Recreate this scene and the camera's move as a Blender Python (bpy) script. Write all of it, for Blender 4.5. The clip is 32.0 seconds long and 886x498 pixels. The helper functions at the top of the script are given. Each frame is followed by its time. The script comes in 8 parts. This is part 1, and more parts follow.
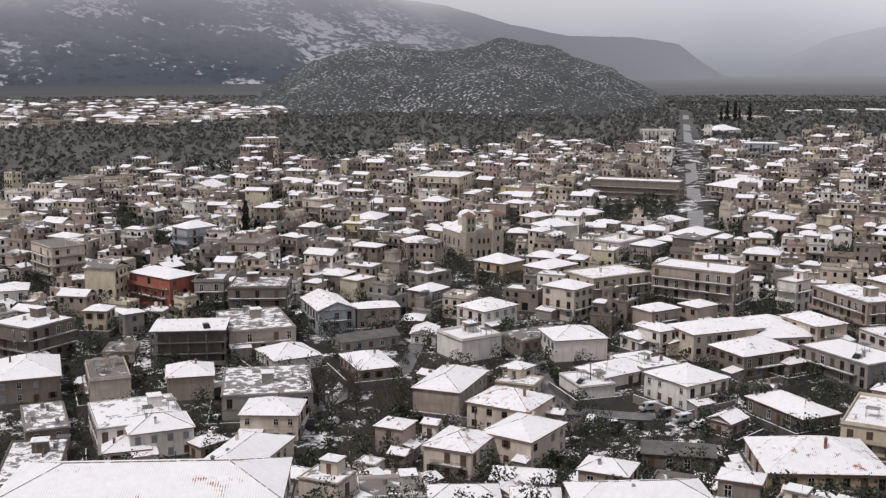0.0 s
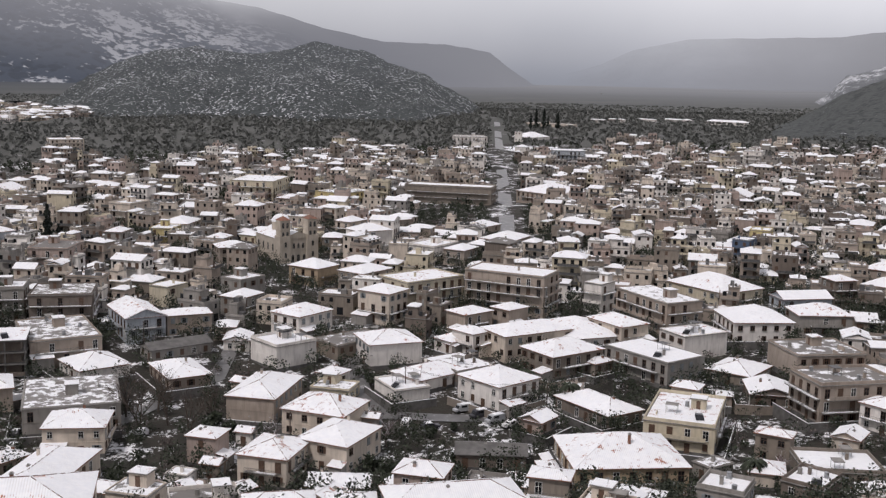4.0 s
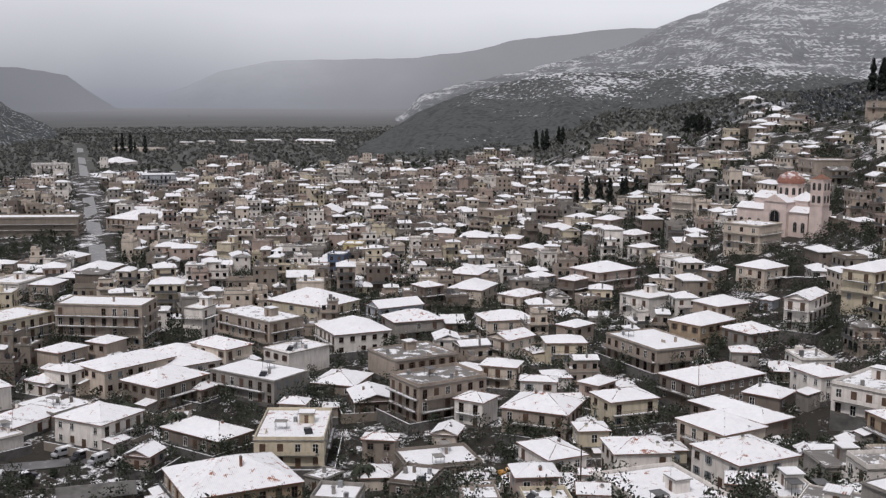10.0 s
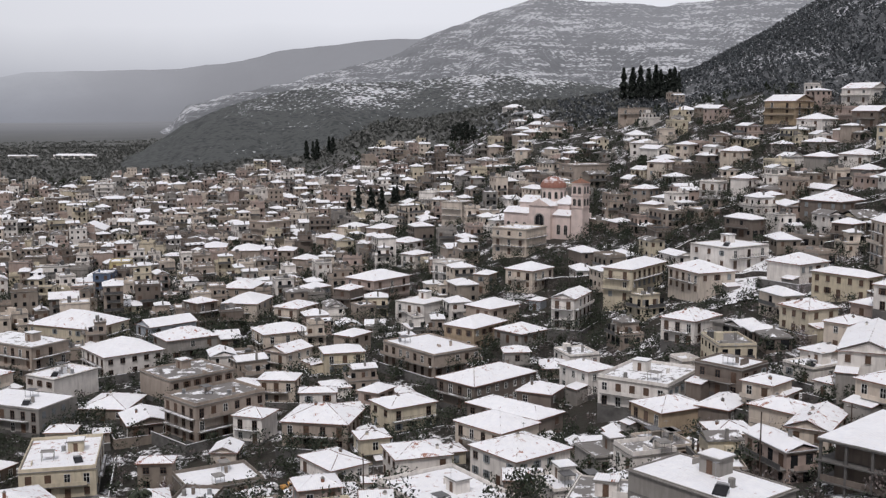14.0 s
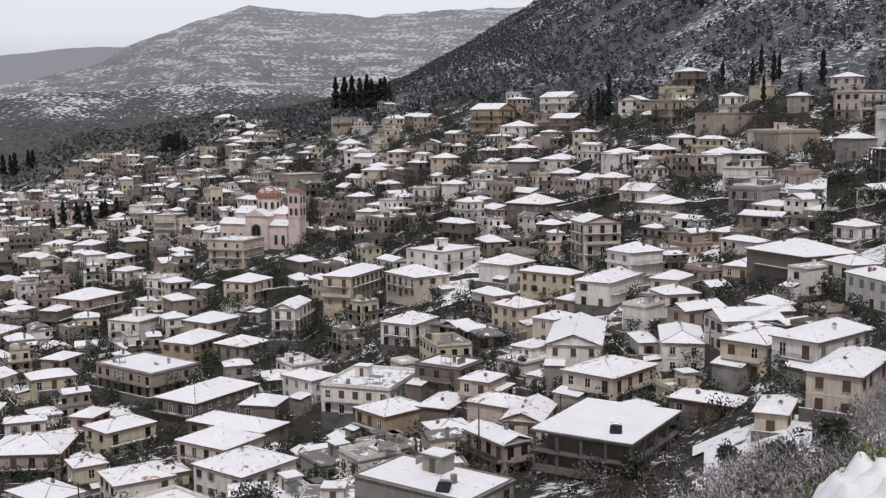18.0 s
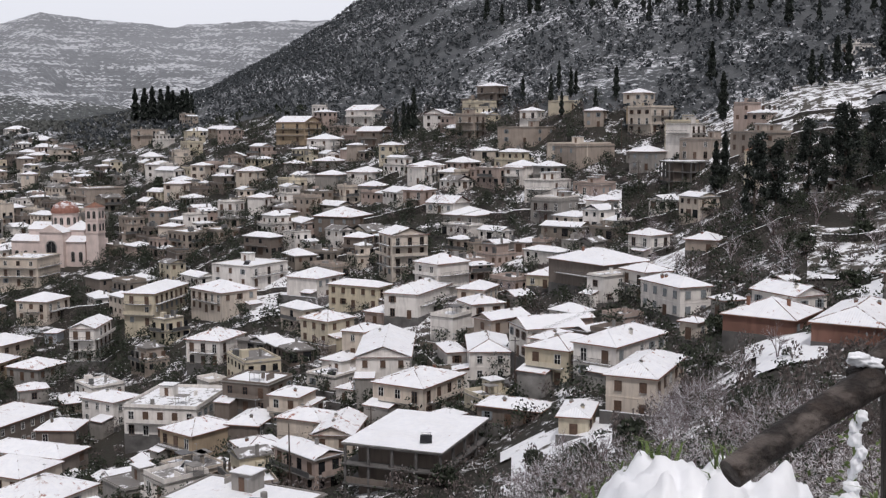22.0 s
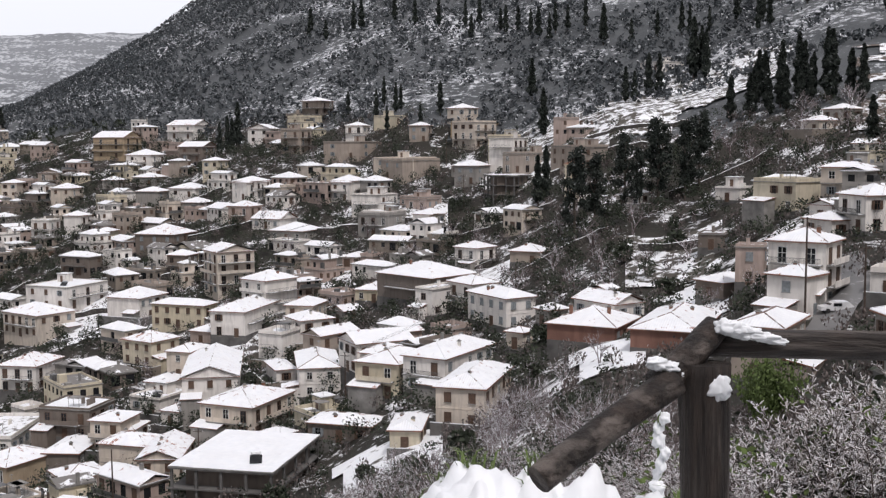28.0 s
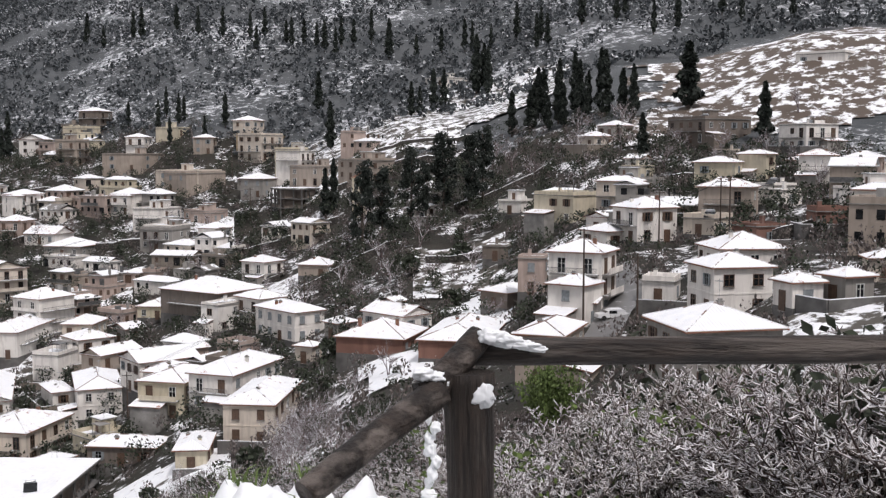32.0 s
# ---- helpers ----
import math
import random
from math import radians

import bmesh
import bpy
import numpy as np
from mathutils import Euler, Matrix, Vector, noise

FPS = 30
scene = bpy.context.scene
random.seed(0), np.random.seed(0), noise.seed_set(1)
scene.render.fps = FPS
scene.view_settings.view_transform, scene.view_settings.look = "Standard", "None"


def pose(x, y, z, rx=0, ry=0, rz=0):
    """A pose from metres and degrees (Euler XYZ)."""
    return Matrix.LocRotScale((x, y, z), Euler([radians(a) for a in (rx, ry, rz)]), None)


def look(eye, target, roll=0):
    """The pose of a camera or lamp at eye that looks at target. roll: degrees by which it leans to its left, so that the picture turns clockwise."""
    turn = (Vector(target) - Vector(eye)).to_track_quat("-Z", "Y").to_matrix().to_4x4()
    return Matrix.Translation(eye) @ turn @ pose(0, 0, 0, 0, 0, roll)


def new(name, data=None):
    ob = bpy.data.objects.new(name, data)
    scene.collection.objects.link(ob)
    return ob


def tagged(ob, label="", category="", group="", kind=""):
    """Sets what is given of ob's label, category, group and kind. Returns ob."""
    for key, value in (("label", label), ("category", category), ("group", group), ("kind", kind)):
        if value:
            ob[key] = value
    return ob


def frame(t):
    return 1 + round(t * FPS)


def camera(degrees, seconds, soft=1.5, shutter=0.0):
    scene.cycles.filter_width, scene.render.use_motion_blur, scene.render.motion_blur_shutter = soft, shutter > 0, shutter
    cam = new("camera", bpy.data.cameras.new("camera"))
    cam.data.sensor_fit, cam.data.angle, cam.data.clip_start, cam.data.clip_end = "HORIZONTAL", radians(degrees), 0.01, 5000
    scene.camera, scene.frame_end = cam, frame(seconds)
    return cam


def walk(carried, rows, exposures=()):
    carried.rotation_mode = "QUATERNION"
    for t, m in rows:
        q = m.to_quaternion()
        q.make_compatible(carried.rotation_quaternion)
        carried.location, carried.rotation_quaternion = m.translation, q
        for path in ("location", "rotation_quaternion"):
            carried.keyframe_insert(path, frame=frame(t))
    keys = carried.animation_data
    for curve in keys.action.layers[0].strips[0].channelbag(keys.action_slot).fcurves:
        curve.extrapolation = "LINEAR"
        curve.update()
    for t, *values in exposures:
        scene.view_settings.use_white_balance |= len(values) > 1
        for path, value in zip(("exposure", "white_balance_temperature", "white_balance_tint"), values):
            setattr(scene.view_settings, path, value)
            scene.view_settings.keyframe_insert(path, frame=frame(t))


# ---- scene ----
cam = camera(43.52, 32.0, soft=1.32)
EYE, ARM = 75.0, 0.35
# seconds, yaw, pitch, roll; the camera is held at arm's length and turned round the body
ROWS = [
    (0.0, -0.00, -9.70, 0.00),
    (0.5, -1.53, -9.71, 0.24),
    (1.0, -3.25, -9.81, 0.33),
    (1.5, -4.70, -9.88, 0.34),
    (2.0, -5.97, -9.91, 0.29),
    (2.5, -6.76, -9.91, 0.24),
    (4.5, -11.76, -9.06, 1.35),
    (5.0, -14.98, -8.90, 0.60),
    (5.5, -17.05, -8.80, 1.08),
    (6.0, -18.08, -8.62, 0.96),
    (6.5, -18.88, -8.43, 0.82),
    (7.0, -20.18, -8.25, 0.83),
    (7.5, -21.72, -8.18, 0.90),
    (8.0, -23.53, -8.09, 0.95),
    (8.5, -25.14, -7.97, 1.15),
    (9.0, -26.82, -7.88, 1.04),
    (9.5, -28.39, -7.95, 0.52),
    (10.0, -30.38, -7.93, 0.53),
    (10.5, -32.23, -7.78, 0.49),
    (11.0, -34.04, -7.62, 0.58),
    (11.5, -35.65, -7.57, 0.23),
    (12.0, -37.36, -7.60, 0.11),
    (12.5, -38.72, -7.63, 0.10),
    (13.0, -39.78, -7.62, 0.01),
    (13.5, -40.84, -7.54, -0.14),
    (15.5, -47.79, -6.82, 0.28),
    (16.0, -50.45, -6.89, -0.12),
    (16.5, -52.77, -6.95, -0.38),
    (17.0, -54.39, -7.02, 0.02),
    (17.5, -55.39, -7.03, -0.11),
    (18.0, -56.65, -6.94, -0.44),
    (18.5, -58.11, -6.69, -0.33),
    (19.0, -59.22, -6.16, 0.19),
    (19.5, -60.08, -5.87, 0.20),
    (20.0, -60.88, -6.54, -0.98),
    (20.5, -61.91, -7.02, -0.63),
    (21.0, -63.45, -6.90, -0.38),
    (21.5, -64.99, -6.59, -0.32),
    (22.0, -66.59, -6.33, -0.18),
    (22.5, -67.90, -6.17, -0.24),
    (23.0, -68.73, -6.03, -0.06),
    (23.5, -69.28, -5.86, 0.09),
    (24.0, -69.92, -5.79, 0.02),
    (24.5, -70.52, -5.85, 0.02),
    (25.0, -71.25, -5.93, -0.01),
    (25.5, -72.00, -5.94, -0.08),
    (27.5, -74.81, -5.59, -0.18),
    (28.0, -75.49, -5.61, -0.31),
    (28.5, -76.27, -5.51, -0.33),
    (29.0, -77.72, -5.28, -0.18),
    (29.5, -79.17, -5.06, 0.07),
    (30.0, -80.70, -4.98, 0.04),
    (30.5, -81.93, -4.98, 0.03),
    (31.0, -83.25, -4.95, 0.13),
    (31.5, -84.78, -4.91, 0.21),
    (32.0, -86.42, -4.95, 0.09),
]


def held(yaw, pitch, roll):
    y = radians(yaw)
    return pose(-ARM * math.sin(y), ARM * math.cos(y), EYE, 90 + pitch, 0, yaw) @ pose(0, 0, 0, 0, 0, roll)


walk(cam, [(t, held(yaw, pitch, roll)) for t, yaw, pitch, roll in ROWS],
     exposures=((0.0, -0.12, 6720, 18), (6.0, -0.2, 6640, 17), (12.0, -0.22, 6580, 16), (20.0, -0.2, 6540, 16), (26.0, -0.09, 6560, 16), (32.0, 0.15, 6620, 15.5)))

# ---- sky and sun: snow cloud breaking up, a weak wide sun from behind the lookout ----
world = bpy.data.worlds.new("overcast_sky")
scene.world = world
world.use_nodes = True
wn, wl = world.node_tree.nodes, world.node_tree.links
wn.clear()
sky = wn.new("ShaderNodeTexSky")
sky.sky_type, sky.sun_disc = "NISHITA", False
SUN_EL, SUN_BEARING = 58.0, 125.0
sky.sun_elevation, sky.sun_rotation = radians(SUN_EL), radians(-SUN_BEARING)
coord = wn.new("ShaderNodeTexCoord")
split = wn.new("ShaderNodeSeparateXYZ")
wl.new(coord.outputs["Generated"], split.inputs[0])
cloud_ramp = wn.new("ShaderNodeValToRGB")
cloud_ramp.color_ramp.elements[0].position, cloud_ramp.color_ramp.elements[0].color = 0.49, (2.45, 2.75, 3.25, 1)
cloud_ramp.color_ramp.elements[1].position, cloud_ramp.color_ramp.elements[1].color = 0.8, (5.6, 5.75, 6.0, 1)
for at, c in ((0.512, (4.25, 4.6, 5.15, 1)), (0.535, (6.65, 6.98, 7.4, 1)), (0.6, (7.75, 7.98, 8.25, 1))):
    cloud_ramp.color_ramp.elements.new(at).color = c
cloud_noise = wn.new("ShaderNodeTexNoise")
cloud_noise.inputs["Scale"].default_value, cloud_noise.inputs["Detail"].default_value = 3.0, 5.0
wl.new(coord.outputs["Generated"], cloud_noise.inputs["Vector"])
lift = wn.new("ShaderNodeMath")
lift.operation, lift.inputs[1].default_value = "MULTIPLY_ADD", 0.5
wl.new(split.outputs["Z"], lift.inputs[0])
wob = wn.new("ShaderNodeMath")
wob.operation, wob.inputs[1].default_value, wob.inputs[2].default_value = "MULTIPLY_ADD", 0.03, 0.485
wl.new(cloud_noise.outputs["Fac"], wob.inputs[0])
wl.new(wob.outputs[0], lift.inputs[2])
wl.new(lift.outputs[0], cloud_ramp.inputs[0])
# the east is clearer than the north
side = wn.new("ShaderNodeMapRange")
side.inputs["From Min"].default_value, side.inputs["From Max"].default_value = -0.3, 0.6
side.inputs["To Min"].default_value, side.inputs["To Max"].default_value = 0.88, 1.38
wl.new(split.outputs["X"], side.inputs["Value"])
brighter = wn.new("ShaderNodeVectorMath")
brighter.operation = "SCALE"
wl.new(cloud_ramp.outputs["Color"], brighter.inputs[0])
wl.new(side.outputs[0], brighter.inputs["Scale"])
blend = wn.new("ShaderNodeMixRGB")
blend.inputs["Fac"].default_value = 0.12
wl.new(brighter.outputs[0], blend.inputs["Color1"])
wl.new(sky.outputs["Color"], blend.inputs["Color2"])
back = wn.new("ShaderNodeBackground")
back.inputs["Strength"].default_value = 0.1
wl.new(blend.outputs[0], back.inputs["Color"])
wl.new(back.outputs[0], wn.new("ShaderNodeOutputWorld").inputs["Surface"])

sun = new("sun", bpy.data.lights.new("sun", "SUN"))
sun.data.energy, sun.data.angle, sun.data.color = 2.1, radians(7), (1.0, 0.985, 0.96)
sb, se = radians(SUN_BEARING), radians(SUN_EL)
sun.matrix_world = look((-math.sin(sb) * math.cos(se) * 100, math.cos(sb) * math.cos(se) * 100, math.sin(se) * 100), (0, 0, 0))

# ---- materials ----
class Nodes:
    """A node material under way: short calls for the nodes that most of the materials here use."""

    def __init__(self, name, rough=0.85, metal=0.0):
        self.mat = bpy.data.materials.new(name)
        self.mat.use_nodes = True
        self.n, self.l = self.mat.node_tree.nodes, self.mat.node_tree.links
        self.bsdf = self.n["Principled BSDF"]
        self.bsdf.inputs["Roughness"].default_value = rough
        self.bsdf.inputs["Metallic"].default_value = metal
        self.geo = self.n.new("ShaderNodeNewGeometry")
        self.info = self.n.new("ShaderNodeObjectInfo")

    def put(self, socket, value):
        if hasattr(value, "is_linked"):
            self.l.new(value, socket)
        elif isinstance(value, (tuple, list)) and len(value) == 3 and socket.type == "RGBA":
            socket.default_value = (*value, 1)
        else:
            socket.default_value = value

    def noise(self, scale, detail=4.0, stretch=None, rough=0.55):
        vec = self.geo.outputs["Position"]
        if stretch:
            m = self.n.new("ShaderNodeVectorMath")
            m.operation = "MULTIPLY"
            self.l.new(vec, m.inputs[0])
            m.inputs[1].default_value = stretch
            vec = m.outputs[0]
        t = self.n.new("ShaderNodeTexNoise")
        self.l.new(vec, t.inputs["Vector"])
        t.inputs["Scale"].default_value, t.inputs["Detail"].default_value, t.inputs["Roughness"].default_value = scale, detail, rough
        return t.outputs["Fac"]

    def span(self, value, lo, hi, a=0.0, b=1.0):
        m = self.n.new("ShaderNodeMapRange")
        m.clamp = True
        for key, v in (("From Min", lo), ("From Max", hi), ("To Min", a), ("To Max", b)):
            m.inputs[key].default_value = v
        self.l.new(value, m.inputs["Value"])
        return m.outputs[0]

    def math(self, op, a, b):
        m = self.n.new("ShaderNodeMath")
        m.operation = op
        self.put(m.inputs[0], a)
        self.put(m.inputs[1], b)
        return m.outputs[0]

    def mix(self, fac, a, b, kind="MIX"):
        m = self.n.new("ShaderNodeMixRGB")
        m.blend_type = kind
        self.put(m.inputs["Fac"], fac)
        self.put(m.inputs["Color1"], a)
        self.put(m.inputs["Color2"], b)
        return m.outputs[0]

    def up(self):
        s = self.n.new("ShaderNodeSeparateXYZ")
        self.l.new(self.geo.outputs["Normal"], s.inputs[0])
        return s.outputs["Z"]

    def height(self):
        s = self.n.new("ShaderNodeSeparateXYZ")
        self.l.new(self.geo.outputs["Position"], s.inputs[0])
        return s.outputs["Z"]

    def done(self, colour, bump=None, strength=0.3, distance=0.02):
        self.put(self.bsdf.inputs["Base Color"], colour)
        if bump is not None:
            b = self.n.new("ShaderNodeBump")
            b.inputs["Strength"].default_value, b.inputs["Distance"].default_value = strength, distance
            self.l.new(bump, b.inputs["Height"])
            self.l.new(b.outputs[0], self.bsdf.inputs["Normal"])
        return self.mat


def plaster(name, c, worn=0.5):
    m = Nodes(name, 0.9)
    dark, light = tuple(v * 0.62 for v in c), tuple(min(0.85, v * 1.12) for v in c)
    base = m.mix(m.span(m.noise(0.35, 5), 0.35, 0.65), tuple(v * 0.88 for v in c), light)
    base = m.mix(m.math("MULTIPLY", m.span(m.info.outputs["Random"], 0, 1), 0.35), base, tuple(0.5 * v + 0.5 * sum(c) / 3 * 0.8 for v in c))
    streak = m.span(m.noise(1.3, 6, (1, 1, 0.16)), 0.48, 0.64)
    base = m.mix(m.math("MULTIPLY", streak, worn), base, dark)
    spots = m.span(m.noise(0.12, 4), 0.55, 0.75, 0, 0.5)
    base = m.mix(spots, base, tuple(v * 0.7 for v in c))
    return m.done(base, m.noise(14, 4), 0.25, 0.02)


def snow(name, patch=(0.3, 0.11, 0.06), bare=0.28, scale=0.55, rows=False):
    """Wind-swept snow with what lies under it showing through here and there."""
    m = Nodes(name, 0.75)
    white = m.mix(m.span(m.noise(1.1, 5), 0.35, 0.7), (0.78, 0.8, 0.83), (0.86, 0.87, 0.88))
    grit = m.span(m.noise(9, 4), 0.6, 0.78, 0, 0.22)
    white = m.mix(grit, white, (0.45, 0.45, 0.46))
    n = m.noise(scale, 8, None, 0.68)
    shift = m.math("ADD", n, m.span(m.info.outputs["Random"], 0, 1, -0.07, 0.07))
    if rows:
        # tile rows run down each slope and show as furrows in the snow
        local = m.n.new("ShaderNodeTexCoord")
        axes, facing, turn = m.n.new("ShaderNodeSeparateXYZ"), m.n.new("ShaderNodeSeparateXYZ"), m.n.new("ShaderNodeVectorTransform")
        turn.vector_type, turn.convert_from, turn.convert_to = "NORMAL", "WORLD", "OBJECT"
        m.l.new(local.outputs["Object"], axes.inputs[0])
        m.l.new(m.geo.outputs["True Normal"], turn.inputs[0])
        m.l.new(turn.outputs[0], facing.inputs[0])
        sideways = m.math("GREATER_THAN", m.math("ABSOLUTE", facing.outputs["X"], 0), m.math("ABSOLUTE", facing.outputs["Y"], 0))
        across = m.math("ADD", m.math("MULTIPLY", axes.outputs["X"], m.math("SUBTRACT", 1.0, sideways)), m.math("MULTIPLY", axes.outputs["Y"], sideways))
        furrow = m.math("SINE", m.math("MULTIPLY", across, 17.0), 0)
        shift = m.math("ADD", shift, m.math("MULTIPLY", furrow, 0.035))
        white = m.mix(m.math("MULTIPLY", m.span(furrow, 0.2, -0.9), m.span(m.noise(0.25, 4), 0.4, 0.62, 0.03, 0.3)), white, (0.5, 0.47, 0.45))
    gone = m.span(shift, bare, bare + 0.05, 1, 0)
    m.put(m.bsdf.inputs["Subsurface Weight"], 0.0)
    return m.done(m.mix(gone, white, patch), m.noise(2.2, 5), 0.35, 0.06)


WALLS = {}
for wname, wc in (("white", (0.62, 0.58, 0.54)), ("cream", (0.53, 0.46, 0.385)), ("beige", (0.39, 0.325, 0.27)), ("grey", (0.31, 0.29, 0.265)),
                  ("stone", (0.26, 0.22, 0.18)), ("brown", (0.19, 0.155, 0.13)), ("pale_blue", (0.42, 0.46, 0.5)), ("ochre", (0.42, 0.32, 0.21)),
                  ("yellow", (0.51, 0.45, 0.335)), ("terracotta", (0.40, 0.13, 0.09)), ("pink", (0.46, 0.36, 0.31)),
                  ("bright_yellow", (0.56, 0.46, 0.22)), ("blue", (0.10, 0.15, 0.24)), ("brick", (0.23, 0.115, 0.085))):
    WALLS[wname] = plaster(wname + "_plaster", tuple(v * (1.25 if wname == "white" else 1.15 if wname in ("cream", "yellow") else 0.95) for v in wc))


def tile_mat():
    m = Nodes("clay_tile", 0.85)
    base = m.mix(m.span(m.noise(3.0, 5), 0.3, 0.7), (0.16, 0.075, 0.05), (0.30, 0.14, 0.09))
    return m.done(m.mix(m.span(m.noise(0.6, 4), 0.5, 0.7), base, (0.12, 0.1, 0.085)), m.noise(9, 3), 0.4, 0.03)


def concrete(name, c=(0.25, 0.24, 0.225), rough=0.9):
    m = Nodes(name, rough)
    base = m.mix(m.span(m.noise(0.5, 6), 0.3, 0.7), tuple(v * 0.6 for v in c), tuple(v * 1.25 for v in c))
    return m.done(m.mix(m.span(m.noise(4, 5), 0.5, 0.8, 0, 0.5), base, tuple(v * 0.4 for v in c)), m.noise(12, 4), 0.3, 0.02)


def plain(name, c, rough=0.6, metal=0.0, vary=0.3):
    m = Nodes(name, rough, metal)
    return m.done(m.mix(m.span(m.noise(2.5, 5), 0.3, 0.7), tuple(v * (1 - vary) for v in c), tuple(v * (1 + vary) for v in c)), m.noise(20, 3), 0.15, 0.01)


ROOF_SNOW = snow("roof_snow", bare=0.31, rows=True)
THAW_SNOW = snow("thawing_roof_snow", (0.4, 0.15, 0.085), 0.375, 0.14, rows=True)
DECK_SNOW = snow("deck_snow", (0.2, 0.19, 0.18), 0.43, 0.45)
BARE_DECK = snow("thawed_deck", (0.17, 0.16, 0.15), 0.54, 0.35)
DEEP_SNOW = snow("deep_snow", (0.6, 0.6, 0.62), 0.1, 0.6)
TILE = tile_mat()
CONCRETE, DARK_CONCRETE = concrete("concrete"), concrete("dark_concrete", (0.13, 0.125, 0.12))
FRAME_PAINTS = [plain("brown_window_paint", (0.10, 0.06, 0.04), 0.6), plain("white_window_paint", (0.6, 0.6, 0.58), 0.5), plain("grey_window_paint", (0.22, 0.24, 0.25), 0.6)]
RAIL_METAL = plain("painted_railing", (0.12, 0.12, 0.12), 0.5, 0.4)
WOOD_DOOR = plain("door_wood", (0.12, 0.07, 0.045), 0.6)
STEEL = plain("galvanised_steel", (0.35, 0.36, 0.37), 0.4, 0.8)


def pane_mat():
    m = Nodes("window_glass", 0.12)
    m.put(m.bsdf.inputs["Specular IOR Level"], 0.35)
    return m.done(m.mix(m.span(m.noise(0.4, 3), 0.4, 0.6), (0.008, 0.009, 0.01), (0.022, 0.023, 0.026)))


PANE = pane_mat()
# ---- ground heights: profiles outward from the lookout, by bearing ----
PROFILES = []


def profile(bearing, *steps):
    """Heights against the eye (metres) at distances, along one bearing in degrees to the left of +y."""
    PROFILES.append((bearing, [s[0] for s in steps], [s[1] for s in steps]))


profile(180, (0, -1.6), (4, -1.6), (20, 4), (100, 30), (1500, 200), (5000, 400))
profile(100, (0, -1.6), (4, -1.7), (10, -4), (75, -27.5), (210, -63), (345, -63.2), (5000, -71.3))
profile(40, (0, -1.6), (4, -1.7), (10, -5), (75, -37.5), (140, -64.4), (210, -84), (260, -81.9), (345, -74.8), (5000, -74.8))
profile(0, (0, -1.6), (4, -1.7), (10, -5), (75, -37.5), (140, -64.4), (210, -84), (260, -81.9), (345, -74.8), (5000, -74.8))
profile(-25, (0, -1.6), (4, -1.7), (10, -5), (75, -36.2), (140, -61.6), (210, -81.2), (260, -79.3), (345, -74.8), (1035, -71.3), (1500, -69), (5000, -69))
profile(-34, (0, -1.6), (4, -1.7), (10, -5), (75, -35), (140, -58.8), (210, -77), (260, -76.7), (345, -73.6), (575, -70.1), (1035, -57.5), (1500, -51.7), (5000, -51.7))
profile(-40, (0, -1.6), (4, -1.7), (10, -4.6), (75, -33.8), (140, -57.4), (210, -75.6), (260, -74.1), (345, -71.3), (460, -63.2), (690, -43.7), (920, -28.7), (1500, -11.5), (5000, 0))
profile(-47, (0, -1.6), (4, -1.7), (10, -4.4), (75, -32.5), (140, -56), (210, -72.8), (260, -71.5), (345, -60.9), (437, -48.3), (632, -18.4), (805, -3.4), (1380, 5.8), (5000, 23))
profile(-60, (0, -1.6), (3.5, -1.8), (5, -2.6), (10, -4.6), (75, -33), (140, -53), (210, -63), (260, -55.9), (323, -49), (356, -41.4), (402, -32.2), (460, -23), (586, 9.2), (805, 34.5), (1500, 69), (5000, 69))
profile(-67, (0, -1.6), (3.5, -1.7), (5, -2.4), (7, -3.2), (10, -4.2), (75, -31), (110, -44), (140, -51), (210, -54.6), (260, -49.4), (323, -40.6), (379, -26.4), (448, -6.9), (552, 9.2), (805, 46), (5000, 69))
profile(-75, (0, -1.6), (3.8, -1.65), (5, -2.1), (7, -2.9), (10, -3.8), (40, -14.5), (70, -26), (100, -35), (140, -42), (165, -44), (205, -42.5), (245, -40), (300, -36), (345, -29), (400, -11.4), (448, 5.7), (515, 17), (700, 45), (5000, 80))
profile(-86, (0, -1.6), (4.5, -1.5), (6.5, -2.4), (10, -3.4), (20, -6.5), (40, -14), (70, -23), (100, -28), (140, -31), (190, -31.8), (215, -29.4), (270, -21), (320, -12), (380, 9), (500, 28), (700, 65), (5000, 90))
profile(-97, (0, -1.6), (4.5, -1.5), (6.5, -2.3), (10, -3.2), (20, -5.8), (40, -13), (60, -19), (85, -24), (110, -25), (150, -22.5), (190, -16), (250, -9), (290, 0), (380, 28), (500, 50), (5000, 90))
profile(-106, (0, -1.6), (4.5, -1.5), (6.5, -2.3), (10, -3), (20, -5), (40, -8), (55, -9.5), (80, -16), (110, -17), (140, -15), (190, -10), (250, -5), (290, 3), (370, 36), (500, 60), (5000, 110))
profile(-125, (0, -1.6), (5, -1.6), (20, -3), (60, -4), (140, 0), (240, 12), (450, 60), (5000, 200))
profile(-180, (0, -1.6), (4, -1.6), (20, 4), (100, 30), (1500, 200), (5000, 400))
PROFILES.sort()
BEARINGS = np.array([p[0] for p in PROFILES], float)


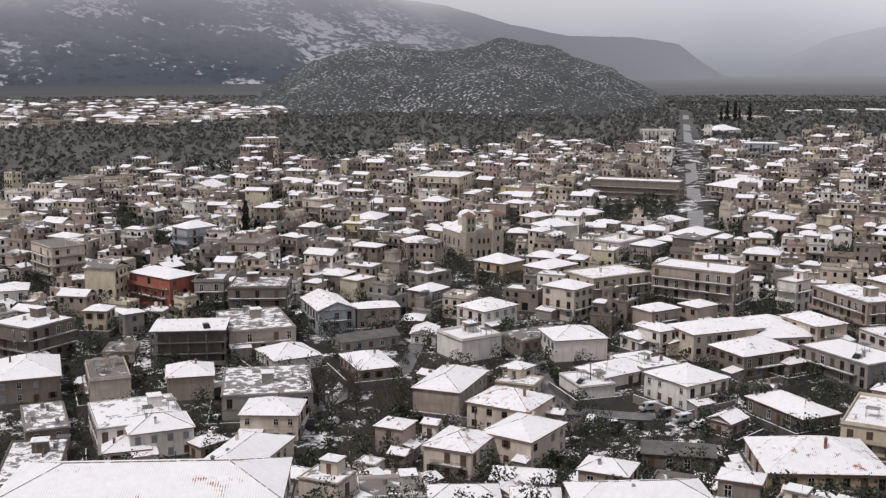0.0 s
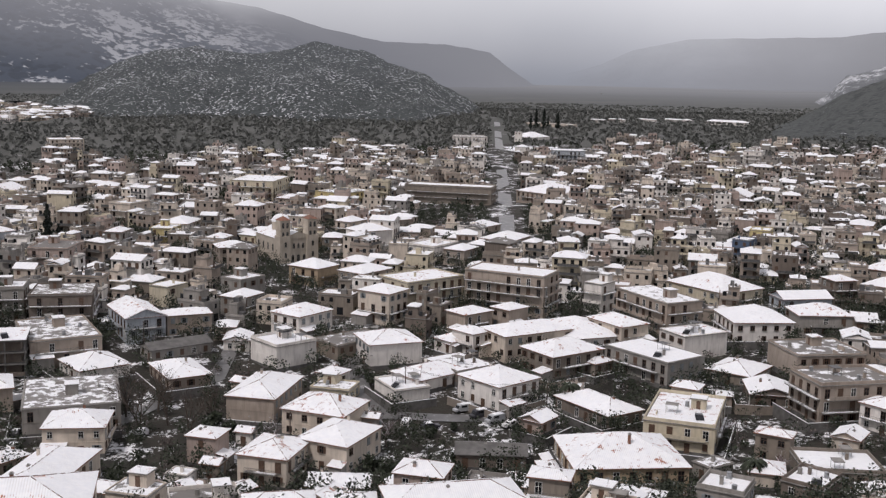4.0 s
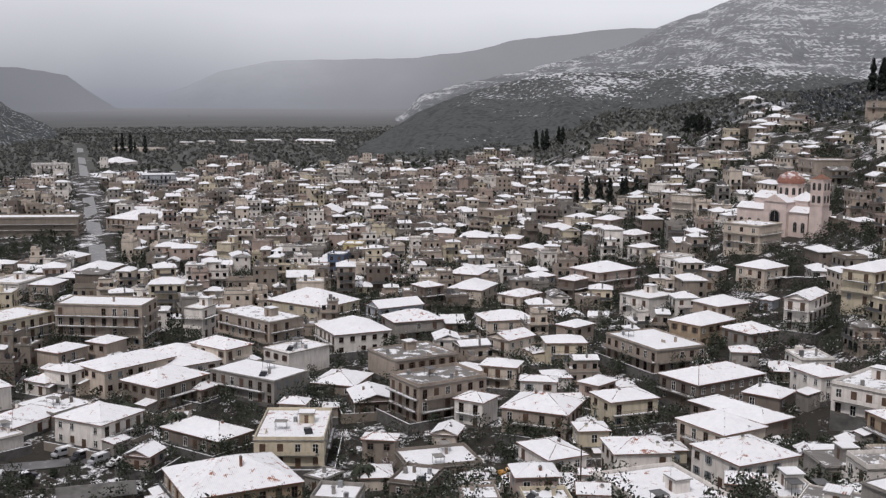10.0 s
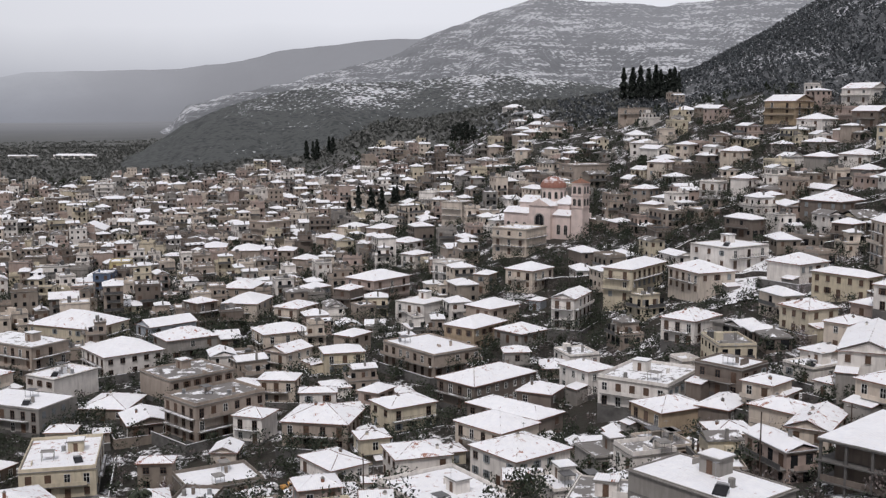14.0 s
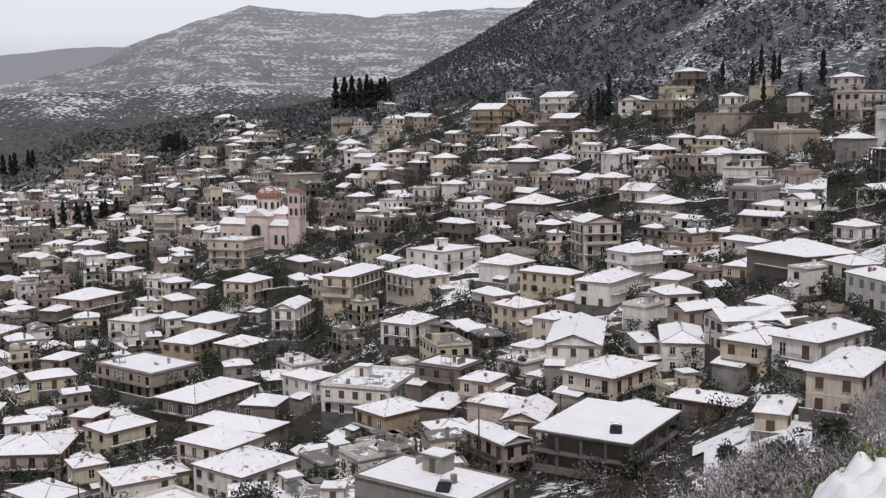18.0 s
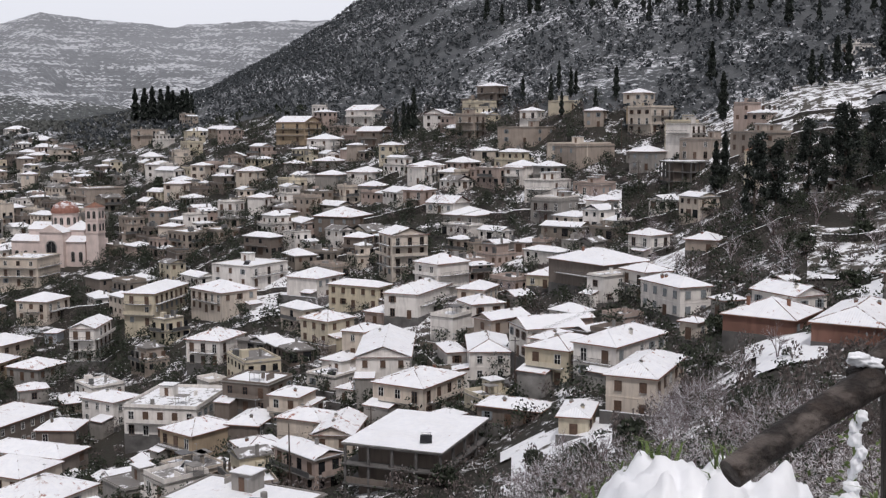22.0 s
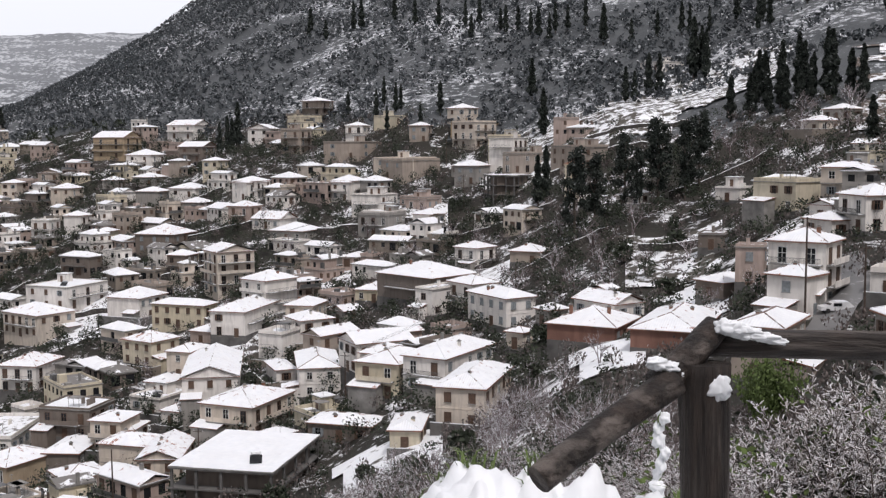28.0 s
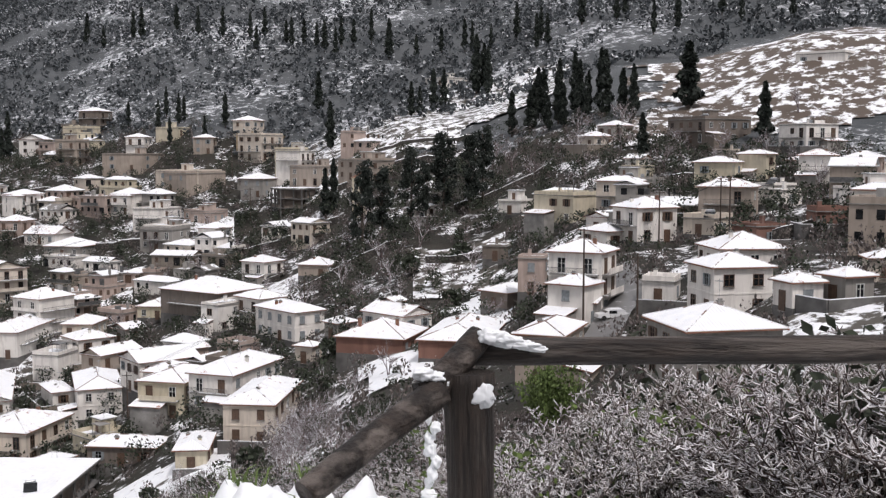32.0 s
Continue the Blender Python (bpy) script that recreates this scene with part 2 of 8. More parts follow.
def ground_z(x, y):
    """The height of the ground at places (numpy arrays or numbers)."""
    x, y = np.asarray(x, float), np.asarray(y, float)
    b, d = np.degrees(np.arctan2(-x, y)), np.hypot(x, y)
    h = np.stack([np.interp(d, p[1], p[2]) for p in PROFILES])
    i = np.clip(np.searchsorted(BEARINGS, b) - 1, 0, len(BEARINGS) - 2)
    u = np.clip((b - BEARINGS[i]) / (BEARINGS[i + 1] - BEARINGS[i]), 0, 1)
    u = u * u * (3 - 2 * u)
    lo = np.take_along_axis(h, i[None], 0)[0] if np.ndim(b) else h[i]
    hi = np.take_along_axis(h, i[None] + 1, 0)[0] if np.ndim(b) else h[i + 1]
    z = EYE + lo * (1 - u) + hi * u
    # the wooded mountain above the upper town
    rise = np.interp(b, [-180, -100, -86, -75, -70, -66, -62.8, -61, -58, -54.9, -52, 180],
                     [420, 220, 190, 186, 160, 124, 82, 53, 20, 1, 0, 0])
    foot = np.interp(b, [-180, -110, -86, -75, -66, -60, -52, 180], [430, 430, 420, 420, 480, 560, 800, 900])
    k = np.clip((d - foot) / (1150 - foot), 0, 1)
    z = z + rise * k * (0.6 + 0.4 * k)
    return z if np.ndim(z) else float(z)


def ground_mat():
    m = Nodes("snow_dusted_earth", 0.95)
    earth = m.mix(m.span(m.noise(0.06, 6), 0.35, 0.65), (0.013, 0.011, 0.009), (0.034, 0.027, 0.021))
    earth = m.mix(m.span(m.noise(1.5, 6), 0.45, 0.7), earth, (0.026, 0.03, 0.02))
    fine = m.math("ADD", m.math("MULTIPLY", m.noise(0.09, 8, None, 0.7), 0.65), m.math("MULTIPLY", m.noise(0.8, 6, None, 0.7), 0.35))
    lying = m.span(fine, 0.53, 0.575)
    return m.done(m.mix(lying, earth, (0.78, 0.79, 0.81)), m.noise(0.9, 8), 0.6, 0.3)


def street_mat():
    m = Nodes("wet_asphalt", 0.38)
    base = m.mix(m.span(m.noise(0.25, 5), 0.3, 0.7), (0.1, 0.1, 0.102), (0.18, 0.177, 0.173))
    slush = m.span(m.noise(0.5, 7, None, 0.7), 0.6, 0.66, 0, 0.8)
    return m.done(m.mix(slush, base, (0.6, 0.6, 0.62)), m.noise(8, 4), 0.2, 0.01)




def grove_floor_mat():
    m = Nodes("grove_floor", 0.95)
    base = m.mix(m.span(m.noise(0.01, 6), 0.35, 0.65), (0.062, 0.064, 0.058), (0.09, 0.091, 0.083))
    return m.done(m.mix(m.span(m.noise(0.12, 7), 0.62, 0.68, 0, 0.35), base, (0.6, 0.6, 0.62)), m.noise(0.3, 6), 0.5, 0.5)


def mountain_floor_mat():
    m = Nodes("mountain_floor", 0.95)
    # base tones lean blue-grey: distance haze is put into the colour
    base = m.mix(m.span(m.noise(0.05, 7), 0.35, 0.65), (0.048, 0.054, 0.058), (0.092, 0.098, 0.103))
    mixed = m.math("ADD", m.math("MULTIPLY", m.noise(0.018, 6), 0.4), m.math("MULTIPLY", m.noise(0.3, 9, (1, 1, 2.0), 0.78), 0.6))
    return m.done(m.mix(m.span(mixed, 0.53, 0.58, 0, 0.85), base, (0.72, 0.74, 0.77)), m.noise(0.5, 7), 0.6, 0.5)


GROUND, STREET, GROVE_FLOOR, MOUNTAIN_FLOOR = ground_mat(), street_mat(), grove_floor_mat(), mountain_floor_mat()


def town_edge(b):
    """How far the town reaches on a bearing."""
    return np.interp(b, [-112, -104, -97, -86, -75, -67, -60, -53, -47, -40, -34, -25, -15, 0, 12, 20, 30], [250, 260, 310, 345, 425, 490, 550, 610, 690, 830, 980, 1090, 1060, 940, 800, 720, 640])



def mesh_object(name, verts, faces, mats, parent=None, smooth=False, index=None):
    me = bpy.data.meshes.new(name)
    me.from_pydata(verts, [], faces)
    for mt in mats:
        me.materials.append(mt)
    if index is not None:
        me.polygons.foreach_set("material_index", index)
    if smooth:
        me.polygons.foreach_set("use_smooth", [True] * len(me.polygons))
    me.update()
    ob = new(name, me)
    if parent is not None:
        ob.parent = parent
    return ob


def land_noise(x, y):
    """Small unevenness of open ground."""
    return 0.5 * np.sin(x * 0.071 + 1.3) * np.sin(y * 0.063) + 0.3 * np.sin(x * 0.19 + y * 0.13) + 0.2 * np.sin(y * 0.31 - x * 0.23 + 2)


def build_ground():
    bear = np.concatenate([np.arange(-180, -112, 4.0), np.arange(-112, 34, 0.75), np.arange(34, 180, 4.0), [180.0]])
    dist = np.concatenate([[0.0], np.geomspace(1.5, 4800, 190)])
    b, d = np.meshgrid(np.radians(bear), dist, indexing="ij")
    x, y = -np.sin(b) * d, np.cos(b) * d
    z = ground_z(x, y) + land_noise(x, y) * np.clip((d - 400) / 400, 0, 1.0) * 3
    n = len(dist)
    verts = np.stack([x, y, z], -1).reshape(-1, 3).tolist()
    faces = [(i * n + j, i * n + j + 1, (i + 1) * n + j + 1, (i + 1) * n + j) for i in range(len(bear) - 1) for j in range(n - 1)]
    index = [0 if dist[j] < town_edge(bear[i]) + 6 else 2 if bear[i] < -44 else 1 for i in range(len(bear) - 1) for j in range(n - 1)]
    return tagged(mesh_object("ground", verts, faces, [GROUND, GROVE_FLOOR, MOUNTAIN_FLOOR], smooth=True, index=index), "dark earth and scrub dusted with patchy snow", "ground", kind="structure")


build_ground()


# ---- hills and mountains far behind the town ----
def far_slope_mat(name, woods, snow_cover, haze, amount, scale=0.012, ledges=0.2, bold=0.26, drift=None, veil=None, crown=0.0):
    """A far slope with the snowy mist before it painted in as glow. haze: colour of the glow low down and high up;
    amount: how strong it is there, from one height to another.
    """
    m = Nodes(name, 1.0)
    wood = m.mix(m.span(m.noise(scale * 3, 8, None, 0.7), 0.35, 0.65), tuple(v * 0.4 for v in woods), tuple(v * 1.5 for v in woods))
    crowns = m.n.new("ShaderNodeTexVoronoi")
    crowns.inputs["Scale"].default_value = scale * 7
    m.l.new(m.geo.outputs["Position"], crowns.inputs["Vector"])
    wood = m.mix(m.span(m.math("ADD", crowns.outputs["Distance"], m.span(m.noise(scale * 2, 4), 0.3, 0.7, -0.25, 0.25)), 0.3, 0.5), wood, tuple(v * 2.3 for v in woods))
    big = m.math("MULTIPLY", m.noise(scale * 0.6, 5), bold)
    fine = m.math("MULTIPLY", m.noise(scale * 9, 6, None, 0.62), 1.0 - bold - ledges)
    shelf = m.math("MULTIPLY", m.noise(scale * 1.3, 7, (0.55, 0.55, 7.0), 0.62), ledges)
    heaped = m.math("ADD", shelf, m.span(m.height(), amount[0], amount[1], 0, crown))
    lying = m.span(m.math("ADD", m.math("ADD", big, fine), heaped), snow_cover, snow_cover + 0.035)
    m.done(m.mix(lying, wood, (0.75, 0.77, 0.8)), m.noise(scale * 8, 6), 0.8, 6.0)
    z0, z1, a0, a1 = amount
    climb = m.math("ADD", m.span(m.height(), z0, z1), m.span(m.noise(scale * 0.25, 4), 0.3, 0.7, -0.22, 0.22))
    # painted haze: an emission mixed over the slope, its strength set by height
    haze_glow = m.n.new("ShaderNodeEmission")
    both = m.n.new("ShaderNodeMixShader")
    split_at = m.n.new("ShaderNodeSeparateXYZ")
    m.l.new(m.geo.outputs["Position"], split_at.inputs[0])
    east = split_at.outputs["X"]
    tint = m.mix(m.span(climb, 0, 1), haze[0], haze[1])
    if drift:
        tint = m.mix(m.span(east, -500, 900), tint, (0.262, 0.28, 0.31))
    m.put(haze_glow.inputs["Color"], tint)
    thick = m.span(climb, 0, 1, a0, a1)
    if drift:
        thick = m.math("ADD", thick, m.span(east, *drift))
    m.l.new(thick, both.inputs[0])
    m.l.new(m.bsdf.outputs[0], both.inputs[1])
    m.l.new(haze_glow.outputs[0], both.inputs[2])
    last = both.outputs[0]
    if veil:
        # cloud imitated by transparency that hides the slope altogether
        cloud = m.math("ADD", m.span(east if veil[0] == "east" else climb, *veil[1:]), m.span(m.noise(scale * 0.3, 5), 0.3, 0.7, -0.15, 0.15))
        gone = m.n.new("ShaderNodeMixShader")
        m.l.new(m.span(cloud, 0, 1), gone.inputs[0])
        m.l.new(last, gone.inputs[1])
        m.l.new(m.n.new("ShaderNodeBsdfTransparent").outputs[0], gone.inputs[2])
        last = gone.outputs[0]
    m.l.new(last, m.n["Material Output"].inputs["Surface"])
    return m.mat


def far_hill(label, reach, foot, material, skyline, rough=0.06, steps=26, gullies=5.0):
    """A range of hills: its skyline as bearings and elevation angles in degrees, its ridge at one distance, its foot nearer."""
    at, up = [s[0] for s in skyline], [s[1] for s in skyline]
    bear = np.arange(min(at), max(at) + 0.01, 0.12)
    order = np.argsort(at)
    top = np.interp(bear, np.array(at)[order], np.array(up)[order])
    verts, faces = [], []
    for i, a in enumerate(bear):
        crest = noise.fractal((a * 0.8, reach * 0.01, 3.1), 1.0, 2.1, 5) * rough
        for j in range(steps + 2):
            k = min(j / steps, 1.0)
            d = foot + (reach - foot) * k if j <= steps else reach * 1.12
            br = radians(a)
            base = EYE + math.tan(radians(-4.0)) * foot * 1.05
            crown = EYE + reach * math.tan(radians(top[i] + crest))
            rib = noise.fractal((a * 0.35 + k * 0.7, k * 2.2, reach * 0.003), 1.0, 2.0, 4) * gullies * math.sin(math.pi * k)
            z = base + (crown - base) * (k ** 1.15) + rib * reach * 0.001 if j <= steps else base
            verts.append((-math.sin(br) * d, math.cos(br) * d, z))
    n = steps + 2
    for i in range(len(bear) - 1):
        for j in range(n - 1):
            faces.append((i * n + j, i * n + j + 1, (i + 1) * n + j + 1, (i + 1) * n + j))
    return tagged(mesh_object("backdrop", verts, faces, [material], smooth=True), label, "mountain", kind="structure")


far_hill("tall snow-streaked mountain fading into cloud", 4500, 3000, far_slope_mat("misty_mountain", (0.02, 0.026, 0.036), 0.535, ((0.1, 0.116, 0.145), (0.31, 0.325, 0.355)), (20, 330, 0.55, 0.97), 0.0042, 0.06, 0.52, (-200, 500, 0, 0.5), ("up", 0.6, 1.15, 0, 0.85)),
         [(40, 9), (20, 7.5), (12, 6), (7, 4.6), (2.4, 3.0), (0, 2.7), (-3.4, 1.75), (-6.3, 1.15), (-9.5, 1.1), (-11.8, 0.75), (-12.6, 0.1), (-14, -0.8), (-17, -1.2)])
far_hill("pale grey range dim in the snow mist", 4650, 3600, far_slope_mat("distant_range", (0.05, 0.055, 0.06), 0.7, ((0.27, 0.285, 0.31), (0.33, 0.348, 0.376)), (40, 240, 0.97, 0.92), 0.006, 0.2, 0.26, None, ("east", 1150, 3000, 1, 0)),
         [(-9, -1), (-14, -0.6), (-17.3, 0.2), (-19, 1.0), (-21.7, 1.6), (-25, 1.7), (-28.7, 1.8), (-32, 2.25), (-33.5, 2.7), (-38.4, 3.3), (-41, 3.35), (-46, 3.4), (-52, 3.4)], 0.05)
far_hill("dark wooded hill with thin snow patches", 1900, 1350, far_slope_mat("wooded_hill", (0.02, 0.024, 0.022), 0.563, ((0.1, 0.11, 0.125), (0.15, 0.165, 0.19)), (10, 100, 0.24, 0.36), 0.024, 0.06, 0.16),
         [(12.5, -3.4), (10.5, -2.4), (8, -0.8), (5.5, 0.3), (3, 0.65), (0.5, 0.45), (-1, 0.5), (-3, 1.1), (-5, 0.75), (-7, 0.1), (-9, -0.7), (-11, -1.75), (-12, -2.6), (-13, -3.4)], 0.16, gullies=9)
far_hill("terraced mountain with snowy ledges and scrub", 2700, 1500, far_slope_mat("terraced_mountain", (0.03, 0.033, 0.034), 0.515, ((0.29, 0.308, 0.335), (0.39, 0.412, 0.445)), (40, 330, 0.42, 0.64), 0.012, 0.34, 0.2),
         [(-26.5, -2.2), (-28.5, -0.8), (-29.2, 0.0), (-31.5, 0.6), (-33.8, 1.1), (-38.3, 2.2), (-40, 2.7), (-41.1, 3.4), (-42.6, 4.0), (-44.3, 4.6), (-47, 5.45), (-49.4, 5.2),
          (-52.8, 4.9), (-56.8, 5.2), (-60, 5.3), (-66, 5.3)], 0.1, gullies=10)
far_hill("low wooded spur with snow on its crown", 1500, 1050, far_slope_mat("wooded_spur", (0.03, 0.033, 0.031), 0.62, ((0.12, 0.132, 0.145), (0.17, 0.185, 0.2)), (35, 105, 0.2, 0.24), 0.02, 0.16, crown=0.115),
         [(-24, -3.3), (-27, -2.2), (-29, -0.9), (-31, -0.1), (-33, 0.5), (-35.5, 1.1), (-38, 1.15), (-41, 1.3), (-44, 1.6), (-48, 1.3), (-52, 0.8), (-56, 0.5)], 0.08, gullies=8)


# ---- the end of the plain, its mist mixed into the material as glow ----
def far_plain():
    m = Nodes("misty_plain", 1.0)
    base = m.mix(m.span(m.noise(0.004, 6, None, 0.65), 0.35, 0.65), (0.06, 0.064, 0.058), (0.11, 0.112, 0.102))
    m.done(m.mix(m.span(m.noise(0.05, 5), 0.5, 0.7, 0, 0.5), base, (0.05, 0.055, 0.05)))
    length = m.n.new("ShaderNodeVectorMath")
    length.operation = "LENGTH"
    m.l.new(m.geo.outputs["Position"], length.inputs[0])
    # mist is painted as emission over the floor colour, thicker with distance
    haze_glow = m.n.new("ShaderNodeEmission")
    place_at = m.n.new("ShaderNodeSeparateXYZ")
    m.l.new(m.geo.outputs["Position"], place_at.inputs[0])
    near_haze = m.mix(m.span(place_at.outputs["X"], -700, 900), (0.088, 0.098, 0.115), (0.19, 0.203, 0.22))
    far_haze = m.mix(m.span(place_at.outputs["X"], -900, 1100), (0.1, 0.112, 0.13), (0.3, 0.315, 0.335))
    m.put(haze_glow.inputs["Color"], m.mix(m.span(length.outputs["Value"], 2300, 4700), near_haze, far_haze))
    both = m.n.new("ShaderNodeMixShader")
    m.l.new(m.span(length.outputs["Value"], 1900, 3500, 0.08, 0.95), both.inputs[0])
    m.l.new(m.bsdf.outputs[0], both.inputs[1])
    m.l.new(haze_glow.outputs[0], both.inputs[2])
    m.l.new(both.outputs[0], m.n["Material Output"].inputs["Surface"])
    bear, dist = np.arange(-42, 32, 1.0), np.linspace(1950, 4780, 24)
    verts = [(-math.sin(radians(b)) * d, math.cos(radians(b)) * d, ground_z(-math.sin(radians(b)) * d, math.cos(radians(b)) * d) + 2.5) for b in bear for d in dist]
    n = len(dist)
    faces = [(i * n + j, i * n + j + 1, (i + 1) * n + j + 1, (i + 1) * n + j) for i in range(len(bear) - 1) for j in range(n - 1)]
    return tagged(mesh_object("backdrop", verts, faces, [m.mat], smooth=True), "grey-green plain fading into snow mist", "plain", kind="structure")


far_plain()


# ---- building helpers ----
class Solid:
    """Verts, faces and material numbers of one part under way."""

    def __init__(self):
        self.v, self.f, self.i = [], [], []

    def face(self, pts, mat=0):
        k = len(self.v)
        self.v += [tuple(p) for p in pts]
        self.f.append(tuple(range(k, k + len(pts))))
        self.i.append(mat)

    def box(self, x0, x1, y0, y1, z0, z1, mat=0):
        k = len(self.v)
        self.v += [(x0, y0, z0), (x1, y0, z0), (x1, y1, z0), (x0, y1, z0), (x0, y0, z1), (x1, y0, z1), (x1, y1, z1), (x0, y1, z1)]
        self.f += [(k, k + 3, k + 2, k + 1), (k + 4, k + 5, k + 6, k + 7), (k, k + 1, k + 5, k + 4), (k + 1, k + 2, k + 6, k + 5), (k + 2, k + 3, k + 7, k + 6), (k + 3, k, k + 4, k + 7)]
        self.i += [mat] * 6
        return self

    def beam(self, a, b, r0, r1=None, sides=6, mat=0):
        """A tapered round bar from a to b."""
        a, b = Vector(a), Vector(b)
        r1 = r0 if r1 is None else r1
        q = (b - a).to_track_quat("Z", "Y")
        k = len(self.v)
        for at, r in ((a, r0), (b, r1)):
            for s in range(sides):
                t = 2 * math.pi * s / sides
                self.v.append(tuple(at + q @ Vector((r * math.cos(t), r * math.sin(t), 0))))
        for s in range(sides):
            u = (s + 1) % sides
            self.f.append((k + s, k + u, k + sides + u, k + sides + s))
        self.f += [tuple(range(k + sides - 1, k - 1, -1)), tuple(range(k + sides, k + 2 * sides))]
        self.i += [mat] * (sides + 2)
        return self

    def mesh(self, name, mats):
        me = bpy.data.meshes.new(name)
        me.from_pydata(self.v, [], self.f)
        for mt in mats:
            me.materials.append(mt)
        me.polygons.foreach_set("material_index", self.i)
        me.update()
        return me


def part(name, solid, mats, parent, label="", m=None):
    """Links a solid (or a mesh made before) as one mesh object under a thing or a part."""
    me = solid.mesh(name, mats) if isinstance(solid, Solid) else solid
    ob = new(name, me)
    ob.parent = parent
    if m is not None:
        ob.matrix_basis = m
    if label:
        ob["label"] = label
    return ob


def thing(name, m, label, category, group=""):
    ob = new(name)
    ob.matrix_basis = m
    return tagged(ob, label, category, group)


def window_mesh(w, h, style, paint):
    """A window that sits on a wall and faces -y: one frame with its mullion, recessed glass or closed shutters, a sill, and open shutters beside it."""
    s = Solid()
    xs, zs = (-w / 2 - 0.08, -w / 2, -0.035, 0.035, w / 2, w / 2 + 0.08), (-0.08, 0.0, h * 0.62, h * 0.62 + 0.05, h, h + 0.08)
    index = {}

    def at(i, j, y):
        if (i, j, y) not in index:
            index[i, j, y] = len(s.v)
            s.v.append((xs[i], y, zs[j]))
        return index[i, j, y]

    def quad(pts, mat):
        s.f.append(tuple(at(*p) for p in pts))
        s.i.append(mat)

    front, deep = -0.1, -0.085 if style == "shut" else -0.02
    for i in range(5):
        for j in range(5):
            hole = i in (1, 3) and j in (1, 3)
            y = deep if hole else front
            quad([(i, j, y), (i + 1, j, y), (i + 1, j + 1, y), (i, j + 1, y)], (0 if style == "shut" else 1) if hole else 0)
            if hole:
                c = [(i, j), (i + 1, j), (i + 1, j + 1), (i, j + 1)]
                for k in range(4):
                    p, q = c[k], c[(k + 1) % 4]
                    quad([(*p, front), (*q, front), (*q, deep), (*p, deep)], 0)
    rim = [(i, 0) for i in range(5)] + [(5, j) for j in range(5)] + [(i, 5) for i in range(5, 0, -1)] + [(0, j) for j in range(5, 0, -1)]
    for p, q in zip(rim, rim[1:] + rim[:1]):
        quad([(*p, 0.05), (*q, 0.05), (*q, front), (*p, front)], 0)
    s.box(-w / 2 - 0.15, w / 2 + 0.15, -0.2, 0.05, -0.16, -0.08, 2)
    if style == "open":
        for sx in (-1, 1):
            s.box(*sorted((sx * (w / 2 + 0.09), sx * (w + 0.06))), -0.13, -0.07, -0.04, h + 0.04, 0)
    return s.mesh("window", [FRAME_PAINTS[paint], PANE, CONCRETE])


WINDOWS = [window_mesh(w, h, style, paint) for w, h, style, paint in ((0.95, 1.35, "none", 1), (0.95, 1.4, "open", 0), (0.95, 1.4, "shut", 0), (1.2, 1.3, "none", 0), (1.0, 1.35, "shut", 2), (0.9, 1.3, "open", 2))]
TALL_WINDOWS = [window_mesh(1.1, 2.1, style, paint) for style, paint in (("none", 0), ("shut", 0), ("none", 1))]
DOOR = window_mesh(1.0, 2.05, "shut", 0)


def hip_faces(a, b, ov, z0, rise, th, gable):
    """The sloping outline of a roof over a plan a by b: eave corners, ridge ends."""
    x, y = a / 2 + ov, b / 2 + ov
    if a >= b:
        r = (x, 0) if gable else (max(x - y, 0.15), 0)
    else:
        r = (0, y) if gable else (0, max(y - x, 0.15))
    e = [(-x, -y, z0), (x, -y, z0), (x, y, z0), (-x, y, z0)]
    p, q = (-r[0], -r[1], z0 + rise), (r[0], r[1], z0 + rise)
    slopes = [(e[0], e[1], q, p), (e[1], e[2], q), (e[2], e[3], p, q), (e[3], e[0], p)] if a >= b else [(e[0], e[1], p), (e[1], e[2], q, p), (e[2], e[3], q), (e[3], e[0], p, q)]
    return e, p, q, slopes


def roof_solid(a, b, ov, z0, rise, th, gable, wavy=0.0, rng=None):
    s = Solid()
    e, p, q, slopes = hip_faces(a, b, ov, z0 + th, rise, th, gable)
    for f in slopes:
        if len(f) == 4 or not gable:
            s.face(f)
    low = [(x, y, z0) for x, y, _ in e]
    s.face(low[::-1])
    for k in range(4):
        s.face((low[k], low[(k + 1) % 4], e[(k + 1) % 4], e[k]))
    return s


HOUSE_COUNT = [0]
COLOUR_WORDS = {"white": "whitewashed", "cream": "cream", "beige": "beige", "grey": "grey rendered", "stone": "weathered stone", "brown": "dark brown", "pale_blue": "pale blue-grey",
                "ochre": "ochre", "yellow": "pale yellow", "terracotta": "terracotta red", "pink": "faded pink", "bright_yellow": "bright yellow", "blue": "dark blue", "brick": "bare red brick"}
ROOF_WORDS = {"hip": "hipped roof under snow", "gable": "gabled roof under snow", "flat": "flat roof with patchy snow", "open": "bare concrete frame, unfinished", "bare": "dark gabled roof bare of snow"}


